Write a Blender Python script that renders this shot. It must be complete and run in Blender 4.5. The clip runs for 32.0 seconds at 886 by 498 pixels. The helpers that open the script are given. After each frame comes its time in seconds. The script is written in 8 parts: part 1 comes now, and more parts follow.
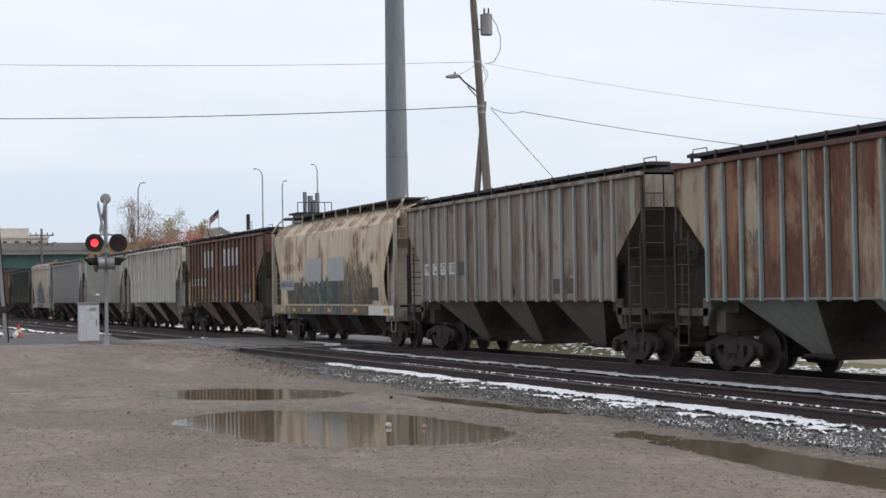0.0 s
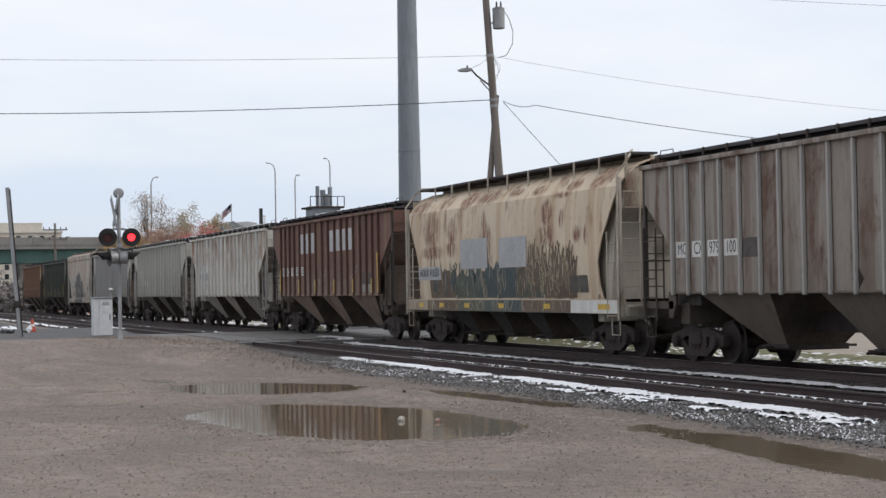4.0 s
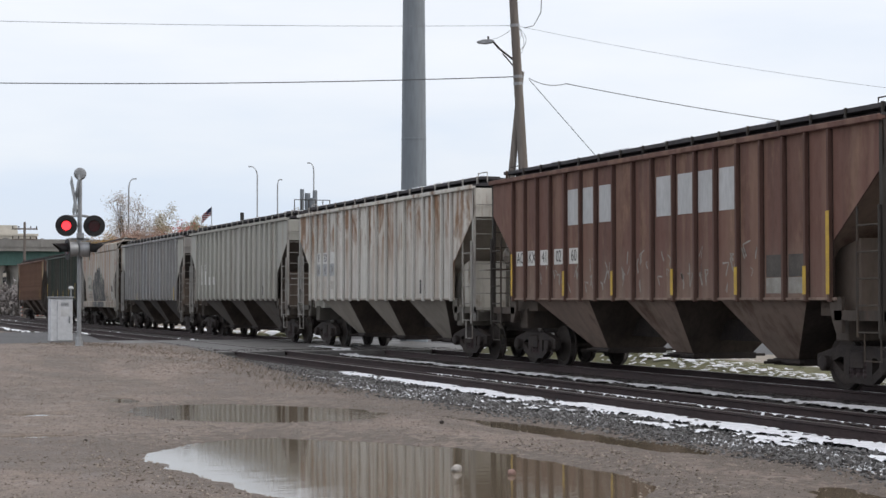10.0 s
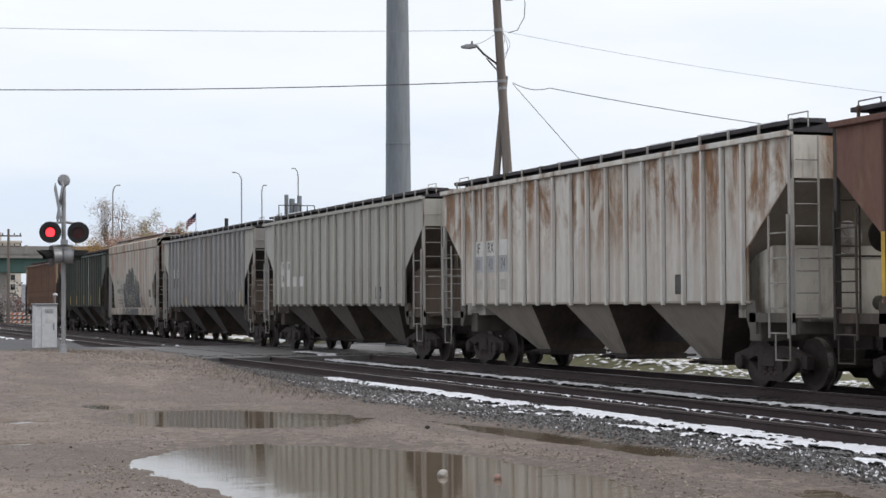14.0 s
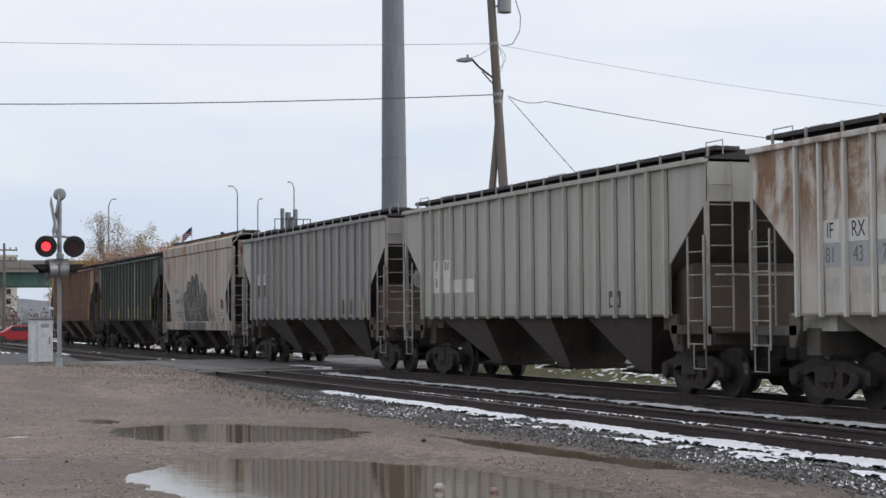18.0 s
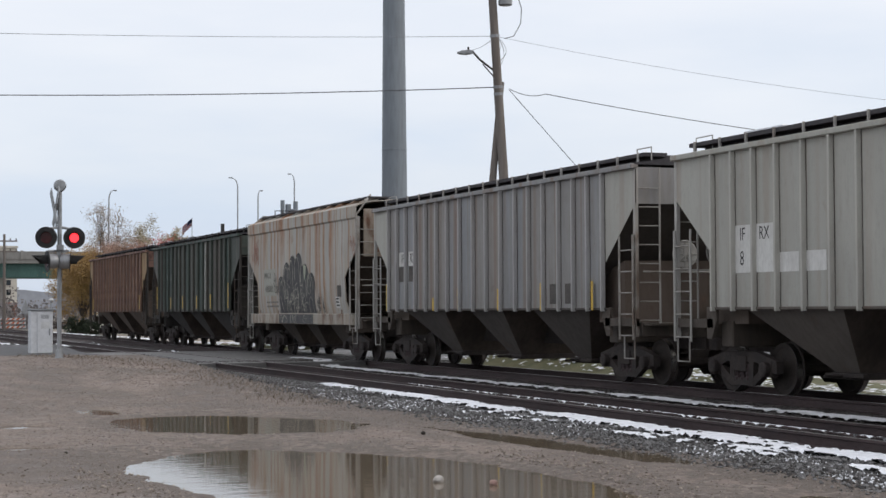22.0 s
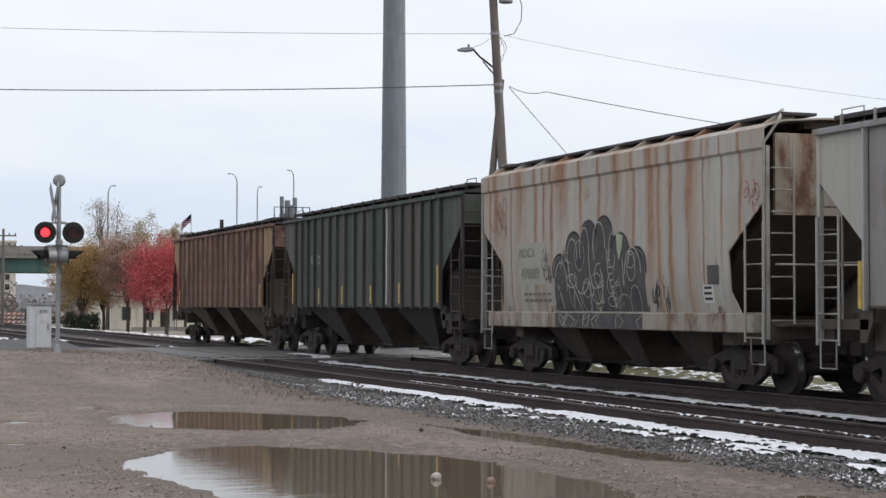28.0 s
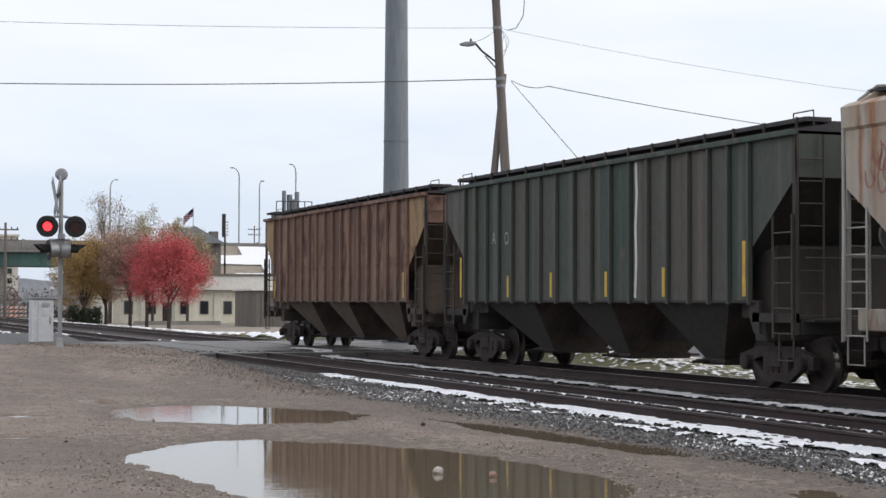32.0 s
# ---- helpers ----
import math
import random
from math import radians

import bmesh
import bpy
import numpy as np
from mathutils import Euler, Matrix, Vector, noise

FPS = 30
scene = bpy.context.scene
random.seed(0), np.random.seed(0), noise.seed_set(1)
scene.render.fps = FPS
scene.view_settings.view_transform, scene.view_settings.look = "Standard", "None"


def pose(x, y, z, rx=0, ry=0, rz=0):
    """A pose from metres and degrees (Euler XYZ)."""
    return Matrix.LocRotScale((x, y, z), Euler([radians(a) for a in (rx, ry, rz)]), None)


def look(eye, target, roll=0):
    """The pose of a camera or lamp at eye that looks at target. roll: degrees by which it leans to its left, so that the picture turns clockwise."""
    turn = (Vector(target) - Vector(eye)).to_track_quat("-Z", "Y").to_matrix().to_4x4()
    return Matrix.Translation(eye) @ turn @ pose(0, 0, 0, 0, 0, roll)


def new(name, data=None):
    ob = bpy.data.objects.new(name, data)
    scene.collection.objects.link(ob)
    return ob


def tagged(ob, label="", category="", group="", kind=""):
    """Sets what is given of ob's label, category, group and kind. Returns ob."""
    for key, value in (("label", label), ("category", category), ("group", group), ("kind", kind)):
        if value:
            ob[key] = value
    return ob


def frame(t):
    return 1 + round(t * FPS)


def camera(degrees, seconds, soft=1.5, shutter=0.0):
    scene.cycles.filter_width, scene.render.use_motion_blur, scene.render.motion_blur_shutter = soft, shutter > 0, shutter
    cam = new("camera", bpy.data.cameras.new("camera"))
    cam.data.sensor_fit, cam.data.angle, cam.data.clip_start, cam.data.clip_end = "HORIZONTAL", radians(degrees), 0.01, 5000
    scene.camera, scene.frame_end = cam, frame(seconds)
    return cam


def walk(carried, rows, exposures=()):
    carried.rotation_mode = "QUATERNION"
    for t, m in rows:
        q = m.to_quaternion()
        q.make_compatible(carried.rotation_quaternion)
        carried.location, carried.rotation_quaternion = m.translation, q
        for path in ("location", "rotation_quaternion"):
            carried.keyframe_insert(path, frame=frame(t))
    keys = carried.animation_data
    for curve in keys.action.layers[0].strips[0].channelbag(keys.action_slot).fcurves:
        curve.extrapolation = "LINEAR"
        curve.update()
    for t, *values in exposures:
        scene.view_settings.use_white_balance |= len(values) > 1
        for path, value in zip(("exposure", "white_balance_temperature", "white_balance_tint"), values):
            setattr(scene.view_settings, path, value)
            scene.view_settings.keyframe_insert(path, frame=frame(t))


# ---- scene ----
cam = camera(28.55, 32.0, soft=1.5)


def eye_pose(yaw, pitch, lean, back):
    """Camera pose: degrees right of the track's line, degrees up, lean, and the share of the way back across the lot."""
    a, b = radians(yaw), radians(pitch)
    eye = Vector((-1.69 * back, -7.96 * back, 1.70 + 0.21 * back))
    way = Vector((math.sin(a) * math.cos(b), math.cos(a) * math.cos(b), math.sin(b)))
    return look(eye, eye + way * 50.0, lean)


walk(cam, [(t, eye_pose(*v)) for t, *v in (
    (0, 19.597, 1.465, -0.92, 1.000),
    (0.5, 19.447, 1.454, -0.92, 1.000),
    (1, 19.345, 1.442, -0.90, 1.000),
    (1.5, 19.246, 1.372, -0.88, 1.000),
    (2, 19.179, 1.334, -0.87, 1.000),
    (2.5, 19.149, 1.285, -0.90, 1.000),
    (3, 19.127, 1.258, -0.96, 1.000),
    (3.5, 19.156, 1.261, -1.00, 1.000),
    (5.5, 19.186, 1.369, -1.12, 1.000),
    (6, 19.186, 1.470, -1.20, 1.000),
    (6.5, 19.083, 1.607, -1.18, 1.000),
    (7, 18.912, 1.686, -1.10, 1.000),
    (7.5, 19.190, 1.908, -0.87, 0.647),
    (8, 19.458, 2.035, -0.60, 0.346),
    (8.5, 19.777, 2.096, -0.20, 0.064),
    (9, 19.804, 1.999, -0.04, 0.000),
    (9.5, 19.795, 1.819, -0.02, 0.000),
    (10, 19.854, 1.658, -0.03, 0.000),
    (10.5, 19.922, 1.517, -0.08, 0.000),
    (11, 19.970, 1.465, -0.17, 0.000),
    (11.5, 20.052, 1.473, -0.22, 0.000),
    (12, 20.137, 1.524, -0.23, 0.000),
    (12.5, 20.230, 1.596, -0.27, 0.000),
    (13, 20.312, 1.661, -0.31, 0.000),
    (13.5, 20.350, 1.717, -0.32, 0.000),
    (14, 20.356, 1.815, -0.33, 0.000),
    (14.5, 20.379, 1.923, -0.36, 0.000),
    (16.5, 20.421, 2.256, -0.48, 0.000),
    (17, 20.443, 2.259, -0.47, 0.000),
    (17.5, 20.485, 2.251, -0.46, 0.000),
    (18, 20.490, 2.252, -0.45, 0.000),
    (18.5, 20.495, 2.228, -0.42, 0.000),
    (19, 20.511, 2.203, -0.40, 0.000),
    (19.5, 20.494, 2.179, -0.38, 0.000),
    (20, 20.471, 2.135, -0.37, 0.000),
    (20.5, 20.493, 2.089, -0.33, 0.000),
    (21, 20.470, 2.059, -0.30, 0.000),
    (21.5, 20.483, 2.024, -0.28, 0.000),
    (22, 20.485, 2.005, -0.26, 0.000),
    (22.5, 20.496, 2.015, -0.23, 0.000),
    (23, 20.451, 2.059, -0.21, 0.000),
    (23.5, 20.454, 2.108, -0.19, 0.000),
    (24, 20.462, 2.152, -0.17, 0.000),
    (24.5, 20.450, 2.182, -0.13, 0.000),
    (25, 20.489, 2.211, -0.12, 0.000),
    (25.5, 20.511, 2.203, -0.11, 0.000),
    (27.5, 20.508, 1.939, 0.07, 0.000),
    (28, 20.517, 1.911, 0.08, 0.000),
    (28.5, 20.519, 1.934, 0.09, 0.000),
    (29, 20.522, 1.958, 0.13, 0.000),
    (29.5, 20.533, 1.964, 0.13, 0.000),
    (30, 20.559, 1.899, 0.11, 0.000),
    (30.5, 20.547, 1.818, 0.14, 0.000),
    (31, 20.550, 1.767, 0.13, 0.000),
    (31.5, 20.522, 1.710, 0.13, 0.000),
    (32, 20.449, 1.725, 0.14, 0.000),
)], exposures=((0, 0.0, 6500, 10), (6, 0.0, 6500, 10), (8, -0.1, 6400, 10), (9, -0.04, 6430, 10), (10.5, 0.05, 6520, 10), (14, 0.08, 6520, 10), (16.5, -0.03, 6470, 10), (18, -0.1, 6400, 10), (21.5, -0.1, 6400, 10), (23, 0.0, 6520, 10), (27.5, 0.02, 6510, 10), (30, 0.06, 6520, 10), (32, 0.07, 6520, 10)))

# ---- light: a pale overcast November sky ----
world = bpy.data.worlds.new("overcast_sky")
scene.world = world
world.use_nodes = True
wn, wl = world.node_tree.nodes, world.node_tree.links
wn.clear()
w_out = wn.new("ShaderNodeOutputWorld")
w_bg = wn.new("ShaderNodeBackground")
w_sky = wn.new("ShaderNodeTexSky")
w_sky.sky_type, w_sky.sun_disc = "NISHITA", False
w_sky.sun_elevation, w_sky.sun_rotation = radians(32), radians(115)
w_sky.dust_density, w_sky.air_density = 2.0, 1.0
# cloud deck: pale grey-white, bluer towards the horizon, broken by soft noise
w_tc = wn.new("ShaderNodeTexCoord")
w_sep = wn.new("ShaderNodeSeparateXYZ")
w_ramp = wn.new("ShaderNodeValToRGB")
w_noise = wn.new("ShaderNodeTexNoise")
w_map = wn.new("ShaderNodeMapping")
w_map.inputs["Scale"].default_value = (1.6, 1.6, 7.0)
w_noise.inputs["Scale"].default_value = 2.4
w_noise.inputs["Detail"].default_value = 5.0
w_nr = wn.new("ShaderNodeMapRange")
w_nr.inputs["From Min"].default_value, w_nr.inputs["From Max"].default_value = 0.3, 0.7
w_nr.inputs["To Min"].default_value, w_nr.inputs["To Max"].default_value = -0.045, 0.045
w_add = wn.new("ShaderNodeMath")
w_add.operation = "ADD"
wl.new(w_tc.outputs["Generated"], w_sep.inputs[0])
wl.new(w_tc.outputs["Generated"], w_map.inputs["Vector"])
wl.new(w_map.outputs[0], w_noise.inputs["Vector"])
wl.new(w_noise.outputs["Fac"], w_nr.inputs["Value"])
wl.new(w_sep.outputs["Z"], w_add.inputs[0])
wl.new(w_nr.outputs[0], w_add.inputs[1])
wl.new(w_add.outputs[0], w_ramp.inputs["Fac"])
SKY_STEPS = ((0.0, (0.73, 0.81, 0.94)), (0.045, (0.70, 0.79, 0.945)), (0.10, (0.83, 0.875, 0.965)), (0.17, (0.965, 0.975, 1.02)), (0.5, (1.03, 1.025, 1.05)))
w_ramp.color_ramp.elements[0].position, w_ramp.color_ramp.elements[0].color = 0.0, (*SKY_STEPS[0][1], 1)
w_ramp.color_ramp.elements[1].position, w_ramp.color_ramp.elements[1].color = 0.5, (*SKY_STEPS[4][1], 1)
for w_pos, w_col in SKY_STEPS[1:4]:
    w_ramp.color_ramp.elements.new(w_pos).color = (*w_col, 1)
w_scale = wn.new("ShaderNodeVectorMath")
w_scale.operation = "SCALE"
w_scale.inputs["Scale"].default_value = 0.03
w_mix = wn.new("ShaderNodeVectorMath")
w_mix.operation = "ADD"
wl.new(w_sky.outputs[0], w_scale.inputs[0])
w_scale2 = wn.new("ShaderNodeVectorMath")
w_scale2.operation = "SCALE"
w_scale2.inputs["Scale"].default_value = 0.87
wl.new(w_ramp.outputs["Color"], w_scale2.inputs[0])
wl.new(w_scale2.outputs[0], w_mix.inputs[0])
wl.new(w_scale.outputs[0], w_mix.inputs[1])
wl.new(w_mix.outputs[0], w_bg.inputs["Color"])
w_bg.inputs["Strength"].default_value = 1.0
wl.new(w_bg.outputs[0], w_out.inputs["Surface"])

sun = new("sun", bpy.data.lights.new("sun", "SUN"))
sun.data.energy, sun.data.angle, sun.data.color = 0.8, radians(25), (1.0, 0.96, 0.9)
sun.matrix_world = look((40, 20, 40), (0, 45, 0))

# ---- mesh helpers ----
def thing(name, label, category, group="", kind=""):
    ob = new(name)
    ob.empty_display_size = 0.2
    return tagged(ob, label, category, group, kind)


def link_mesh(name, bm, material, parent=None, label=""):
    me = bpy.data.meshes.new(name)
    bm.normal_update()
    bm.to_mesh(me)
    bm.free()
    me.materials.append(material)
    ob = new(name, me)
    if parent is not None:
        ob.parent = parent
    if label:
        ob["label"] = label
    return ob


def part(name, bm, material, parent, label=""):
    return link_mesh(name, bm, material, parent, label)


def smooth(ob, angle=0.6):
    me = ob.data
    me.polygons.foreach_set("use_smooth", [True] * len(me.polygons))
    me.set_sharp_from_angle(angle=angle)
    return ob


def box(bm, x0, x1, y0, y1, z0, z1):
    v = [bm.verts.new(c) for c in ((x0, y0, z0), (x1, y0, z0), (x1, y1, z0), (x0, y1, z0), (x0, y0, z1), (x1, y0, z1), (x1, y1, z1), (x0, y1, z1))]
    for q in ((3, 2, 1, 0), (4, 5, 6, 7), (0, 1, 5, 4), (1, 2, 6, 5), (2, 3, 7, 6), (3, 0, 4, 7)):
        bm.faces.new([v[i] for i in q])
    return v


def boxed(*dims):
    bm = bmesh.new()
    box(bm, *dims)
    return bm


def bevelled(bm, w, seg=1):
    bmesh.ops.bevel(bm, geom=bm.edges[:], offset=w, segments=seg, affect="EDGES", profile=0.6)
    return bm


def prism_x(bm, poly, x0, x1):
    """A solid with the outline poly (y, z) between two planes of x."""
    a = [bm.verts.new((x0, y, z)) for y, z in poly]
    b = [bm.verts.new((x1, y, z)) for y, z in poly]
    n = len(poly)
    bm.faces.new(a)
    bm.faces.new(b[::-1])
    for i in range(n):
        bm.faces.new((a[i], b[i], b[(i + 1) % n], a[(i + 1) % n]))
    bmesh.ops.recalc_face_normals(bm, faces=bm.faces[:])
    return bm


def prism_y(bm, poly, y0, y1):
    """A solid with the outline poly (x, z) between two planes of y."""
    a = [bm.verts.new((x, y0, z)) for x, z in poly]
    b = [bm.verts.new((x, y1, z)) for x, z in poly]
    n = len(poly)
    bm.faces.new(a)
    bm.faces.new(b[::-1])
    for i in range(n):
        bm.faces.new((a[i], b[i], b[(i + 1) % n], a[(i + 1) % n]))
    bmesh.ops.recalc_face_normals(bm, faces=bm.faces[:])
    return bm


def tube(bm, pts, r, n=8, r_end=None):
    """A round bar along the points, tapered from r to r_end."""
    pts = [Vector(p) for p in pts]
    r_end = r if r_end is None else r_end
    rings = []
    side = None
    for i, p in enumerate(pts):
        d = (pts[min(i + 1, len(pts) - 1)] - pts[max(i - 1, 0)]).normalized()
        if side is None:
            side = d.orthogonal().normalized()
        side = (side - d * side.dot(d)).normalized()
        up = d.cross(side)
        rr = r + (r_end - r) * i / max(1, len(pts) - 1)
        rings.append([bm.verts.new(p + (side * math.cos(k * math.tau / n) + up * math.sin(k * math.tau / n)) * rr) for k in range(n)])
    for a, b in zip(rings, rings[1:]):
        for k in range(n):
            bm.faces.new((a[k], a[(k + 1) % n], b[(k + 1) % n], b[k]))
    bm.faces.new(rings[0][::-1])
    bm.faces.new(rings[-1])
    return bm


def tubed(pts, r, n=8, r_end=None):
    return tube(bmesh.new(), pts, r, n, r_end)


def lathe(bm, profile, centre, axis="z", n=20):
    """Turn a profile (radius, along) about an axis through centre."""
    rings = []
    for r, h in profile:
        ring = []
        for k in range(n):
            c, s = math.cos(k * math.tau / n) * r, math.sin(k * math.tau / n) * r
            p = (c, s, h) if axis == "z" else ((h, c, s) if axis == "x" else (c, h, s))
            ring.append(bm.verts.new(Vector(centre) + Vector(p)))
        rings.append(ring)
    for a, b in zip(rings, rings[1:]):
        for k in range(n):
            bm.faces.new((a[k], a[(k + 1) % n], b[(k + 1) % n], b[k]))
    bm.faces.new(rings[0][::-1])
    bm.faces.new(rings[-1])
    bmesh.ops.recalc_face_normals(bm, faces=bm.faces[:])
    return bm


def arrays(name, verts, faces, material, parent=None, label=""):
    me = bpy.data.meshes.new(name)
    me.from_pydata(verts, [], faces)
    me.update()
    me.materials.append(material)
    ob = new(name, me)
    if parent is not None:
        ob.parent = parent
    if label:
        ob["label"] = label
    return ob


def text_mesh(body, size, m, material, parent, name="lettering", extrude=0.002, squeeze=1.0):
    cu = bpy.data.curves.new("letters", "FONT")
    cu.body, cu.size, cu.extrude = body, size, extrude
    cu.align_x, cu.align_y = "CENTER", "CENTER"
    cu.resolution_u = 3
    tmp = bpy.data.objects.new("letters", cu)
    me = bpy.data.meshes.new_from_object(tmp)
    bpy.data.objects.remove(tmp)
    me.transform(m @ Matrix.Diagonal((squeeze, 1, 1, 1)))
    me.materials.clear()
    me.materials.append(material)
    ob = new(name, me)
    ob.parent = parent
    return ob


# ---- materials ----
def mat(name, base, rough=0.7, metal=0.0):
    m = bpy.data.materials.new(name)
    m.use_nodes = True
    b = m.node_tree.nodes["Principled BSDF"]
    b.inputs["Base Color"].default_value = (*base, 1)
    b.inputs["Roughness"].default_value = rough
    b.inputs["Metallic"].default_value = metal
    return m, m.node_tree.nodes, m.node_tree.links, b


def noise_node(N, L, scale, detail=4.0, stretch=(1, 1, 1), offset=(0, 0, 0), coord="Object", rough=0.55, distort=0.0):
    tc = N.new("ShaderNodeTexCoord")
    mp = N.new("ShaderNodeMapping")
    mp.inputs["Scale"].default_value = stretch
    mp.inputs["Location"].default_value = offset
    nz = N.new("ShaderNodeTexNoise")
    nz.inputs["Scale"].default_value = scale
    nz.inputs["Detail"].default_value = detail
    nz.inputs["Roughness"].default_value = rough
    nz.inputs["Distortion"].default_value = distort
    L.new(tc.outputs[coord], mp.inputs["Vector"])
    L.new(mp.outputs[0], nz.inputs["Vector"])
    return nz.outputs["Fac"]


def ramped(N, L, fac, lo, hi, a=0.0, b=1.0):
    r = N.new("ShaderNodeMapRange")
    r.inputs["From Min"].default_value, r.inputs["From Max"].default_value = lo, hi
    r.inputs["To Min"].default_value, r.inputs["To Max"].default_value = a, b
    L.new(fac, r.inputs["Value"])
    return r.outputs[0]


def mixed(N, L, fac, a, b, blend="MIX"):
    m = N.new("ShaderNodeMix")
    m.data_type, m.blend_type = "RGBA", blend
    if isinstance(fac, float):
        m.inputs[0].default_value = fac
    else:
        L.new(fac, m.inputs[0])
    for socket, v in ((m.inputs[6], a), (m.inputs[7], b)):
        if isinstance(v, tuple):
            socket.default_value = (*v, 1)
        else:
            L.new(v, socket)
    return m.outputs[2]


def times(N, L, a, b, op="MULTIPLY"):
    m = N.new("ShaderNodeMath")
    m.operation = op
    for s, v in ((m.inputs[0], a), (m.inputs[1], b)):
        if isinstance(v, (int, float)):
            s.default_value = v
        else:
            L.new(v, s)
    return m.outputs[0]


def bumped(N, L, bsdf, height, strength=0.3, distance=0.01):
    b = N.new("ShaderNodeBump")
    b.inputs["Strength"].default_value = strength
    b.inputs["Distance"].default_value = distance
    L.new(height, b.inputs["Height"])
    L.new(b.outputs[0], bsdf.inputs["Normal"])


def worn_paint(name, base, stain, rust, amount=0.5, streak=0.5, seed=0.0, rough=0.65, grime=(0.09, 0.075, 0.06), grime_amt=0.5, low=1.5, rust_scale=1.0, high=None, seams=0.0, seam_col=(0.25, 0.11, 0.05), panels=0.0, panel_col=(0.12, 0.09, 0.08), blots=(), runs=()):
    """Weathered steel paint: vertical streaks of dirt, patches of rust, grime splashed up from the wheels.
    high: the heights between which rust grows; seams: rusty runs down the seams; panels: whole panels faded to another tone;
    blots: soft streaky stains at (y, z, half-length, half-height);
    runs: rusty runs down from the roof at (y, half-width, the height where they fade)."""
    m, N, L, b = mat(name, base, rough)
    off = (seed * 3.1, seed * 7.7, seed * 1.3)
    broad = noise_node(N, L, 0.55, 3, (1, 1, 0.5), off)
    streaks = noise_node(N, L, 2.6, 5, (1, 1, 0.07), off, distort=0.25)
    fine = noise_node(N, L, 9.0, 6, (1, 1, 0.35), off, rough=0.7)
    speck = noise_node(N, L, 34.0, 5, (1, 1, 0.6), off, rough=0.75)
    patch = noise_node(N, L, 1.3 * rust_scale, 7, (1, 1, 0.55), (off[1], off[0], off[2]), rough=0.68, distort=0.6)
    tc = N.new("ShaderNodeTexCoord")
    sp = N.new("ShaderNodeSeparateXYZ")
    L.new(tc.outputs["Object"], sp.inputs[0])
    c = mixed(N, L, ramped(N, L, broad, 0.3, 0.7), base, tuple(v * 0.78 for v in base))
    if panels:
        info = N.new("ShaderNodeObjectInfo")
        c = mixed(N, L, times(N, L, ramped(N, L, info.outputs["Random"], 0.25, 0.9), panels), c, panel_col)
    c = mixed(N, L, times(N, L, ramped(N, L, streaks, 0.45, 0.72), streak), c, stain)
    c = mixed(N, L, times(N, L, ramped(N, L, fine, 0.5, 0.85), 0.35), c, tuple(v * 0.6 for v in stain))
    both = times(N, L, times(N, L, patch, 0.65), times(N, L, streaks, 0.35), "ADD")
    r = ramped(N, L, both, 0.62 - 0.2 * amount, 0.72 - 0.2 * amount)
    if high is not None:
        r = times(N, L, r, ramped(N, L, sp.outputs["Z"], high[0], high[1], 0.12, 1.0))
    c = mixed(N, L, times(N, L, r, min(1.0, 0.35 + amount)), c, mixed(N, L, ramped(N, L, fine, 0.35, 0.65), rust, tuple(v * 0.5 for v in rust)))
    if seams:
        run = noise_node(N, L, 2.3, 2, (0.0, 1.0, 0.012), off, rough=0.4)
        wash = noise_node(N, L, 1.1, 3, (0.0, 1.0, 0.05), (off[2], off[1], 0))
        c = mixed(N, L, times(N, L, ramped(N, L, wash, 0.5, 0.72), 0.5 * seams), c, tuple(0.5 * (u + v) for u, v in zip(base, seam_col)))
        c = mixed(N, L, times(N, L, ramped(N, L, run, 0.53, 0.63), seams), c, seam_col)
    if blots:
        smear = noise_node(N, L, 7.0, 8, (1, 1, 0.22), off, rough=0.75, distort=0.4)
        shove = times(N, L, times(N, L, patch, 0.5, "SUBTRACT"), 3.8)
        stained = None
        for y0, z0, ry, rz in blots:
            u = times(N, L, times(N, L, sp.outputs["Y"], y0, "SUBTRACT"), 1 / ry)
            v = times(N, L, times(N, L, sp.outputs["Z"], z0, "SUBTRACT"), 1 / rz)
            d = times(N, L, times(N, L, times(N, L, u, u), times(N, L, v, v), "ADD"), shove, "ADD")
            d = ramped(N, L, d, 2.2, 0.6)
            stained = d if stained is None else times(N, L, stained, d, "MAXIMUM")
        stained = times(N, L, stained, ramped(N, L, smear, 0.38, 0.56))
        c = mixed(N, L, stained, c, mixed(N, L, ramped(N, L, fine, 0.35, 0.65), tuple(v * 1.5 for v in rust), tuple(v * 0.6 for v in rust)))
    if runs:
        thread = noise_node(N, L, 16.0, 4, (0.0, 1.0, 0.03), off, rough=0.7)
        sway = times(N, L, times(N, L, noise_node(N, L, 1.1, 2, (0.0, 1.0, 0.8), off), 0.5, "SUBTRACT"), 0.22)
        stained = None
        for y0, w, fade in runs:
            u = times(N, L, times(N, L, sp.outputs["Y"], sway, "ADD"), y0, "SUBTRACT")
            d = ramped(N, L, times(N, L, u, 0.0, "ABSOLUTE"), 1.8 * w, 0.4 * w)
            d = times(N, L, d, ramped(N, L, sp.outputs["Z"], fade - 0.5, fade + 0.9, 0.15, 1.0))
            stained = d if stained is None else times(N, L, stained, d, "MAXIMUM")
        stained = times(N, L, stained, ramped(N, L, thread, 0.3, 0.6, 0.45, 1.0))
        c = mixed(N, L, stained, c, mixed(N, L, ramped(N, L, fine, 0.35, 0.65), tuple(v * 1.25 for v in rust), tuple(v * 0.65 for v in rust)))
    g = ramped(N, L, sp.outputs["Z"], low + 1.1, low - 0.6)
    g = times(N, L, g, ramped(N, L, streaks, 0.25, 0.65))
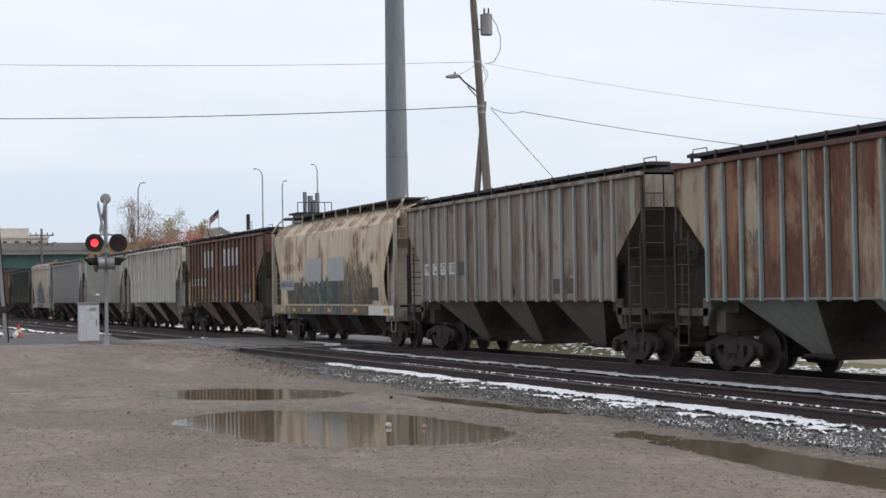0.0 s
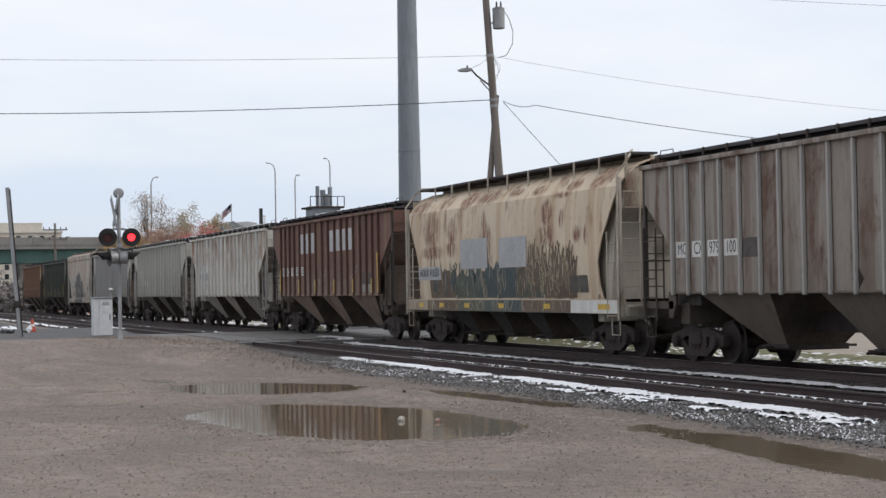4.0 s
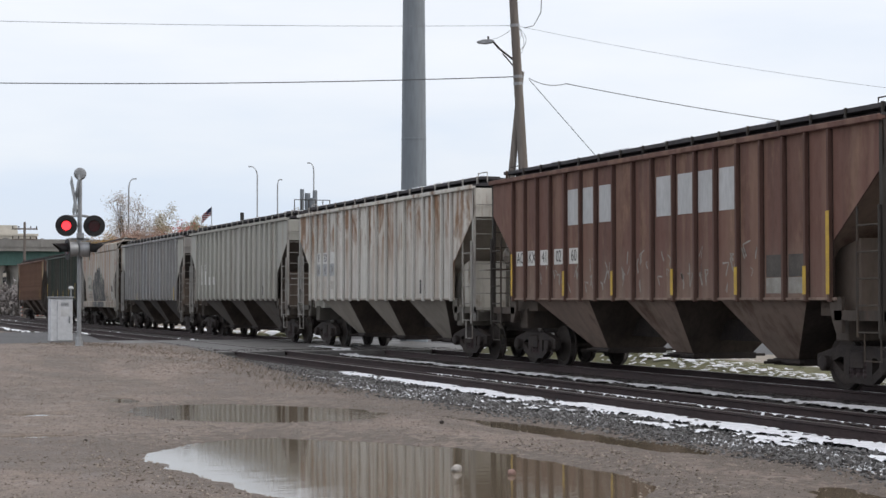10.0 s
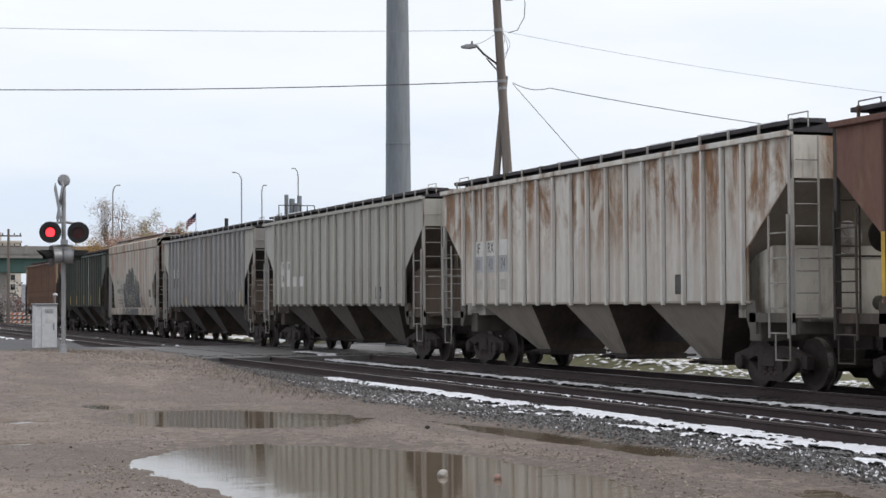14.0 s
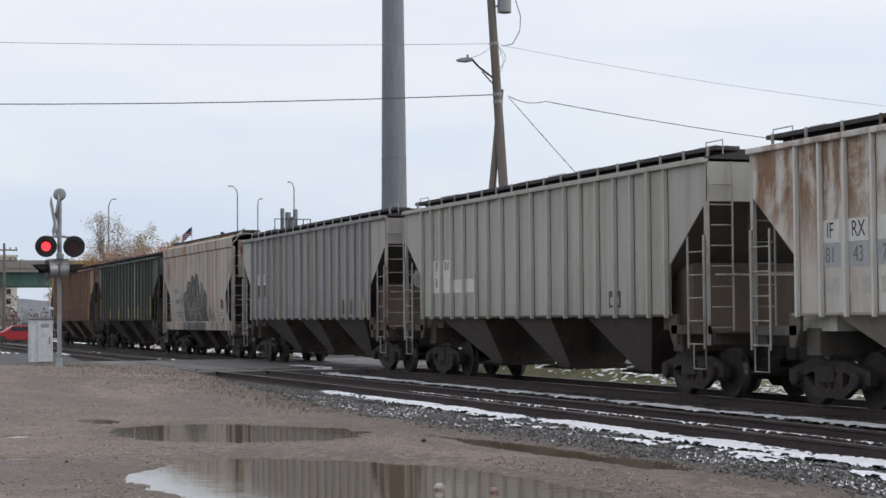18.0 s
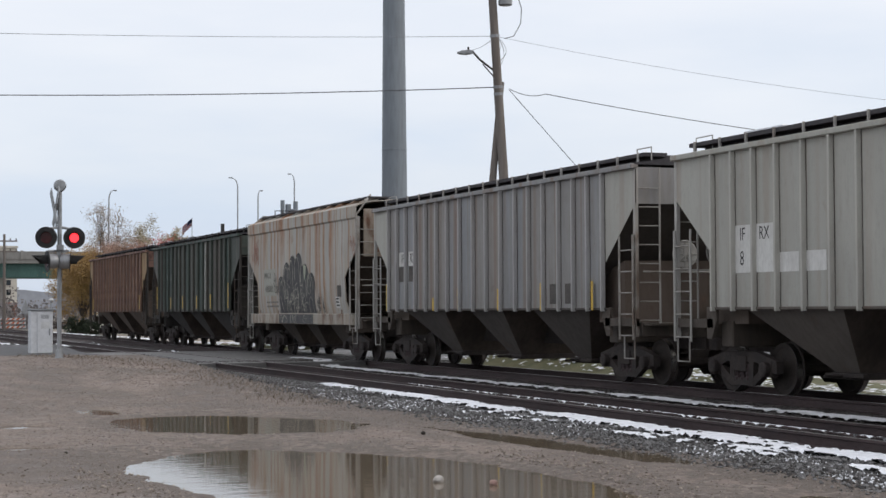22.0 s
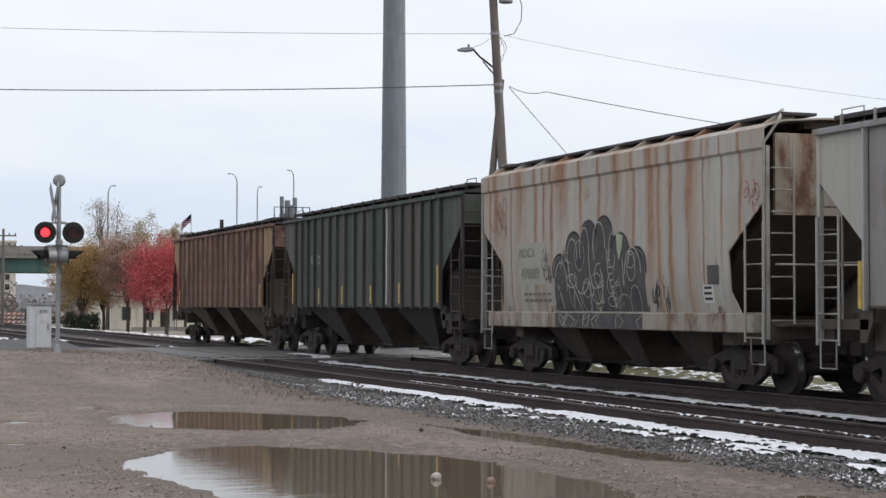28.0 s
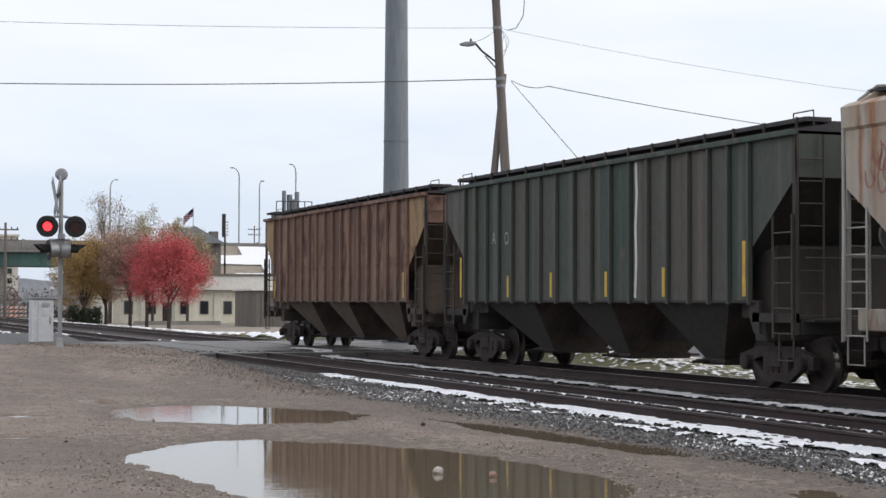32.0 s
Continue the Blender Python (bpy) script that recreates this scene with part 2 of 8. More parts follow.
    c = mixed(N, L, times(N, L, g, grime_amt), c, grime)
    c = mixed(N, L, times(N, L, ramped(N, L, speck, 0.55, 0.8), 0.3), c, tuple(v * 0.5 for v in stain))
    L.new(c, b.inputs["Base Color"])
    L.new(ramped(N, L, fine, 0.2, 0.8, rough - 0.12, rough + 0.2), b.inputs["Roughness"])
    bumped(N, L, b, fine, 0.25, 0.006)
    return m


def grained(name, base, second, scale, stretch=(1, 1, 1), rough=0.8, metal=0.0, bump=0.3, dist=0.01, detail=6, lo=0.35, hi=0.65, coord="Object"):
    m, N, L, b = mat(name, base, rough, metal)
    f = noise_node(N, L, scale, detail, stretch, coord=coord)
    g = noise_node(N, L, scale * 7.3, 4, stretch, coord=coord)
    c = mixed(N, L, ramped(N, L, f, lo, hi), base, second)
    c = mixed(N, L, times(N, L, ramped(N, L, g, 0.4, 0.75), 0.4), c, tuple(v * 0.55 for v in base))
    L.new(c, b.inputs["Base Color"])
    L.new(ramped(N, L, g, 0.2, 0.8, max(0.03, rough - 0.1), min(1.0, rough + 0.12)), b.inputs["Roughness"])
    if bump:
        bumped(N, L, b, g, bump, dist)
    return m


def glow(name, colour, strength):
    m, N, L, b = mat(name, colour, 0.4)
    b.inputs["Emission Color"].default_value = (*colour, 1)
    b.inputs["Emission Strength"].default_value = strength
    return m


M_GALV = grained("galvanised_steel", (0.33, 0.34, 0.35), (0.24, 0.25, 0.26), 3.0, (1, 1, 0.3), 0.5, 0.5)
M_POLE_STEEL = grained("grey_painted_steel", (0.21, 0.235, 0.26), (0.16, 0.185, 0.21), 1.2, (1, 1, 0.15), 0.55, 0.2, 0.15)
M_WOOD_POLE = grained("weathered_pole_wood", (0.20, 0.178, 0.16), (0.12, 0.10, 0.088), 4.0, (1, 1, 0.06), 0.9, 0.0, 0.5)
M_TIE = grained("creosoted_oak", (0.06, 0.047, 0.045), (0.107, 0.088, 0.083), 3.0, (0.3, 1, 1), 0.9, 0.0, 0.5)
M_RAIL = grained("rusty_rail_steel", (0.058, 0.039, 0.039), (0.04, 0.029, 0.03), 6.0, (1, 0.2, 1), 0.8, 0.2)
M_RAIL_TOP = grained("polished_rail_head", (0.35, 0.34, 0.33), (0.22, 0.2, 0.19), 3.0, (1, 0.1, 1), 0.35, 0.9, 0.05)
M_DARK_STEEL = grained("oily_dark_steel", (0.031, 0.026, 0.025), (0.048, 0.038, 0.034), 3.5, rough=0.8, metal=0.0, bump=0.4)
M_WHEEL = grained("wheel_steel", (0.031, 0.026, 0.024), (0.048, 0.038, 0.033), 5.0, rough=0.8, metal=0.0)
M_TREAD = grained("polished_wheel_tread", (0.4, 0.4, 0.4), (0.3, 0.29, 0.28), 5.0, rough=0.3, metal=1.0, bump=0.05)
for m_dull in (M_DARK_STEEL, M_WHEEL):
    m_dull.node_tree.nodes["Principled BSDF"].inputs["Specular IOR Level"].default_value = 0.3
M_ROOF_DARK = grained("sooty_roof_steel", (0.042, 0.039, 0.044), (0.065, 0.06, 0.062), 2.0, rough=0.85, bump=0.2)
M_BLACK = grained("matt_black_paint", (0.012, 0.012, 0.013), (0.02, 0.02, 0.02), 8.0, rough=0.6, bump=0.1)
M_WHITE = grained("dull_white_paint", (0.62, 0.63, 0.63), (0.5, 0.5, 0.5), 3.0, rough=0.7, bump=0.1)
M_YELLOW = grained("reflective_yellow", (0.62, 0.40, 0.03), (0.46, 0.29, 0.035), 5.0, rough=0.5, bump=0.1)
M_INK = grained("black_stencil_paint", (0.03, 0.03, 0.03), (0.06, 0.055, 0.05), 6.0, rough=0.8, bump=0.0)
M_LETTER_PALE = grained("faded_white_stencil", (0.42, 0.42, 0.40), (0.25, 0.24, 0.22), 4.0, rough=0.8, bump=0.0)
M_PATCH_GREY = grained("grey_patch_paint", (0.40, 0.41, 0.42), (0.34, 0.35, 0.36), 2.0, rough=0.7, bump=0.05)
M_PATCH_DARK = grained("dark_stencil_plate", (0.06, 0.055, 0.05), (0.1, 0.09, 0.08), 4.0, rough=0.8, bump=0.05)
M_SIGNAL_ON = glow("lit_red_lens", (1.0, 0.03, 0.04), 2.6)
M_SIGNAL_OFF = grained("unlit_red_lens", (0.09, 0.006, 0.008), (0.06, 0.004, 0.006), 8.0, rough=0.2, bump=0.0)

# ---- ground, tracks, puddles ----
RAIL_NEAR, RAIL_FAR, GAUGE = 11.705, 16.303, 1.435
TRACK_A, TRACK_B = RAIL_NEAR + GAUGE / 2, RAIL_FAR + GAUGE / 2
RAIL_Z = 0.18


def step(a, b, v):
    v = np.clip((v - a) / (b - a), 0, 1)
    return v * v * (3 - 2 * v)


# hollows of the lot that hold water: centre x, y, half-lengths, turn in degrees, depth
HOLLOWS = ((5.52, 17.4, 2.02, 4.1, 8, 0.16), (6.3, 26.2, 1.6, 2.3, 12, 0.12), (9.0, 20.4, 0.3, 3.0, 5, 0.05), (8.35, 8.8, 0.52, 3.9, -4, 0.07),
           (4.95, 30.2, 0.34, 0.9, 0, 0.09),
           (2.5, 22.5, 0.75, 0.28, 0, 0.08), (3.1, 26.8, 0.6, 0.4, 0, 0.07), (2.1, 29.2, 0.75, 0.45, 0, 0.08), (3.7, 11.9, 0.35, 0.12, 0, 0.05))


def ripple(x, y, s):
    return np.sin(x * 1.7 * s + 1.3 * np.sin(y * 0.9 * s)) * np.sin(y * 1.3 * s + 1.1 * np.sin(x * 1.1 * s + 2.0))


def ground_z(x, y):
    """Height of the ground sheet: a worn lot, a low ballast bed under the tracks, a road crossing, falling away beyond."""
    x, y = np.asarray(x, float), np.asarray(y, float)
    lot = 0.012 * ripple(x, y, 0.8) + 0.008 * ripple(x + 7, y, 2.3) + 0.005 * ripple(x, y + 3, 5.1)
    lot = lot + 0.47 * step(30, 47, y) * (1 - step(64, 90, y))
    for hx, hy, a, b, turn, depth in HOLLOWS:
        c, s = math.cos(radians(turn)), math.sin(radians(turn))
        u, v = (x - hx) * c + (y - hy) * s, -(x - hx) * s + (y - hy) * c
        edge = 1.0 + 0.09 * ripple(x * 1.5, y, 1.2) + 0.04 * ripple(x, y, 4.0)
        lot = lot - depth * np.exp(-((u / a) ** 2 + (v / b) ** 2) ** 2 * 0.9 / edge)
    bed = 0.0 + 0.0 * x
    w = step(9.1, 10.9, x) * (1 - step(18.6, 20.2, x))
    z = lot * (1 - w) + bed * w
    road = step(49.5, 51.0, y) * (1 - step(64, 66, y))
    lift = step(7.5, 11.0, x)
    z = z * (1 - road * lift) + (RAIL_Z - 0.012) * road * lift * (1 - step(20, 30, x))
    far = step(19.5, 26, x) * step(18.0, 24.0, x)
    z = z * (1 - far) + (-0.12) * far
    z = z - 0.4 * step(95, 135, y) * step(18, 24, x)
    return z


m_ground, N, L, b = mat("wet_gravel_lot", (0.2, 0.17, 0.14), 0.8)
f1 = noise_node(N, L, 0.45, 6, (1.3, 0.5, 1), rough=0.65, distort=0.8)
f2 = noise_node(N, L, 2.2, 6, (1, 0.7, 1), rough=0.65)
f3 = noise_node(N, L, 28.0, 5, rough=0.7)
vor = N.new("ShaderNodeTexVoronoi")
vor.inputs["Scale"].default_value = 34.0
tcv = N.new("ShaderNodeTexCoord")
L.new(tcv.outputs["Object"], vor.inputs["Vector"])
c = mixed(N, L, ramped(N, L, f1, 0.35, 0.65), (0.262, 0.203, 0.167), (0.165, 0.128, 0.105))
f0 = noise_node(N, L, 0.2, 5, (1.8, 0.7, 1), (3.3, 1.7, 0), rough=0.6, distort=1.2)
c = mixed(N, L, times(N, L, ramped(N, L, f0, 0.46, 0.6), 0.8), c, (0.10, 0.079, 0.065))
c = mixed(N, L, times(N, L, ramped(N, L, f2, 0.45, 0.7), 0.55), c, (0.34, 0.285, 0.245))
f4 = noise_node(N, L, 6.5, 8, (1, 0.85, 1), (1.1, 4.2, 0), rough=0.72, distort=0.4)
c = mixed(N, L, times(N, L, ramped(N, L, f4, 0.5, 0.6), 0.7), c, (0.115, 0.089, 0.073))
f5 = noise_node(N, L, 0.9, 6, (0.55, 1.3, 1), (7.7, 0.4, 0), rough=0.6, distort=0.5)
c = mixed(N, L, times(N, L, ramped(N, L, f5, 0.55, 0.75), 0.35), c, (0.38, 0.325, 0.28))
c = mixed(N, L, times(N, L, ramped(N, L, f3, 0.43, 0.68), 0.75), c, (0.08, 0.064, 0.052))
c = mixed(N, L, times(N, L, ramped(N, L, vor.outputs["Distance"], 0.24, 0.05), 0.55), c, (0.38, 0.34, 0.305))
clod = N.new("ShaderNodeTexVoronoi")
clod.inputs["Scale"].default_value = 11.0
L.new(tcv.outputs["Object"], clod.inputs["Vector"])
c = mixed(N, L, times(N, L, times(N, L, ramped(N, L, clod.outputs["Distance"], 0.3, 0.1), ramped(N, L, f4, 0.42, 0.6)), 0.6), c, (0.09, 0.07, 0.057))
L.new(c, b.inputs["Base Color"])
L.new(ramped(N, L, f2, 0.35, 0.65, 0.55, 0.92), b.inputs["Roughness"])
bumped(N, L, b, times(N, L, f3, times(N, L, vor.outputs["Distance"], 0.6), "ADD"), 0.7, 0.02)
M_GROUND = m_ground

M_BALLAST = grained("grey_ballast", (0.071, 0.061, 0.061), (0.042, 0.036, 0.036), 22.0, rough=0.9, bump=0.9, dist=0.03)
m_stone, N, L, b = mat("ballast_stone", (0.2, 0.2, 0.2), 0.85)
geo = N.new("ShaderNodeNewGeometry")
rs = N.new("ShaderNodeValToRGB")
rs.color_ramp.elements[0].color, rs.color_ramp.elements[1].color = (0.04, 0.039, 0.039, 1), (0.23, 0.226, 0.225, 1)
L.new(geo.outputs["Random Per Island"], rs.inputs["Fac"])
L.new(rs.outputs["Color"], b.inputs["Base Color"])
M_STONE = m_stone
m_fouled, N, L, b = mat("fouled_ballast_stone", (0.08, 0.08, 0.08), 0.85)
geo = N.new("ShaderNodeNewGeometry")
rs = N.new("ShaderNodeValToRGB")
rs.color_ramp.elements[0].color, rs.color_ramp.elements[1].color = (0.02, 0.018, 0.017, 1), (0.10, 0.092, 0.086, 1)
L.new(geo.outputs["Random Per Island"], rs.inputs["Fac"])
L.new(rs.outputs["Color"], b.inputs["Base Color"])
M_FOULED = m_fouled
m_pebble, N, L, b = mat("brown_pebble", (0.2, 0.17, 0.14), 0.85)
geo = N.new("ShaderNodeNewGeometry")
rs = N.new("ShaderNodeValToRGB")
rs.color_ramp.elements[0].color, rs.color_ramp.elements[1].color = (0.12, 0.096, 0.078, 1), (0.36, 0.31, 0.265, 1)
L.new(geo.outputs["Random Per Island"], rs.inputs["Fac"])
L.new(rs.outputs["Color"], b.inputs["Base Color"])
M_PEBBLE = m_pebble
m_litter, N, L, b = mat("dead_leaf_litter", (0.2, 0.13, 0.08), 0.9)
geo = N.new("ShaderNodeNewGeometry")
rs = N.new("ShaderNodeValToRGB")
rs.color_ramp.elements[0].color, rs.color_ramp.elements[1].color = (0.075, 0.06, 0.048, 1), (0.27, 0.215, 0.17, 1)
L.new(geo.outputs["Random Per Island"], rs.inputs["Fac"])
L.new(rs.outputs["Color"], b.inputs["Base Color"])
M_LITTER = m_litter
m_snow, N, L, b = mat("old_snow", (0.82, 0.85, 0.89), 0.6)
fs = noise_node(N, L, 9.0, 5)
L.new(mixed(N, L, ramped(N, L, fs, 0.4, 0.75), (0.86, 0.88, 0.92), (0.62, 0.64, 0.67)), b.inputs["Base Color"])
b.inputs["Subsurface Weight"].default_value = 0.0
bumped(N, L, b, fs, 0.5, 0.02)
M_SNOW = m_snow
M_OLD_SNOW = grained("thin_grey_snow", (0.74, 0.76, 0.79), (0.42, 0.42, 0.43), 5.0, rough=0.7, bump=0.4, dist=0.02)
M_ASPHALT = grained("wet_asphalt", (0.05, 0.05, 0.054), (0.075, 0.075, 0.077), 1.2, rough=0.75, bump=0.3)
M_CROSSING = grained("worn_crossing_concrete", (0.125, 0.12, 0.116), (0.085, 0.082, 0.08), 1.1, rough=0.55, bump=0.3)
M_GRASS = grained("late_autumn_grass", (0.10, 0.105, 0.045), (0.155, 0.145, 0.07), 1.5, rough=0.95, bump=0.8, dist=0.03)
M_MUD = grained("wet_stony_mud", (0.165, 0.132, 0.108), (0.10, 0.08, 0.066), 14.0, rough=0.7, bump=0.8, dist=0.02)
M_TAN = grained("tan_gravel_yard", (0.30, 0.265, 0.22), (0.24, 0.21, 0.175), 0.8, rough=0.9, bump=0.3)


def grid_axis(*spans):
    out = []
    for a, b_, d in spans:
        n = max(1, round((b_ - a) / d))
        out += [a + (b_ - a) * i / n for i in range(n)]
    out.append(spans[-1][1])
    return np.array(out)


gx = grid_axis((-1500, -300, 150), (-300, -60, 30), (-60, -12, 6), (-12, 1, 0.6), (1, 11.2, 0.085), (11.2, 20, 0.5), (20, 60, 4), (60, 300, 30), (300, 2500, 200))
gy = grid_axis((-600, -60, 60), (-60, 3, 7), (3, 10, 0.14), (10, 34, 0.11), (34, 70, 0.6), (70, 140, 5), (140, 400, 20), (400, 4000, 300))
X, Y = np.meshgrid(gx, gy)
Z = ground_z(X, Y)
nx = len(gx)
idx = np.arange(X.size).reshape(X.shape)
quads = np.stack([idx[:-1, :-1], idx[:-1, 1:], idx[1:, 1:], idx[1:, :-1]], -1).reshape(-1, 4)
ground = arrays("ground", np.stack([X, Y, Z], -1).reshape(-1, 3).tolist(), quads.tolist(), M_GROUND)
tagged(ground, "brown worn gravel lot, wet and rutted, running out to the horizon", "ground", kind="structure")
ground.data.materials.append(M_BALLAST)
ground.data.materials.append(M_ASPHALT)
ground.data.materials.append(M_GRASS)
ground.data.materials.append(M_TAN)
ground.data.materials.append(M_MUD)
cx, cy = X[:-1, :-1] + np.diff(X, axis=1)[:-1] / 2, Y[:-1, :-1] + np.diff(Y, axis=0)[:, :-1] / 2
wob = 0.25 * ripple(cx, cy, 1.1) + 0.12 * ripple(cx, cy, 3.3)
kind = np.zeros(cx.shape, int)
dither = np.random.default_rng(23).random(cx.shape)
kind[(dither < step(8.2, 9.3, cx + 1.6 * wob)) & (cy < 50)] = 5
for hx, hy, a, b_, turn, depth in HOLLOWS[:4]:
    c, s_ = math.cos(radians(turn)), math.sin(radians(turn))
    reach = np.hypot(((cx - hx) * c + (cy - hy) * s_) / a, (-(cx - hx) * s_ + (cy - hy) * c) / b_) + 0.5 * wob
    kind[(dither < 0.75 * (1 - step(1.05, 1.6, reach)))] = 5
kind[(dither < step(9.3, 10.2, cx + wob)) & (cx < 19.0)] = 1
kind[(cx >= 19.0) & (cx < 23.5)] = 3
kind[(cx >= 23.5)] = 4
kind[(cy > 50) & (cy < 66)] = 2
kind[(cx >= 20) & (cy > 66)] = 4
kind[(cy > 66) & (cx < 9)] = 2
ground.data.polygons.foreach_set("material_index", kind.reshape(-1).astype(np.int32))
ground.data.polygons.foreach_set("use_smooth", [True] * len(ground.data.polygons))

# water standing in the hollows
m_water, N, L, b = mat("muddy_puddle_water", (0.15, 0.12, 0.085), 0.045)
b.inputs["IOR"].default_value = 1.33
wave_tc, wave_map, wave_nz = N.new("ShaderNodeTexCoord"), N.new("ShaderNodeMapping"), N.new("ShaderNodeTexNoise")
wave_map.inputs["Rotation"].default_value = (0, 0, radians(20))
wave_map.inputs["Scale"].default_value = (1.2, 9.0, 1.0)
wave_nz.inputs["Scale"].default_value, wave_nz.inputs["Detail"].default_value = 1.0, 2.0
L.new(wave_tc.outputs["Object"], wave_map.inputs["Vector"])
L.new(wave_map.outputs[0], wave_nz.inputs["Vector"])
bumped(N, L, b, wave_nz.outputs["Fac"], 1.0, 0.0012)
M_WATER = m_water
for hx, hy, a, b_, turn, depth in HOLLOWS:
    c, s = math.cos(radians(turn)), math.sin(radians(turn))
    zz = float(ground_z(hx, hy)) + depth * 0.62
    bm = bmesh.new()
    ring = []
    for k in range(40):
        u, v = 1.45 * a * math.cos(k * math.tau / 40), 1.45 * b_ * math.sin(k * math.tau / 40)
        ring.append(bm.verts.new((hx + u * c - v * s, hy + u * s + v * c, zz)))
    bm.faces.new(ring)
    p = link_mesh("puddle", bm, M_WATER)
    tagged(p, "shallow brown puddle of rainwater standing in the gravel lot", "puddle", "puddles of the lot")

# rails
RAIL_OUTLINE = ((-0.07, 0.0), (0.07, 0.0), (0.07, 0.012), (0.012, 0.03), (0.012, 0.125), (0.036, 0.138), (0.036, 0.166), (0.028, 0.17), (-0.028, 0.17), (-0.036, 0.166), (-0.036, 0.138), (-0.012, 0.125), (-0.012, 0.03), (-0.07, 0.012))


def build_track(name, centre, label):
    t = thing(name, label, "railway track", kind="structure")
    for sx in (-1, 1):
        bm = bmesh.new()
        prism_y(bm, [(centre + sx * (GAUGE / 2 + 0.036) + x, RAIL_Z - 0.17 + z) for x, z in RAIL_OUTLINE], -60, 420)
        r = part("rail", bm, M_RAIL, t)
        bm = boxed(centre + sx * (GAUGE / 2 + 0.036) - 0.026, centre + sx * (GAUGE / 2 + 0.036) + 0.026, -60, 420, RAIL_Z - 0.001, RAIL_Z + 0.0015)
        part("rail_head", bm, M_RAIL_TOP, r, "polished running surface")
    tie = bevelled(boxed(-1.3, 1.3, -0.115, 0.115, -0.15, RAIL_Z - 0.172), 0.012)
    me = bpy.data.meshes.new("sleeper")
    tie.to_mesh(me)
    tie.free()
    me.materials.append(M_TIE)
    y = 8.0
    while y < 50:
        o = new("sleeper", me)
        o.parent = t
        o.matrix_basis = pose(centre + random.uniform(-0.04, 0.04), y, random.uniform(-0.012, 0.004), 0, 0, random.uniform(-1.2, 1.2))
        y += 0.51 + random.uniform(-0.03, 0.03)
    return t


track_a = build_track("track_near", TRACK_A, "empty railway track with rusty rails on dark sleepers")
track_b = build_track("track_train", TRACK_B, "railway track under the train, dark sleepers and rusty rails")


def far_sleepers():
    verts, faces = [], []
    for c in (TRACK_A, TRACK_B):
        y = 66.0
        while y < 260:
            n = len(verts)
            for x in (-1.3, 1.3):
                for yy in (-0.11, 0.11):
                    for z in (-0.1, RAIL_Z - 0.172):
                        verts.append((c + x, y + yy, z))
            faces += [tuple(n + k for k in q) for q in ((0, 1, 3, 2), (4, 6, 7, 5), (0, 4, 5, 1), (2, 3, 7, 6), (1, 5, 7, 3))]
            y += 0.52
    tagged(arrays("far_sleepers", verts, faces, M_TIE), "dark timber sleepers of the two tracks, far off", "sleepers", kind="stuff")


far_sleepers()


def stones(name, count, place, r0, r1, label, seed, material, lift=0.0):
    """Loose angular stones, each a squashed and turned octahedron."""
    rng = np.random.default_rng(seed)
    base = np.array([(1, 0, 0), (-1, 0, 0), (0, 1, 0), (0, -1, 0), (0, 0, 1), (0, 0, -1)], float)
    tri = np.array([(0, 2, 4), (2, 1, 4), (1, 3, 4), (3, 0, 4), (2, 0, 5), (1, 2, 5), (3, 1, 5), (0, 3, 5)])
    xy = place(rng, count)
    n = len(xy)
    r = rng.uniform(r0, r1, n)
    v = base[None] * (rng.uniform(0.55, 1.15, (n, 6, 1))) + rng.normal(0, 0.18, (n, 6, 3))
    a = rng.uniform(0, math.tau, n)
    ca, sa = np.cos(a)[:, None], np.sin(a)[:, None]
    vx, vy, vz = v[..., 0] * ca - v[..., 1] * sa, v[..., 0] * sa + v[..., 1] * ca, v[..., 2] * 0.72
    z = ground_z(xy[:, 0], xy[:, 1]) + r * 0.25 + lift
    V = np.stack([vx * r[:, None] + xy[:, :1], vy * r[:, None] + xy[:, 1:], vz * r[:, None] + z[:, None]], -1).reshape(-1, 3)
    F = (tri[None] + 6 * np.arange(n)[:, None, None]).reshape(-1, 3)
    return tagged(arrays(name, V.tolist(), F.tolist(), material), label, "stones", kind="stuff")


def ballast_place(rng, n):
    y = 9 + 43 * rng.random(n) ** 1.4
    x = rng.uniform(9.35, 18.8, n)
    keep = ((np.abs(x - TRACK_A) > 1.0) & (np.abs(x - TRACK_B) > 1.0)) | (rng.random(n) < 0.3)
    edge = rng.random(n) < step(9.2, 10.2, x + 0.2 * ripple(x, y, 1.1))
    k = keep & edge
    return np.stack([x[k], y[k]], -1)


stones("ballast_stones", 52000, ballast_place, 0.015, 0.036, "angular dark ballast stones of the track bed", 3, M_FOULED)


def shoulder_place(rng, n):
    y = 9 + 41 * rng.random(n) ** 1.3
    x = 9.0 + 2.5 * rng.random(n) ** 0.7
    k = rng.random(n) < step(8.9, 10.3, x + 0.25 * ripple(x, y, 0.9))
    return np.stack([x[k], y[k]], -1)


stones("shoulder_stones", 40000, shoulder_place, 0.012, 0.034, "coarse grey stones spilling from the ballast shoulder", 5, M_STONE)


def lot_place(rng, n):
    y = 4.0 + 42 * rng.random(n) ** 1.2
    x = rng.uniform(-3.5, 9.8, n)
    return np.stack([x, y], -1)


stones("lot_pebbles", 48000, lot_place, 0.004, 0.017, "small pebbles strewn over the gravel lot", 7, M_PEBBLE)


def crumb_place(rng, n):
    y = 9 + 27 * rng.random(n) ** 1.3
    x = 11.4 - 1.7 * rng.random(n) ** 1.6
    k = ripple(x * 1.3, y * 0.8, 1.0) + rng.normal(0, 0.35, n) > 0.25
    return np.stack([x[k], y[k]], -1)


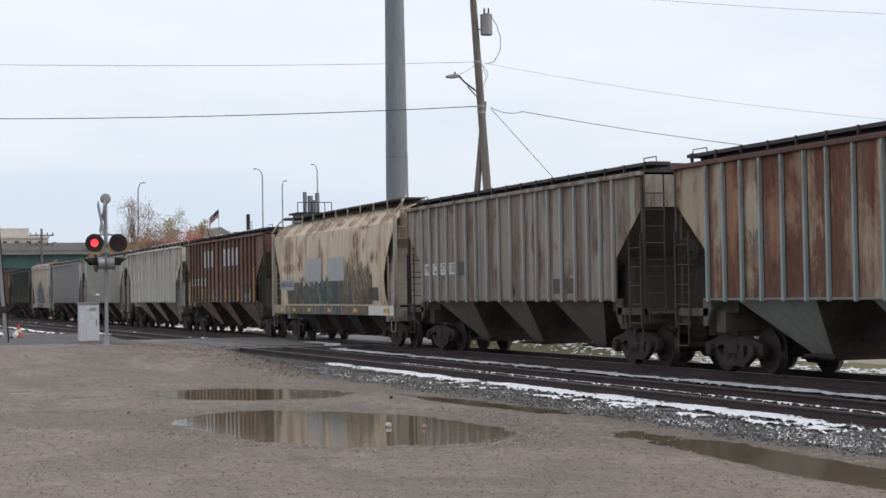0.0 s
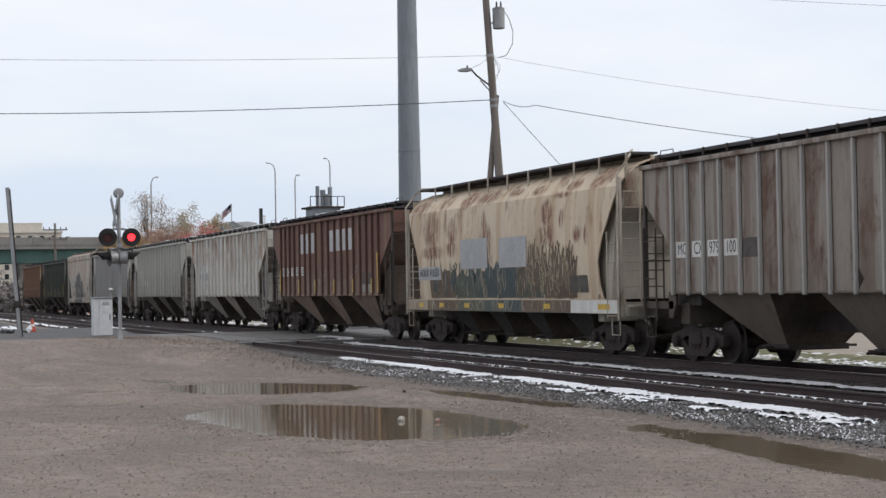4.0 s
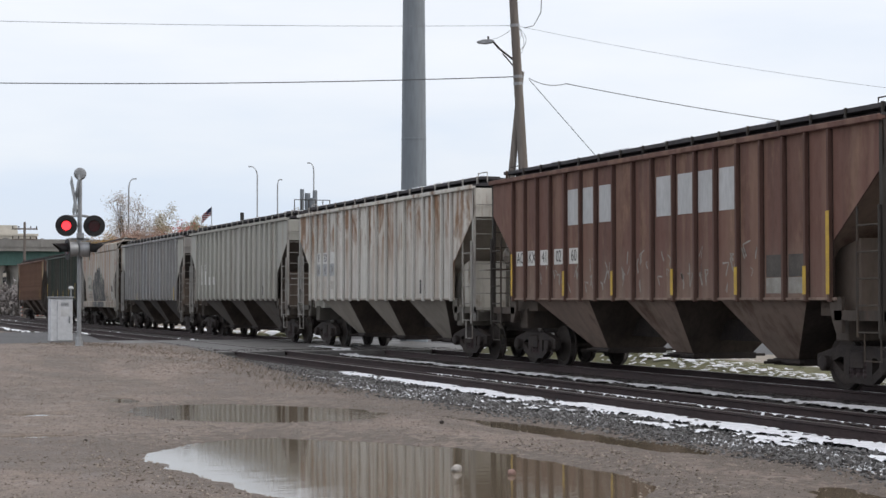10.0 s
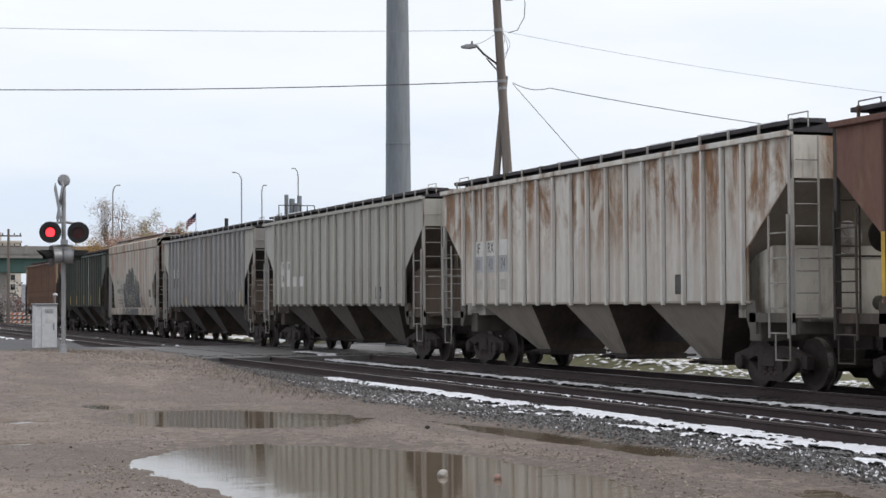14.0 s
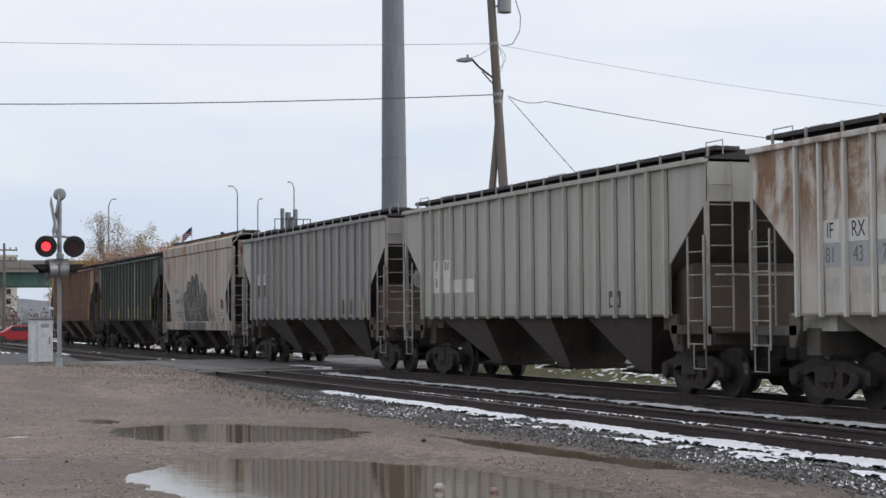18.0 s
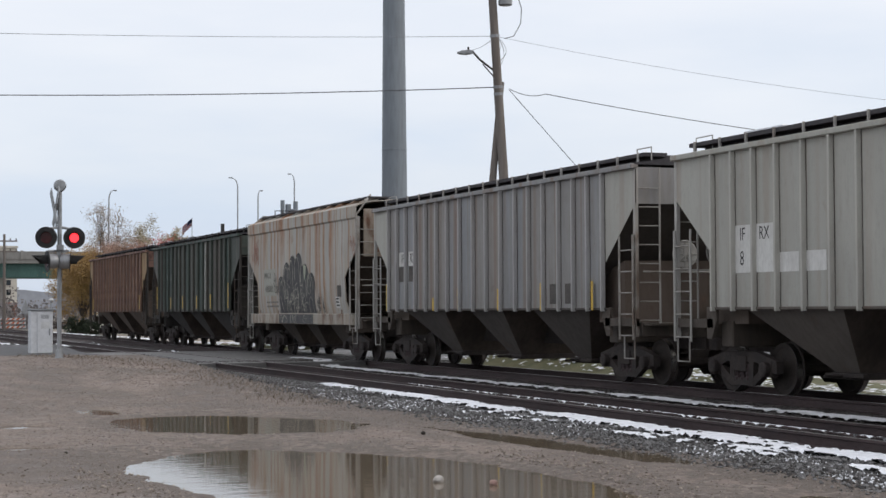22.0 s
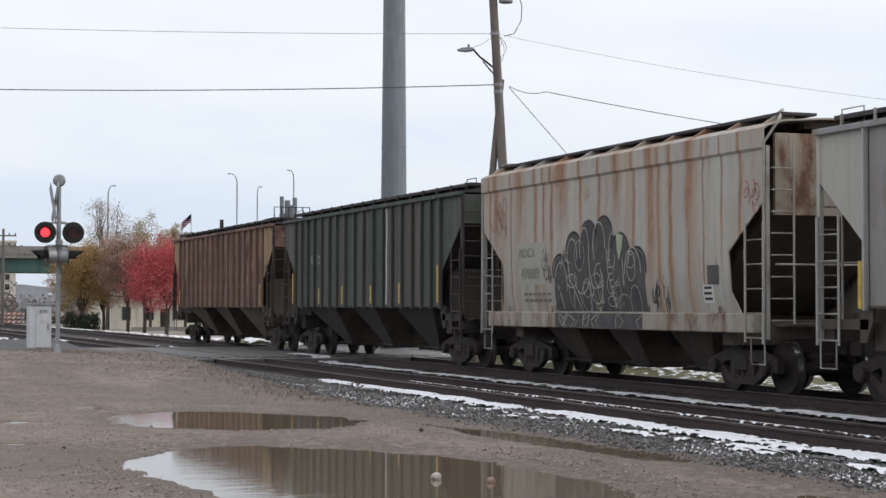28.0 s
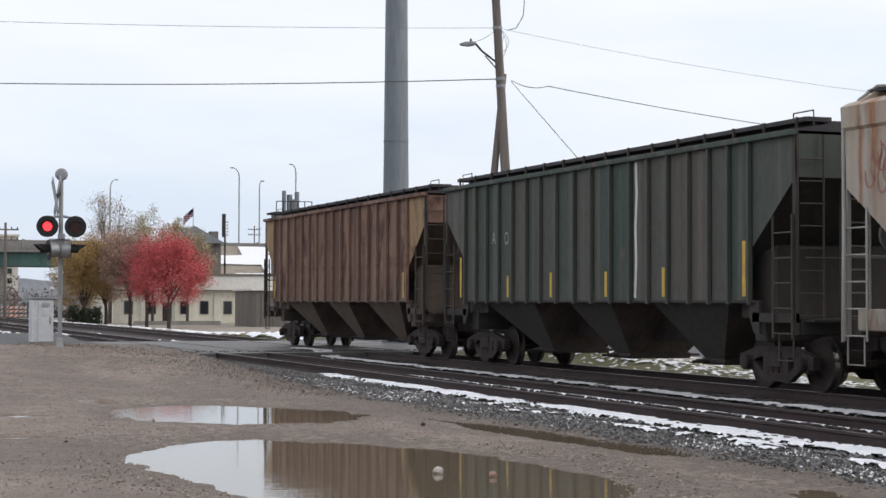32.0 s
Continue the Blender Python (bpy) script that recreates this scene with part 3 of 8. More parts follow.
def margin_place(rng, n):
    a = np.where(rng.random(n) < 0.6, rng.uniform(-0.5, 1.4, n), rng.uniform(1.9, 3.5, n))
    r = 0.94 + 0.3 * rng.random(n)
    return np.stack([5.6 + 2.35 * np.cos(a) * r, 17.4 - 4.3 * np.sin(a) * r], -1)


stones("puddle_margin_stones", 1000, margin_place, 0.008, 0.026, "coarse brown pebbles at the rim of the puddle", 13, M_PEBBLE)


def litter_place(rng, n):
    y = rng.uniform(36, 50, n)
    x = 6.2 + 3.6 * (50 - y) / 14 * 0.6 + rng.normal(0, 0.9, n)
    return np.stack([x, y], -1)


stones("leaf_litter", 2600, litter_place, 0.006, 0.022, "brown leaf litter and dead weeds beside the crossing", 17, M_LITTER)


def weed_tufts():
    """Dry weed stalks in the strip between the lot and the ballast."""
    rng = np.random.default_rng(19)
    n = 1100
    y = rng.uniform(30, 50, n)
    x = 9.0 - 2.6 * np.clip((y - 40) / 10, 0, 1) + rng.normal(0, 0.45, n)
    z = ground_z(x, y)
    h = rng.uniform(0.03, 0.1, n)
    dx, dy = rng.normal(0, 0.06, n), rng.normal(0, 0.06, n)
    V = np.stack([np.stack([x - 0.008, y, z - 0.01], -1), np.stack([x + 0.008, y, z - 0.01], -1), np.stack([x + dx, y + dy, z + h], -1)], 1).reshape(-1, 3)
    tagged(arrays("dry_weeds", V.tolist(), np.arange(3 * n).reshape(n, 3).tolist(), M_LITTER), "dry brown weeds along the edge of the ballast", "weeds", kind="stuff")


weed_tufts()


def snow_patch(name, x0, x1, y0, y1, thr, label, seed, dx=0.05, dy=0.09, thick=0.035, lean=0.0, skip=None, material=None, lift=0.018, fine=1.0):
    """A broken lens of old snow: a fine sheet kept where a wandering field is high."""
    xs, ys = np.arange(x0, x1, dx), np.arange(y0, y1, dy)
    XX, YY = np.meshgrid(xs, ys)
    f = np.zeros(XX.shape)
    for i in range(XX.shape[0]):
        for j in range(XX.shape[1]):
            q = Vector((XX[i, j] * 1.6 * fine + seed, YY[i, j] * 0.75 * fine, seed * 0.37))
            f[i, j] = noise.noise(q) * 0.5 + noise.noise(q * 3.1) * 0.3 + noise.noise(q * 8.0) * 0.22 + noise.noise(q * 19.0) * 0.42
    mid = (XX - (x0 + x1) / 2) / ((x1 - x0) / 2)
    f = f + 0.55 * (1 - np.abs(mid) ** 2) - thr - lean * mid
    h = np.clip(f * 0.25, 0, thick)
    ZZ = ground_z(XX, YY) + lift + h
    keep = (f[:-1, :-1] > 0) & (f[1:, 1:] > 0) & (f[1:, :-1] > 0) & (f[:-1, 1:] > 0)
    if skip is not None:
        keep &= ~skip(XX[:-1, :-1], YY[:-1, :-1])
    ix = np.arange(XX.size).reshape(XX.shape)
    Q = np.stack([ix[:-1, :-1], ix[:-1, 1:], ix[1:, 1:], ix[1:, :-1]], -1)[keep]
    ob = arrays(name, np.stack([XX, YY, ZZ], -1).reshape(-1, 3).tolist(), Q.tolist(), material or M_SNOW)
    ob.data.polygons.foreach_set("use_smooth", [True] * len(ob.data.polygons))
    return tagged(ob, label, "snow", kind="stuff")


stones("snow_crumbs", 11000, crumb_place, 0.008, 0.03, "crumbs of snow among the shoulder stones", 11, M_SNOW)
snow_patch("snow_shoulder", 10.8, 11.55, 9.0, 38.0, 0.22, "broken strip of old snow along the ballast shoulder", 2.0, dx=0.035, dy=0.08, thick=0.05, lean=-0.25)
snow_patch("snow_shoulder_edge", 10.0, 11.1, 9.0, 27.0, 0.54, "torn scraps of old snow on the shoulder stones", 5.0, dx=0.035, dy=0.07, lean=-0.25)
snow_patch("snow_between_tracks", 14.75, 15.4, 10.0, 54.0, 0.10, "thin grey-white snow between the two tracks", 9.0, dx=0.06, dy=0.1, material=M_OLD_SNOW)
snow_patch("snow_in_gauge", 12.56, 12.65, 10.0, 36.0, 0.0, "slivers of snow lying along the inside of the rail", 15.0, dx=0.018, thick=0.05, lift=0.06, skip=lambda x, y: (y % 0.51) < 0.09)
snow_patch("snow_behind_train", 18.7, 21.4, 18.0, 52.0, 0.40, "patchy snow at the edge of the grass behind the track", 21.0, dx=0.055, dy=0.1, fine=5.0)
snow_patch("snow_far_bank", 20.8, 25.0, 26.0, 60.0, 0.5, "scattered snow on the grass behind the track", 27.0, dx=0.14, dy=0.25, fine=2.2)
for sx0, sx1, thr in ((9.7, 10.15, 0.12), (14.0, 14.45, 0.5), (19.0, 19.8, 0.1)):
    snow_patch("snow_beyond_crossing", sx0, sx1, 66.5, 150.0, thr, "long lines of snow beside the tracks beyond the crossing", sx0, dx=0.12, dy=0.6, thick=0.1, lift=0.05)



def snow_stone_place(rng, n):
    y = 13 + 25 * rng.random(n) ** 1.3
    x = 10.7 + 0.62 * rng.random(n) ** 1.5
    k = noise_mask(x, y) > 0.1
    return np.stack([x[k], y[k]], -1)


def noise_mask(x, y):
    return ripple(x * 2.1, y * 0.9, 1.7) + 0.6 * ripple(x, y, 5.3)


stones("stones_in_snow", 4200, snow_stone_place, 0.018, 0.036, "dark stones showing through the snow of the shoulder", 29, M_STONE, 0.03)

# ---- the train: covered hopper cars ----
def repeat_up(ob, heights):
    """The same piece again at each height, on one mesh."""
    ob.location.z = heights[0]
    for z in heights[1:]:
        o = new(ob.name.split(".")[0], ob.data)
        o.parent = ob.parent
        o.location.z = z


WHEELSETS = []
wheel_profile = ((0.10, 0.60), (0.13, 0.62), (0.2, 0.655), (0.37, 0.67), (0.40, 0.655), (0.457, 0.655), (0.459, 0.70), (0.458, 0.765), (0.485, 0.775), (0.485, 0.80), (0.42, 0.80), (0.40, 0.76), (0.37, 0.745), (0.2, 0.755), (0.15, 0.79), (0.1, 0.80))


def mesh_of(name, bm, *materials):
    me = bpy.data.meshes.new(name)
    bm.normal_update()
    bm.to_mesh(me)
    bm.free()
    for m in materials:
        me.materials.append(m)
    return me


def wheel_meshes():
    bm = bmesh.new()
    lathe(bm, [(r, 1.395 - h) for r, h in wheel_profile], (0, 0, 0), "x", 28)
    me = mesh_of("wheel", bm, M_WHEEL, M_TREAD)
    for f in me.polygons:
        r = [math.hypot(me.vertices[i].co.y, me.vertices[i].co.z) for i in f.vertices]
        if min(r) > 0.44 and max(r) < 0.47:
            f.material_index = 1
    me.polygons.foreach_set("use_smooth", [True] * len(me.polygons))
    me.set_sharp_from_angle(angle=0.5)
    bm = bmesh.new()
    lathe(bm, [(0.085, -1.1), (0.085, -0.55), (0.075, 0.0), (0.085, 0.55), (0.085, 1.1)], (0, 0, 0), "x", 12)
    axle = mesh_of("wheelset", bm, M_WHEEL)
    bm = bmesh.new()
    lathe(bm, [(0.075, 0.24), (0.085, 0.28), (0.07, 0.32), (0.085, 0.36), (0.07, 0.40), (0.085, 0.44), (0.07, 0.48), (0.08, 0.53)], (0, 0, 0), "z", 8)
    springs = mesh_of("spring", bm, M_RAIL)
    bm = bmesh.new()
    lathe(bm, [(0.115, -0.07), (0.13, -0.06), (0.13, 0.05), (0.10, 0.07), (0.05, 0.075)], (0, 0, 0), "x", 12)
    return me, axle, springs, mesh_of("axle_cap", bm, M_DARK_STEEL)


WHEEL, AXLE, SPRINGS, CAP = wheel_meshes()


def frame_holes():
    """Side frame with the two window openings left free: four bars round a bolster pocket."""
    bm = bmesh.new()
    prism_x(bm, ((-1.2, 0.60), (-0.52, 0.76), (0.52, 0.76), (1.2, 0.60), (1.2, 0.38), (0.98, 0.40), (0.52, 0.57), (-0.52, 0.57), (-0.98, 0.40), (-1.2, 0.38)), -0.07, 0.07)
    prism_x(bm, ((-0.95, 0.46), (-0.42, 0.15), (0.42, 0.15), (0.95, 0.46), (0.82, 0.56), (0.36, 0.28), (-0.36, 0.28), (-0.82, 0.56)), -0.06, 0.06)
    for s in (-1, 1):
        prism_x(bm, ((s * 0.25, 0.6), (s * 0.41, 0.6), (s * 0.41, 0.2), (s * 0.25, 0.2)), -0.065, 0.065)
        prism_x(bm, ((s * 0.76, 0.32), (s * 0.76, 0.58), (s * 1.04, 0.6), (s * 1.04, 0.32)), -0.08, 0.08)
    me = bpy.data.meshes.new("side_frame")
    bm.normal_update()
    bm.to_mesh(me)
    bm.free()
    me.materials.append(M_DARK_STEEL)
    return me


FRAME = frame_holes()


def truck(car, yc):
    bm = bmesh.new()
    box(bm, -1.1, 1.1, yc - 0.2, yc + 0.2, 0.40, 0.68)
    box(bm, -0.3, 0.3, yc - 0.3, yc + 0.3, 0.6, 0.82)
    for k in (-0.45, 0.45):
        tube(bm, ((-0.85, yc + k, 0.35), (0.85, yc + k, 0.35)), 0.05, 6)
    tr = part("truck", bevelled(bm, 0.012), M_DARK_STEEL, car)
    for sx in (-1, 1):
        o = new("side_frame", FRAME)
        o.parent = tr
        o.location = (sx * 1.0, yc, 0)
        for k in (-0.19, 0.0, 0.19):
            o = new("spring", SPRINGS)
            o.parent = tr
            o.location = (sx * 1.0, yc + k, 0)
        for k in (-0.89, 0.89):
            o = new("axle_cap", CAP)
            o.parent = tr
            o.matrix_basis = pose(sx * 1.12, yc + k, 0.457, 0, 0, 0 if sx > 0 else 180)
    for k in (-0.89, 0.89):
        w = new("wheelset", AXLE)
        w.parent = car
        w.location = (0, yc + k, 0.457)
        for sx in (0, 180):
            o = new("wheel", WHEEL)
            o.parent = w
            o.matrix_basis = pose(0, 0, 0, 0, 0, sx)
        WHEELSETS.append((w, yc + k))
    return tr


def underframe(car, hl, m_under, m_trim, tc):
    """Centre sill, end sills, couplers and trucks."""
    part("centre_sill", boxed(-0.17, 0.17, -hl - 0.25, hl + 0.25, 0.72, 1.12), M_DARK_STEEL, car)
    for s in (-1, 1):
        bm = boxed(-1.45, 1.45, min(s * hl, s * (hl - 0.28)), max(s * hl, s * (hl - 0.28)), 0.98, 1.26)
        part("end_sill", bevelled(bm, 0.015), m_under, car)
        bm = bmesh.new()
        y0, y1 = s * (hl + 0.2), s * (hl + 0.72)
        box(bm, -0.11, 0.11, min(y0, y1), max(y0, y1), 0.74, 1.0)
        box(bm, -0.2, 0.16, min(y1, y1 - s * 0.3), max(y1, y1 - s * 0.3), 0.7, 1.03)
        part("coupler", bevelled(bm, 0.02), M_DARK_STEEL, car)
        bm = bmesh.new()
        tube(bm, ((0.35, s * hl, 0.85), (0.36, s * (hl + 0.3), 0.5), (0.3, s * (hl + 0.55), 0.38), (0.2, s * (hl + 0.72), 0.5)), 0.025, 6)
        part("air_hose", bm, M_BLACK, car)
        bm = boxed(-1.35, 1.35, min(s * (tc - 0.2), s * (tc + 0.2)), max(s * (tc - 0.2), s * (tc + 0.2)), 0.84, 1.3)
        part("body_bolster", bevelled(bm, 0.02), m_under, car)
        truck(car, s * tc)


# shade between the hopper bays, put into a dark brown colour
M_BAY_SHADE = grained("bay_slope_shade", (0.055, 0.042, 0.035), (0.09, 0.07, 0.057), 1.6, (1, 1, 0.4), rough=0.95, bump=0.3)


def hopper_bays(car, hl, bays, m_under, top=1.56, half=1.47, bottom=0.44, inset=2.35):
    span = (2 * hl - 2 * inset) / bays
    for i in range(bays):
        yc = -hl + inset + span * (i + 0.5)
        ya = yc - span * (0.5 if i == 0 else 0.27)
        yb = yc + span * (0.5 if i == bays - 1 else 0.27)
        bm = bmesh.new()
        a = [bm.verts.new(c) for c in ((-half, ya, top), (half, ya, top), (half, yb, top), (-half, yb, top))]
        h, w = 0.34, 0.66
        c_ = [bm.verts.new(c) for c in ((-w, yc - h, bottom), (w, yc - h, bottom), (w, yc + h, bottom), (-w, yc + h, bottom))]
        bm.faces.new(a)
        bm.faces.new(c_[::-1])
        for k in range(4):
            bm.faces.new((a[k], c_[k], c_[(k + 1) % 4], a[(k + 1) % 4]))
        bmesh.ops.recalc_face_normals(bm, faces=bm.faces[:])
        bay = part("hopper_bay", bm, m_under, car)
        bay.data.materials.append(M_BAY_SHADE)
        # faces sloping fore and aft get the painted shade, side faces the bay paint
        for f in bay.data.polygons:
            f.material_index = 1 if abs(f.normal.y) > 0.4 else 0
        bm = boxed(-0.7, 0.7, yc - 0.44, yc + 0.44, bottom - 0.1, bottom + 0.02)
        box(bm, -0.8, -0.7, yc - 0.62, yc + 0.5, bottom - 0.06, bottom - 0.0)
        tube(bm, ((-1.15, yc, bottom - 0.04), (1.15, yc, bottom - 0.04)), 0.03, 6)
        part("outlet_gate", bevelled(bm, 0.008), M_DARK_STEEL, bay)


def roof_fittings(car, hl, z, post_mat, m_roof, posts, edge=1.30, lift=0.25):
    bm = bmesh.new()
    prism_y(bm, ((-1.585, z), (-1.585, z + 0.03), (-0.9, z + 0.13), (0, z + 0.17), (0.9, z + 0.13), (1.585, z + 0.03), (1.585, z)), -hl, hl)
    part("roof", bm, m_roof, car)
    for s in (-1, 1):
        bm = boxed(min(s * edge, s * (edge - 0.5)), max(s * edge, s * (edge - 0.5)), -hl + 0.1, hl - 0.1, z + lift - 0.075, z + lift)
        rb = part("running_board", bm, M_ROOF_DARK, car)
        for k in range(posts):
            y = -hl + 0.35 + (2 * hl - 0.7) * k / (posts - 1)
            bm = boxed(min(s * edge, s * (edge + 0.04)), max(s * edge, s * (edge + 0.04)), y - 0.02, y + 0.02, z + 0.05, z + lift + 0.01)
            part("bracket", bm, post_mat, rb)
    bm = bmesh.new()
    box(bm, -1.05, 1.05, -hl + 0.25, hl - 0.25, z + 0.08, z + 0.21)
    hatch = part("hatch_coaming", bm, M_ROOF_DARK, car)
    n = 8
    for k in range(n):
        y0 = -hl + 0.7 + (2 * hl - 1.4) * k / n
        bm = boxed(-0.58, 0.58, y0 + 0.05, y0 + (2 * hl - 1.4) / n - 0.05, z + 0.212, z + 0.27)
        part("hatch_cover", bevelled(bm, 0.012), m_roof, hatch)
    for s in (-1, 1):
        bm = bmesh.new()
        y = s * (hl - 0.1)
        tube(bm, ((-1.15, y, z + 0.1), (-1.15, y, z + 0.36), (-1.15, y - s * 0.62, z + 0.36), (-1.15, y - s * 0.62, z + 0.1)), 0.013, 6)
        part("grab_rail", bm, post_mat, car)


def end_gear(car, hl, m_under, m_trim, top, slope_top, brake):
    for s in (-1, 1):
        for sx in (-1, 1):
            bm = boxed(min(sx * 1.5, sx * 1.57), max(sx * 1.5, sx * 1.57), min(s * (hl - 0.09), s * hl), max(s * (hl - 0.09), s * hl), 0.98, top)
            part("corner_post", bm, m_trim, car)
            bm = bmesh.new()
            yi = s * (hl - 0.66)
            yo = s * (hl - 0.05)
            tube(bm, ((sx * 1.6, yi, 0.92), (sx * 1.6, yi, 2.98)), 0.022, 6)
            lad = part("side_ladder", bm, m_trim, car)
            part("stile", tubed(((sx * 1.6, yo, 0.92), (sx * 1.6, yo, 2.98)), 0.028, 6), m_trim, lad)
            rung = part("rung", tubed(((sx * 1.6, yo, 0), (sx * 1.6, yi, 0)), 0.014, 6), m_trim, lad)
            repeat_up(rung, (1.0, 1.42, 1.84, 2.26, 2.68))
            ye = s * (hl + 0.05)
            lad = part("end_ladder", tubed(((sx * 1.06, ye, 1.2), (sx * 1.06, ye, top)), 0.02, 6), m_trim, car)
            rung = part("rung", tubed(((sx * 1.5, ye, 0), (sx * 1.06, ye, 0)), 0.013, 6), m_trim, lad)
            repeat_up(rung, [1.3 + 0.37 * k for k in range(8)])
            bm = bmesh.new()
            yo = s * (hl - 0.08)
            tube(bm, ((sx * 1.56, yo, 0.98), (sx * 1.56, yo, 0.55), (sx * 1.56, yo - s * 0.45, 0.55), (sx * 1.56, yo - s * 0.45, 0.98)), 0.016, 6)
            part("step_stirrup", bm, m_trim, car)
        bm = boxed(-1.4, 1.4, min(s * (hl + 0.02), s * (hl + 0.3)), max(s * (hl + 0.02), s * (hl + 0.3)), 1.2, 1.24)
        part("crossover_platform", bm, m_under, car)
        bm = bmesh.new()
        tube(bm, ((-1.45, s * (hl + 0.1), 2.25), (1.45, s * (hl + 0.1), 2.25)), 0.018, 6)
        part("end_handrail", bm, m_trim, car)
    if brake:
        s = brake
        bm = bmesh.new()
        lathe(bm, [(0.26, 0.0), (0.28, 0.015), (0.26, 0.03), (0.24, 0.015)], (-0.55, s * (hl + 0.14), 2.6), "y", 18)
        for k in range(4):
            a = k * math.pi / 4
            tube(bm, ((-0.55 + 0.25 * math.cos(a), s * (hl + 0.15), 2.6 + 0.25 * math.sin(a)), (-0.55 - 0.25 * math.cos(a), s * (hl + 0.15), 2.6 - 0.25 * math.sin(a))), 0.014, 5)
        part("brake_wheel", bm, m_trim, car)
        bm = bmesh.new()
        lathe(bm, [(0.11, -0.32), (0.13, -0.3), (0.13, 0.3), (0.11, 0.32)], (0.7, s * (hl - 0.55), 1.5), "y", 12)
        part("air_reservoir", bm, m_under, car)


def ribbed_car(label, hl, paint, rib_paint, under, bay_paint, trim, ribs, rib_w=0.07, rib_d=0.075, top=4.31, sill=1.55, posts=16, brake=1, post_mat=None, short_ribs=False, joint=None, bulkhead=None, chord=None, end_paint=None, snowy=0):
    """A three-bay covered hopper with flat ribbed sides and open, sloped ends."""
    car = thing("hopper_car", label, "railway car", "hopper cars of the train")
    cut, zc, zd = 1.4, top - 0.72, top - 1.84
    outline = [(-hl, top), (hl, top), (hl, zc), (hl - cut, zd), (hl - cut, sill), (-hl + cut, sill), (-hl + cut, zd), (-hl, zc)]
    for s in (-1, 1):
        bm = bmesh.new()
        prism_x(bm, outline, s * 1.545, s * 1.559)
        panel = part("side_panel", bm, joint or paint, car, "joints beside the ribs, dirt and rib shade in their colour")
        for ya, yb in zip(ribs, ribs[1:]):
            ya, yb = ya + rib_w / 2 + 0.028, yb - rib_w / 2 - 0.028
            bm = boxed(min(s * 1.559, s * 1.565), max(s * 1.559, s * 1.565), ya, yb, sill, top - 0.03)
            part("side_sheet", bm, paint, panel)
        for e in (-1, 1):
            y0 = e * (abs(ribs[0 if e < 0 else -1]) + rib_w / 2 + 0.028)
            bm = bmesh.new()
            prism_x(bm, ((y0, top - 0.03), (e * hl, top - 0.03), (e * hl, zc), (y0, min(zd, zc + (zd - zc) * (hl - abs(y0)) / cut) if abs(y0) > hl - cut else zd)), s * 1.559, s * 1.565)
            part("side_sheet", bm, end_paint or paint, panel)
        rib = boxed(-rib_d / 2, rib_d / 2, -rib_w / 2, rib_w / 2, sill - 0.075, top - 0.03)
        bevelled(rib, 0.008)
        me = bpy.data.meshes.new("rib")
        rib.to_mesh(me)
        rib.free()
        me.materials.append(rib_paint)
        for y in ribs:
            o = new("rib", me)
            o.parent = panel
            o.location = (s * (1.561 + rib_d / 2), y, 0)
        if short_ribs:
            for e in (-1, 1):
                y = e * (hl - cut * 0.5)
                bm = boxed(min(s * 1.565, s * (1.565 + rib_d)), max(s * 1.565, s * (1.565 + rib_d)), y - rib_w / 2, y + rib_w / 2, top - 1.22, top - 0.03)
                part("rib", bm, rib_paint, panel)
        bm = boxed(min(s * 1.5, s * 1.66), max(s * 1.5, s * 1.66), -hl, hl, top - 0.03, top + 0.07)
        part("top_chord", bevelled(bm, 0.012), chord or M_ROOF_DARK, car)
        bm = boxed(min(s * 1.46, s * 1.59), max(s * 1.46, s * 1.59), -hl + cut - 0.1, hl - cut + 0.1, sill - 0.05, sill - 0.002)
        part("side_sill", bevelled(bm, 0.01), bay_paint, car)
        for e in (-1, 1):
            bm = bmesh.new()
            y0, y1 = e * (hl - cut - 0.12), e * (hl - cut + 0.22)
            prism_x(bm, ((y0, sill), (y1, sill), (y1, 0.98), (e * (hl - cut + 0.05), 0.98), (y0, 1.3)), s * 1.5, s * 1.56)
            part("jacking_pad", bm, under, car)
            bm = boxed(min(s * 1.5, s * 1.56), max(s * 1.5, s * 1.56), min(e * (hl - cut), e * hl), max(e * (hl - cut), e * hl), 1.18, 1.34)
            part("side_strut", bm, under, car)
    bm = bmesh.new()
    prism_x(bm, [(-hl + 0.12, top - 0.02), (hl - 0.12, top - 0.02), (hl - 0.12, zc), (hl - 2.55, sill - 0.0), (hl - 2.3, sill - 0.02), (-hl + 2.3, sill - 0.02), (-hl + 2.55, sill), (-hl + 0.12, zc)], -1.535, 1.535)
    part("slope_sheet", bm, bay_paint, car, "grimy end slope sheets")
    for e in (-1, 1):
        part("end_sheet", boxed(-1.5, 1.5, min(e * (hl - 0.1), e * (hl - 0.02)), max(e * (hl - 0.1), e * (hl - 0.02)), zc, top), paint, car)
        for x in (-0.6, 0.6):
            part("end_brace", tubed(((x, e * (hl - 0.12), 1.262), (x * 0.9, e * (hl - 0.2), zc)), 0.05, 6), under, car)
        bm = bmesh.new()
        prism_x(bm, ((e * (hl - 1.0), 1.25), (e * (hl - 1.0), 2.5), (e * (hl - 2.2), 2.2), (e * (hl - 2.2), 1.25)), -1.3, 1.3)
        part("end_bulkhead", bm, bulkhead or under, car, "lower end bulkhead")
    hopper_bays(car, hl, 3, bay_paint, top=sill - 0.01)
    underframe(car, hl, under, trim, 6.73)
    end_gear(car, hl, under, trim, top, zc, brake)
    roof_fittings(car, hl, top + 0.05, trim if post_mat is None else post_mat, M_ROOF_DARK, posts)
    rng = random.Random(snowy)
    y = -hl + 0.2
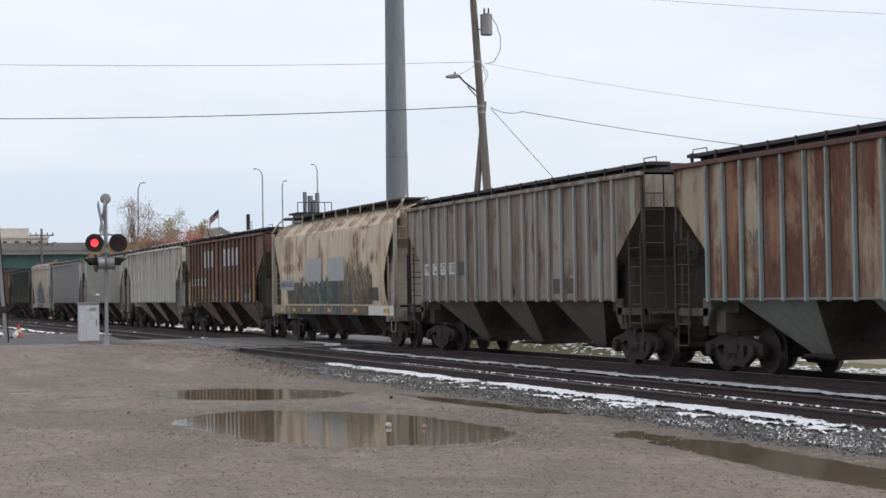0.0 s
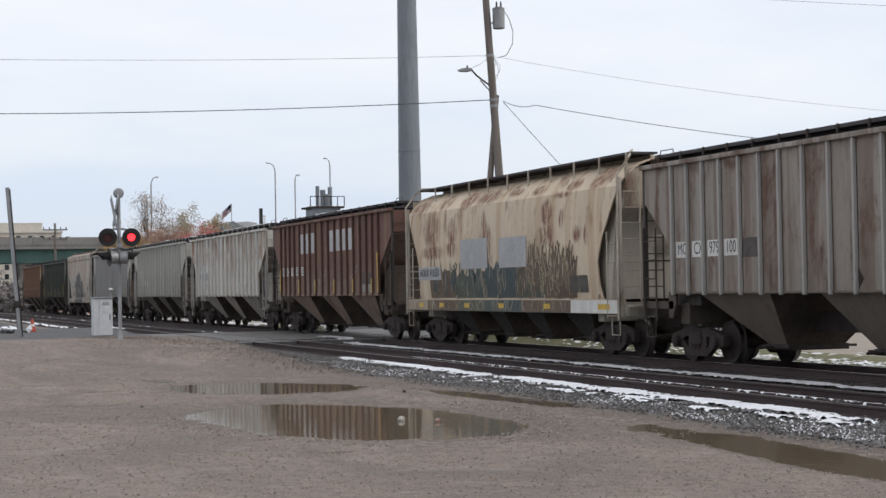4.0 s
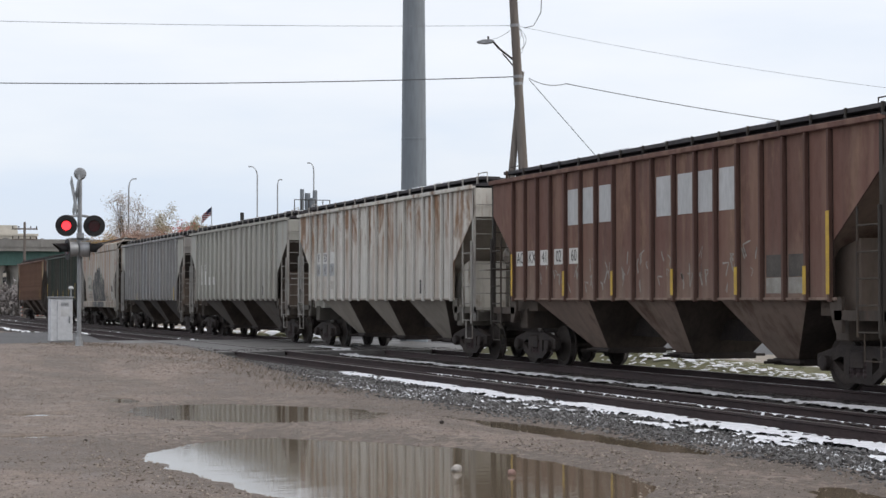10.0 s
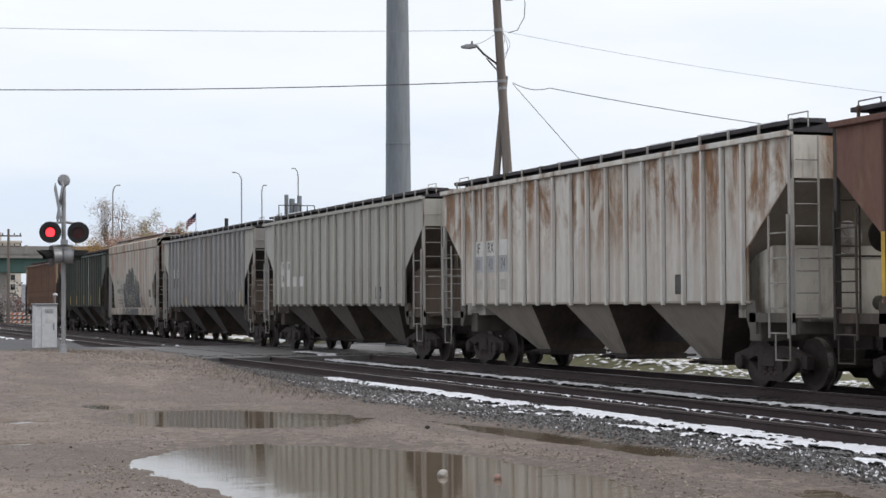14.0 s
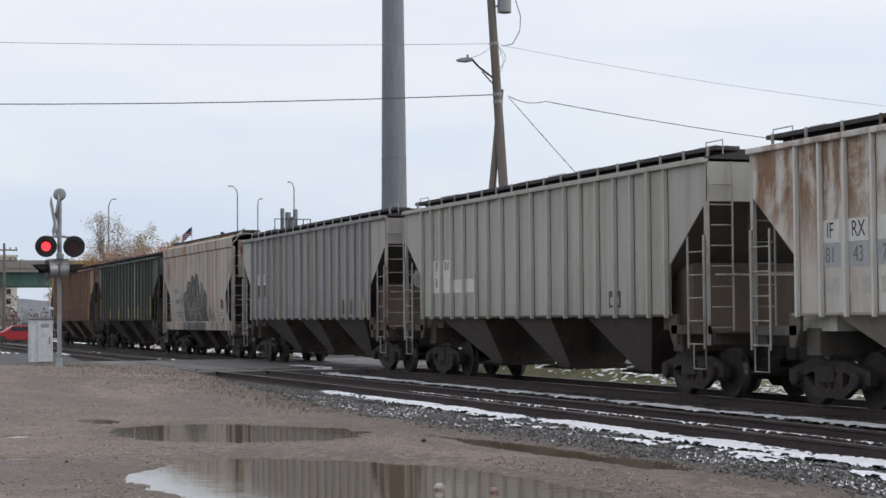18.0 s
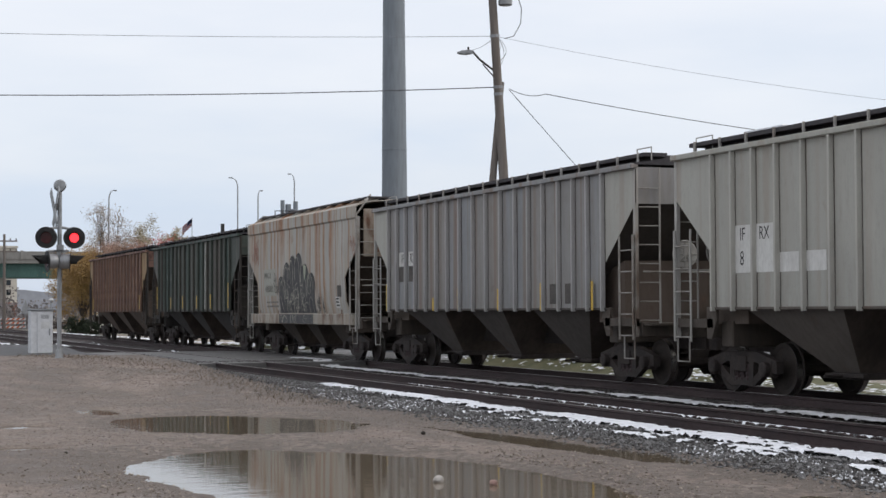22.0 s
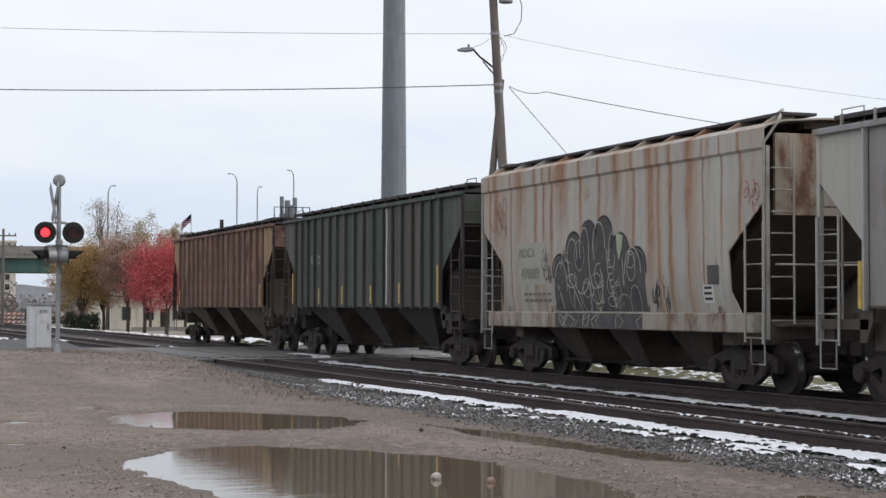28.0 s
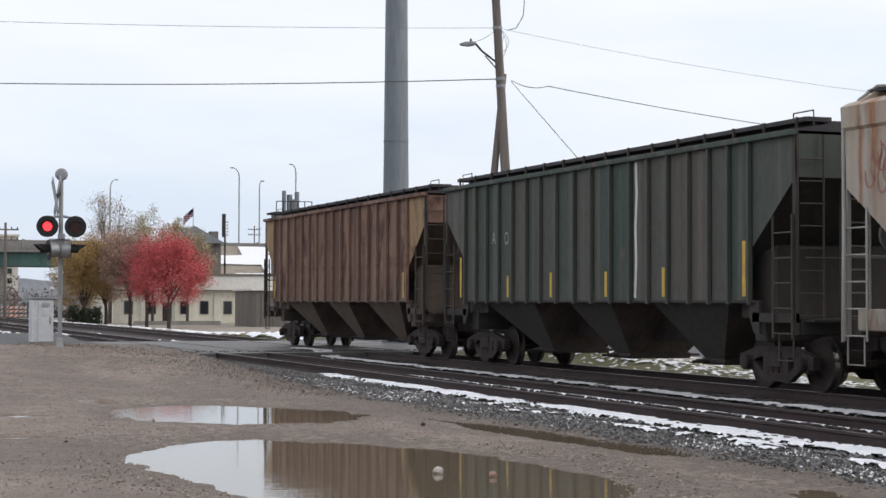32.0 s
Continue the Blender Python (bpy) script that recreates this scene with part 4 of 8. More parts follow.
    while snowy and y < hl - 1.5:
        length = rng.uniform(0.25, 1.3)
        if rng.random() < 0.6:
            bm = boxed(-1.3 + rng.uniform(0.0, 0.06), -0.95 + rng.uniform(-0.1, 0.1), y, y + length, top + 0.301, top + 0.301 + rng.uniform(0.015, 0.04))
            part("roof_snow", bevelled(bm, 0.008), M_SNOW, car, "thin crust of snow on the running board")
        y += length + rng.uniform(0.05, 0.8)
    return car


def curved_car(label, hl, shell_pts, cut_fn, paint, under, trim, tc, sill_half, sill_paint, top, opening, brake=1, posts=11, thin_posts=False, bays=None):
    """A centre-flow hopper: a smooth bulging shell on a long side sill, with teardrop openings at the ends."""
    car = thing("hopper_car", label, "railway car", "hopper cars of the train")
    full = [(-x, z) for x, z in shell_pts] + [(x, z) for x, z in shell_pts[::-1] if x > 0.001]
    bm = bmesh.new()
    rings = []
    nseg = 24
    for i in range(nseg + 1):
        u = -1 + 2 * i / nseg
        rings.append([bm.verts.new((x, u * (hl - cut_fn(z)), z)) for x, z in full])
    for a, b_ in zip(rings, rings[1:]):
        for k in range(len(full) - 1):
            bm.faces.new((a[k], b_[k], b_[k + 1], a[k + 1]))
    bmesh.ops.recalc_face_normals(bm, faces=bm.faces[:])
    bmesh.ops.solidify(bm, geom=bm.faces[:], thickness=0.03)
    smooth(part("shell", bm, paint, car), 0.5)
    low = min(z for x, z in shell_pts)
    bm = bmesh.new()
    inner = [(x * 0.985, z) for x, z in full]
    prism_x(bm, [(-hl + 0.25, opening), (-hl + 0.06, top - 0.36), (hl - 0.06, top - 0.36), (hl - 0.25, opening), (hl - 2.7, low), (-hl + 2.7, low)], -1.33, 1.33)
    part("slope_sheet", bm, under, car, "grimy end slope sheets")
    for e in (-1, 1):
        part("end_sheet", boxed(-1.36, 1.36, min(e * (hl - 0.12), e * (hl - 0.05)), max(e * (hl - 0.12), e * (hl - 0.05)), opening - 0.1, top - 0.12), sill_paint, car)
        if bays:
            bm = bmesh.new()
            prism_x(bm, ((e * (hl - 0.95), low), (e * (hl - 0.62), opening - 0.05), (e * (hl - 1.6), opening - 0.05), (e * (hl - 2.4), low)), -1.36, 1.36)
            part("end_bulkhead", bm, under, car, "pale grimy end bulkhead")
    for s in (-1, 1):
        bm = boxed(min(s * 1.40, s * 1.60), max(s * 1.40, s * 1.60), -sill_half, sill_half, low - 0.34, low + 0.0)
        part("side_sill", bevelled(bm, 0.02), sill_paint, car)
        for k in range(5):
            y = -sill_half + 1.2 + (2 * sill_half - 2.4) * k / 4
            bm = boxed(min(s * 1.55, s * 1.575), max(s * 1.55, s * 1.575), y - 0.03, y + 0.03, low, low + 0.12)
            part("gusset", bm, sill_paint, car)
    hopper_bays(car, hl, 4 if hl > 7 else 3, bays or under, top=low - 0.05, half=1.3, bottom=0.40, inset=2.4)
    underframe(car, hl, under, trim, tc)
    end_gear(car, hl, under, trim, top - 0.35, opening, brake)
    for s in (-1, 1):
        bm = boxed(min(s * 1.2, s * 0.5), max(s * 1.2, s * 0.5), -hl + 0.1, hl - 0.1, top + 0.2, top + 0.25)
        rb = part("running_board", bm, M_ROOF_DARK, car)
        for k in range(posts):
            y = -hl + 0.3 + (2 * hl - 0.6) * k / (posts - 1)
            bm = bmesh.new()
            if thin_posts:
                box(bm, min(s * 1.2, s * 1.235), max(s * 1.2, s * 1.235), y - 0.022, y + 0.022, top - 0.26, top + 0.24)
            else:
                prism_y(bm, ((s * 1.5, top + 0.0), (s * 1.46, top + 0.05), (s * 1.2, top + 0.2), (s * 0.8, top + 0.2), (s * 1.0, top + 0.08)), y - 0.03, y + 0.03)
            part("bracket", bm, trim if thin_posts else paint, rb)
    bm = boxed(-0.5, 0.5, -hl + 0.5, hl - 0.5, top + 0.02, top + 0.2)
    part("hatch_coaming", bm, sill_paint, car)
    for e in (-1, 1):
        bm = bmesh.new()
        y = e * (hl - 0.03)
        tube(bm, ((-1.62, y, 0.9), (-1.6, y, 2.6), (-1.6, y, top - 0.3), (-1.3, y, top + 0.1), (-1.1, y - e * 0.2, top + 0.3), (-0.9, y - e * 0.8, top + 0.26)), 0.028, 8)
        tube(bm, ((1.62, y, 0.9), (1.6, y, 2.6), (1.6, y, top - 0.3), (1.3, y, top + 0.1), (1.1, y - e * 0.2, top + 0.3), (0.9, y - e * 0.8, top + 0.26)), 0.028, 8)
        part("grab_rail", bm, trim, car)
    return car


# side bodies of the ten cars along the train: near end, far end
SPANS = ((-53.8, -37.28), (-35.73, -19.22), (-17.95, -1.98), (-0.38, 16.05), (17.33, 33.9), (35.45, 51.98), (53.6, 69.95), (71.55, 84.33), (85.8, 102.2), (103.75, 120.2))
G_SOOT = (0.03, 0.026, 0.023)
U_BROWN = worn_paint("grimy_underframe_brown", (0.08, 0.062, 0.05), (0.04, 0.032, 0.026), (0.11, 0.06, 0.038), 0.4, 0.6, 1.0, 0.8, grime=G_SOOT, grime_amt=0.6, low=0.9)
U_GREY = worn_paint("grimy_underframe_grey", (0.13, 0.118, 0.10), (0.06, 0.05, 0.042), (0.12, 0.07, 0.042), 0.3, 0.6, 2.0, 0.8, grime=G_SOOT, grime_amt=0.6, low=0.9)
U_DARK = worn_paint("sooty_underframe", (0.04, 0.035, 0.031), (0.035, 0.03, 0.026), (0.07, 0.045, 0.03), 0.3, 0.5, 3.0, 0.8, grime=(0.02, 0.018, 0.016), grime_amt=0.6, low=0.9)
U_TAN = worn_paint("dusty_tan_underframe", (0.085, 0.068, 0.054), (0.045, 0.036, 0.029), (0.1, 0.06, 0.04), 0.3, 0.5, 3.5, 0.8, grime=G_SOOT, grime_amt=0.6, low=0.9)
U_CREAM = worn_paint("dirty_cream_ends", (0.50, 0.465, 0.40), (0.28, 0.24, 0.19), (0.15, 0.08, 0.045), 0.35, 0.6, 4.0, 0.75, grime=(0.07, 0.06, 0.05), grime_amt=0.8, low=0.6)
T_CREAM = worn_paint("worn_cream_trim", (0.50, 0.455, 0.38), (0.3, 0.25, 0.19), (0.15, 0.085, 0.05), 0.4, 0.6, 5.5, 0.7)


def bay_paint(name, base, seed, rust=(0.13, 0.07, 0.045), amount=0.35):
    return worn_paint(name, base, tuple(v * 0.62 for v in base), rust, amount, 0.6, seed, 0.8, grime=(0.06, 0.05, 0.042), grime_amt=0.6, low=0.3, rust_scale=0.8)


B_TAN = bay_paint("dusty_brown_hopper", (0.265, 0.192, 0.152), 31.0, amount=0.5)
B_LIGHT = bay_paint("dusty_light_hopper", (0.34, 0.30, 0.255), 32.0, amount=0.15)
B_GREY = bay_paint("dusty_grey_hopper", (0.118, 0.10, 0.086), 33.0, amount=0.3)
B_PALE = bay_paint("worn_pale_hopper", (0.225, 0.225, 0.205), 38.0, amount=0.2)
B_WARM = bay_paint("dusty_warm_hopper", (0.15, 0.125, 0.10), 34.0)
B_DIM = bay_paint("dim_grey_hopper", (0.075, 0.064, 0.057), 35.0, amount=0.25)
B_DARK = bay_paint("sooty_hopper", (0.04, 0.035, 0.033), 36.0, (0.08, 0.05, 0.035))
B_RUST = bay_paint("rusty_brown_hopper", (0.125, 0.094, 0.073), 37.0, amount=0.5)
T_LIGHT = worn_paint("worn_light_trim", (0.42, 0.41, 0.385), (0.24, 0.21, 0.18), (0.15, 0.085, 0.05), 0.45, 0.6, 5.0, 0.7)
T_DARK = worn_paint("worn_dark_trim", (0.05, 0.043, 0.038), (0.032, 0.027, 0.024), (0.12, 0.07, 0.042), 0.5, 0.6, 6.0, 0.75)

P_ORANGE = worn_paint("rust_and_orange_paint", (0.44, 0.38, 0.29), (0.40, 0.22, 0.075), (0.15, 0.052, 0.03), 0.95, 0.8, 7.3, 0.8, rust_scale=0.45, panels=0.9, panel_col=(0.20, 0.075, 0.04), seams=0.5, seam_col=(0.12, 0.045, 0.03))
P_RIBBLUE = worn_paint("pale_blue_ribs", (0.33, 0.41, 0.405), (0.25, 0.25, 0.24), (0.2, 0.1, 0.06), 0.4, 0.5, 8.0, 0.7)
P_GREY1 = worn_paint("weathered_warm_grey", (0.32, 0.295, 0.265), (0.15, 0.115, 0.09), (0.14, 0.075, 0.048), 0.6, 0.95, 9.0, 0.72, panels=0.5, panel_col=(0.19, 0.15, 0.12), seams=0.55, seam_col=(0.13, 0.085, 0.06))
P_GREY1R = worn_paint("weathered_pale_ribs", (0.42, 0.41, 0.385), (0.20, 0.185, 0.165), (0.15, 0.085, 0.055), 0.25, 0.5, 9.5, 0.7)
RUST_PATCHES = ((-4.99, 4.22, 0.36, 0.13), (-6.5, 4.21, 0.34, 0.14), (0.64, 4.26, 0.45, 0.18), (1.36, 4.24, 0.45, 0.17), (2.62, 4.25, 0.45, 0.2), (4.66, 4.27, 0.43, 0.17), (7.01, 4.21, 0.63, 0.15), (-5.53, 2.99, 0.22, 0.17), (5.55, 3.47, 0.59, 0.44), (5.4, 2.79, 0.82, 0.17), (3.63, 3.37, 0.33, 0.32), (3.72, 2.87, 0.33, 0.2), (-2.69, 4.22, 0.3, 0.11), (-3.6, 3.59, 0.3, 0.26), (-3.45, 3.01, 0.45, 0.18), (-3.84, 3.07, 0.18, 0.29), (1.0, 3.57, 0.14, 0.25), (0.82, 2.89, 0.4, 0.51), (-4.57, 3.38, 0.12, 0.21), (-6.07, 2.95, 0.1, 0.2), (-4.57, 4.01, 0.48, 0.07), (-1.03, 4.25, 0.45, 0.08))
P_CREAM = worn_paint("rust_stained_cream", (0.66, 0.56, 0.43), (0.53, 0.39, 0.245), (0.16, 0.068, 0.038), 0.5, 0.6, 11.2, 0.7, rust_scale=1.1, high=(2.0, 3.9), grime_amt=0.3, seams=0.35, seam_col=(0.36, 0.215, 0.115), blots=RUST_PATCHES)
P_CREAM_SILL = worn_paint("stained_cream_sill", (0.42, 0.36, 0.28), (0.27, 0.2, 0.14), (0.13, 0.062, 0.038), 0.5, 0.6, 11.6, 0.7, low=0.4)
P_BROWN = worn_paint("oxide_brown_paint", (0.165, 0.082, 0.062), (0.105, 0.056, 0.043), (0.24, 0.135, 0.09), 0.5, 0.9, 12.0, 0.74, grime=(0.26, 0.205, 0.165), grime_amt=0.85, low=1.55, panels=0.6, panel_col=(0.115, 0.056, 0.045), seams=0.35, seam_col=(0.27, 0.17, 0.12))
P_BROWNRIB = worn_paint("oxide_brown_ribs", (0.115, 0.06, 0.047), (0.075, 0.042, 0.033), (0.2, 0.1, 0.06), 0.4, 0.6, 12.5, 0.74, grime=(0.2, 0.16, 0.125), grime_amt=0.5)
P_RUSTWHITE = worn_paint("rust_washed_white", (0.655, 0.645, 0.60), (0.47, 0.40, 0.32), (0.30, 0.175, 0.10), 0.85, 0.55, 13.7, 0.72, rust_scale=1.0, grime_amt=0.25, high=(2.2, 3.5), panels=0.25, panel_col=(0.52, 0.475, 0.40), seams=0.3, seam_col=(0.26, 0.14, 0.07))
P_RUSTWHITE_RIB = worn_paint("rust_washed_white_ribs", (0.66, 0.65, 0.61), (0.42, 0.34, 0.25), (0.23, 0.115, 0.06), 0.5, 0.7, 13.9, 0.72, grime_amt=0.2, high=(1.9, 3.4))
P_PALE = worn_paint("pale_warm_grey", (0.425, 0.425, 0.385), (0.33, 0.31, 0.27), (0.25, 0.15, 0.09), 0.16, 0.6, 14.0, 0.68, grime_amt=0.35, panels=0.3, panel_col=(0.40, 0.395, 0.355), seams=0.25, seam_col=(0.25, 0.17, 0.11))
P_STEEL = worn_paint("cool_light_grey", (0.30, 0.312, 0.322), (0.225, 0.205, 0.185), (0.2, 0.11, 0.07), 0.3, 0.7, 15.0, 0.66, grime_amt=0.45, panels=0.65, panel_col=(0.265, 0.245, 0.22), seams=0.55, seam_col=(0.19, 0.12, 0.08))
RUST_RUNS = ((5.95, 0.05, 2.6), (5.6, 0.12, 2.9), (4.68, 0.04, 1.2), (4.2, 0.13, 3.3), (3.3, 0.07, 1.4), (2.85, 0.05, 2.4), (2.4, 0.08, 2.2), (1.86, 0.24, 3.4), (0.95, 0.05, 3.0), (0.05, 0.05, 2.0), (-0.75, 0.14, 3.3), (-1.5, 0.06, 1.6), (-2.2, 0.15, 2.0), (-2.55, 0.05, 1.4), (-3.04, 0.06, 1.2), (-3.75, 0.12, 2.7), (-3.72, 0.04, 1.2), (-4.29, 0.03, 1.2), (-4.95, 0.03, 2.4), (-5.6, 0.05, 2.0))
P_WHITE = worn_paint("rust_streaked_white", (0.435, 0.43, 0.40), (0.38, 0.285, 0.175), (0.28, 0.13, 0.06), 0.25, 0.65, 16.4, 0.66, grime_amt=0.4, seams=0.35, seam_col=(0.34, 0.19, 0.09), runs=RUST_RUNS)
P_WHITE_SILL = worn_paint("dirty_white_sill", (0.36, 0.33, 0.28), (0.24, 0.17, 0.11), (0.17, 0.085, 0.05), 0.65, 0.8, 16.8, 0.66, grime_amt=0.3, low=0.6)
P_GREEN = worn_paint("faded_dark_green", (0.036, 0.064, 0.052), (0.046, 0.05, 0.044), (0.10, 0.075, 0.065), 0.35, 0.6, 17.0, 0.66, grime=(0.085, 0.08, 0.072), grime_amt=0.6, panels=0.7, panel_col=(0.10, 0.078, 0.068), seams=0.4, seam_col=(0.15, 0.115, 0.095))
P_RUST = worn_paint("rust_brown_paint", (0.165, 0.082, 0.064), (0.35, 0.24, 0.175), (0.09, 0.04, 0.032), 0.75, 1.0, 18.3, 0.75, rust_scale=0.8, grime_amt=0.4, panels=0.6, panel_col=(0.25, 0.15, 0.115), seams=0.75, seam_col=(0.09, 0.045, 0.032))
P_RUSTEND = worn_paint("ochre_rust_ribs", (0.24, 0.14, 0.10), (0.36, 0.24, 0.165), (0.10, 0.045, 0.03), 0.6, 0.8, 19.0, 0.75)

# rib highlights of the two grey cars, painted as a lighter grey
P_PALE_RIB = worn_paint("highlit_pale_ribs", (0.49, 0.485, 0.44), (0.36, 0.34, 0.30), (0.25, 0.15, 0.09), 0.2, 0.6, 14.4, 0.66, grime_amt=0.35)
P_STEEL_RIB = worn_paint("highlit_grey_ribs", (0.49, 0.49, 0.485), (0.26, 0.24, 0.22), (0.2, 0.11, 0.07), 0.25, 0.6, 15.4, 0.66, grime_amt=0.4)
# joint colours: dirt together with the ribs' shadow lines, painted in
J_DARK = worn_paint("dirt_in_joints", (0.10, 0.088, 0.077), (0.06, 0.05, 0.043), (0.13, 0.075, 0.05), 0.5, 0.7, 41.0, 0.85)
J_MID = worn_paint("grey_shaded_joint_dirt", (0.19, 0.176, 0.158), (0.11, 0.098, 0.085), (0.15, 0.09, 0.06), 0.4, 0.7, 46.0, 0.85)
J_PALE = worn_paint("rusty_shaded_joint_dirt", (0.40, 0.345, 0.28), (0.24, 0.17, 0.115), (0.2, 0.11, 0.065), 0.7, 0.8, 47.0, 0.85)
J_BROWN = worn_paint("oxide_shaded_joint_dirt", (0.055, 0.033, 0.027), (0.035, 0.023, 0.019), (0.1, 0.05, 0.03), 0.4, 0.6, 42.0, 0.85)
J_GREEN = worn_paint("shaded_joint_soot", (0.022, 0.03, 0.026), (0.02, 0.02, 0.018), (0.06, 0.04, 0.03), 0.3, 0.5, 43.0, 0.85)
K_PALE = worn_paint("pale_dusty_bulkhead", (0.60, 0.58, 0.52), (0.27, 0.24, 0.2), (0.16, 0.1, 0.065), 0.4, 0.7, 44.0, 0.8, grime=(0.12, 0.1, 0.085), grime_amt=0.6, low=1.0)
K_DARK = worn_paint("dark_bulkhead", (0.032, 0.028, 0.025), (0.022, 0.019, 0.017), (0.06, 0.04, 0.028), 0.3, 0.6, 48.0, 0.85)
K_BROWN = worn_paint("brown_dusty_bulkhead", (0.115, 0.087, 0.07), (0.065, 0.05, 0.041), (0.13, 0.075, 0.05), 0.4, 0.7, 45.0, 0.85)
P_TANEND = worn_paint("rust_spotted_tan", (0.40, 0.335, 0.25), (0.28, 0.19, 0.11), (0.17, 0.07, 0.035), 0.7, 0.7, 7.9, 0.8, rust_scale=1.2)
P_OCHRE = worn_paint("ochre_faded_paint", (0.36, 0.245, 0.135), (0.28, 0.17, 0.095), (0.14, 0.065, 0.035), 0.6, 0.8, 18.9, 0.78)
CARS = []
RIB_HALF = (0.42, 1.33, 2.2, 2.97, 3.78, 4.6, 5.35, 6.06, 6.77)
RIBS = [-y for y in RIB_HALF[::-1]] + list(RIB_HALF)
mid = lambda i: (SPANS[i][0] + SPANS[i][1]) / 2
half = lambda i: (SPANS[i][1] - SPANS[i][0]) / 2
CARS.append(ribbed_car("rust-eaten orange hopper car with pale blue ribs", half(0), P_ORANGE, P_RIBBLUE, U_GREY, B_PALE, T_DARK, RIBS, 0.07, 0.08, brake=1, joint=J_BROWN, chord=P_BROWNRIB, bulkhead=K_DARK, end_paint=P_TANEND))
CARS.append(ribbed_car("weathered grey ribbed hopper car with dark hopper bays", half(1), P_GREY1, P_GREY1R, U_TAN, B_WARM, T_DARK, RIBS, 0.07, 0.08, brake=-1, joint=J_DARK, chord=P_GREY1, bulkhead=K_DARK))
SHELL_A = ((1.52, 1.38), (1.56, 1.7), (1.585, 2.3), (1.59, 2.9), (1.58, 3.4), (1.56, 3.8), (1.53, 4.04), (1.44, 4.16), (1.25, 4.38), (1.0, 4.56), (0.7, 4.67), (0.0, 4.71))


def cut_a(z):
    return float(np.interp(z, (1.38, 1.7, 2.2, 2.7, 3.3, 3.9, 4.5), (1.05, 1.2, 1.3, 1.1, 0.62, 0.2, 0.0)))


CARS.append(curved_car("rust-stained cream hopper car with curved sides and graffiti", half(2), SHELL_A, cut_a, P_CREAM, U_CREAM, T_CREAM, 6.4, half(2) - 0.05, P_CREAM_SILL, 4.58, 3.6, brake=-1, thin_posts=True, bays=U_DARK))
CARS.append(ribbed_car("oxide-brown ribbed hopper car with white squares", half(3), P_BROWN, P_BROWNRIB, U_BROWN, B_TAN, T_DARK, RIBS, 0.06, 0.085, brake=1, joint=J_BROWN, chord=P_BROWN, bulkhead=K_BROWN, snowy=5))
CARS.append(ribbed_car("rust-washed white ribbed hopper car", half(4), P_RUSTWHITE, P_RUSTWHITE_RIB, U_GREY, B_LIGHT, T_LIGHT, RIBS, 0.06, 0.085, brake=-1, joint=J_PALE, chord=P_RUSTWHITE_RIB, bulkhead=K_PALE, snowy=8))
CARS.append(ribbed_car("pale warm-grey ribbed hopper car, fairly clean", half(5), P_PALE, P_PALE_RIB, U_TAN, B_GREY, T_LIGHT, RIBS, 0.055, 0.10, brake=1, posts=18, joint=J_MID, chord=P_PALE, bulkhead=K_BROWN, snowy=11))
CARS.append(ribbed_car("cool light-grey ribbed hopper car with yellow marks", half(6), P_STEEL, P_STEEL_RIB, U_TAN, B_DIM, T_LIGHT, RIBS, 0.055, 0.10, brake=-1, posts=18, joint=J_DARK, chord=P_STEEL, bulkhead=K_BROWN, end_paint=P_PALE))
SHELL_B = ((1.48, 1.42), (1.55, 1.8), (1.58, 2.5), (1.59, 3.3), (1.58, 4.2), (1.63, 4.25), (1.63, 4.58), (1.5, 4.65), (1.2, 4.73), (0.5, 4.78), (0.0, 4.8))


def cut_b(z):
    return float(np.interp(z, (1.42, 1.6, 2.3, 3.05, 3.2, 4.5), (1.0, 1.15, 1.45, 0.75, 0.12, 0.0)))


CARS.append(curved_car("rust-streaked white hopper car with curved sides and dark graffiti", half(7) + 0.05, SHELL_B, cut_b, P_WHITE, U_BROWN, T_LIGHT, 4.75, half(7) - 0.35, P_WHITE_SILL, 4.62, 3.2, brake=1))
CARS.append(ribbed_car("faded dark-green ribbed hopper car with yellow marks", half(8), P_GREEN, P_GREEN, U_DARK, B_DARK, T_DARK, RIBS, 0.06, 0.085, brake=1, joint=J_GREEN, chord=P_GREEN, bulkhead=K_DARK))
CARS.append(ribbed_car("rust-brown ribbed hopper car at the end of the train", half(9), P_RUST, P_RUSTEND, U_BROWN, B_RUST, T_DARK, [-6.9 + 0.8625 * k for k in range(17)], 0.06, 0.085, brake=-1, joint=J_BROWN, chord=P_RUST, bulkhead=K_BROWN, end_paint=P_OCHRE))

# ---- things beside the track ----
LAMP_COVERS = []


def disc(bm, centre, r, depth, face, n=24):
    """A thick disc at centre whose axis lies along face."""
    q = Vector(face).to_track_quat("Z", "Y").to_matrix()
    a, b_ = [], []
    for k in range(n):
        p = Vector((math.cos(k * math.tau / n) * r, math.sin(k * math.tau / n) * r, 0))
        a.append(bm.verts.new(Vector(centre) + q @ (p - Vector((0, 0, depth / 2)))))
        b_.append(bm.verts.new(Vector(centre) + q @ (p + Vector((0, 0, depth / 2)))))
    bm.faces.new(a[::-1])
    bm.faces.new(b_)
    for k in range(n):
        bm.faces.new((a[k], a[(k + 1) % n], b_[(k + 1) % n], b_[k]))
    return bm


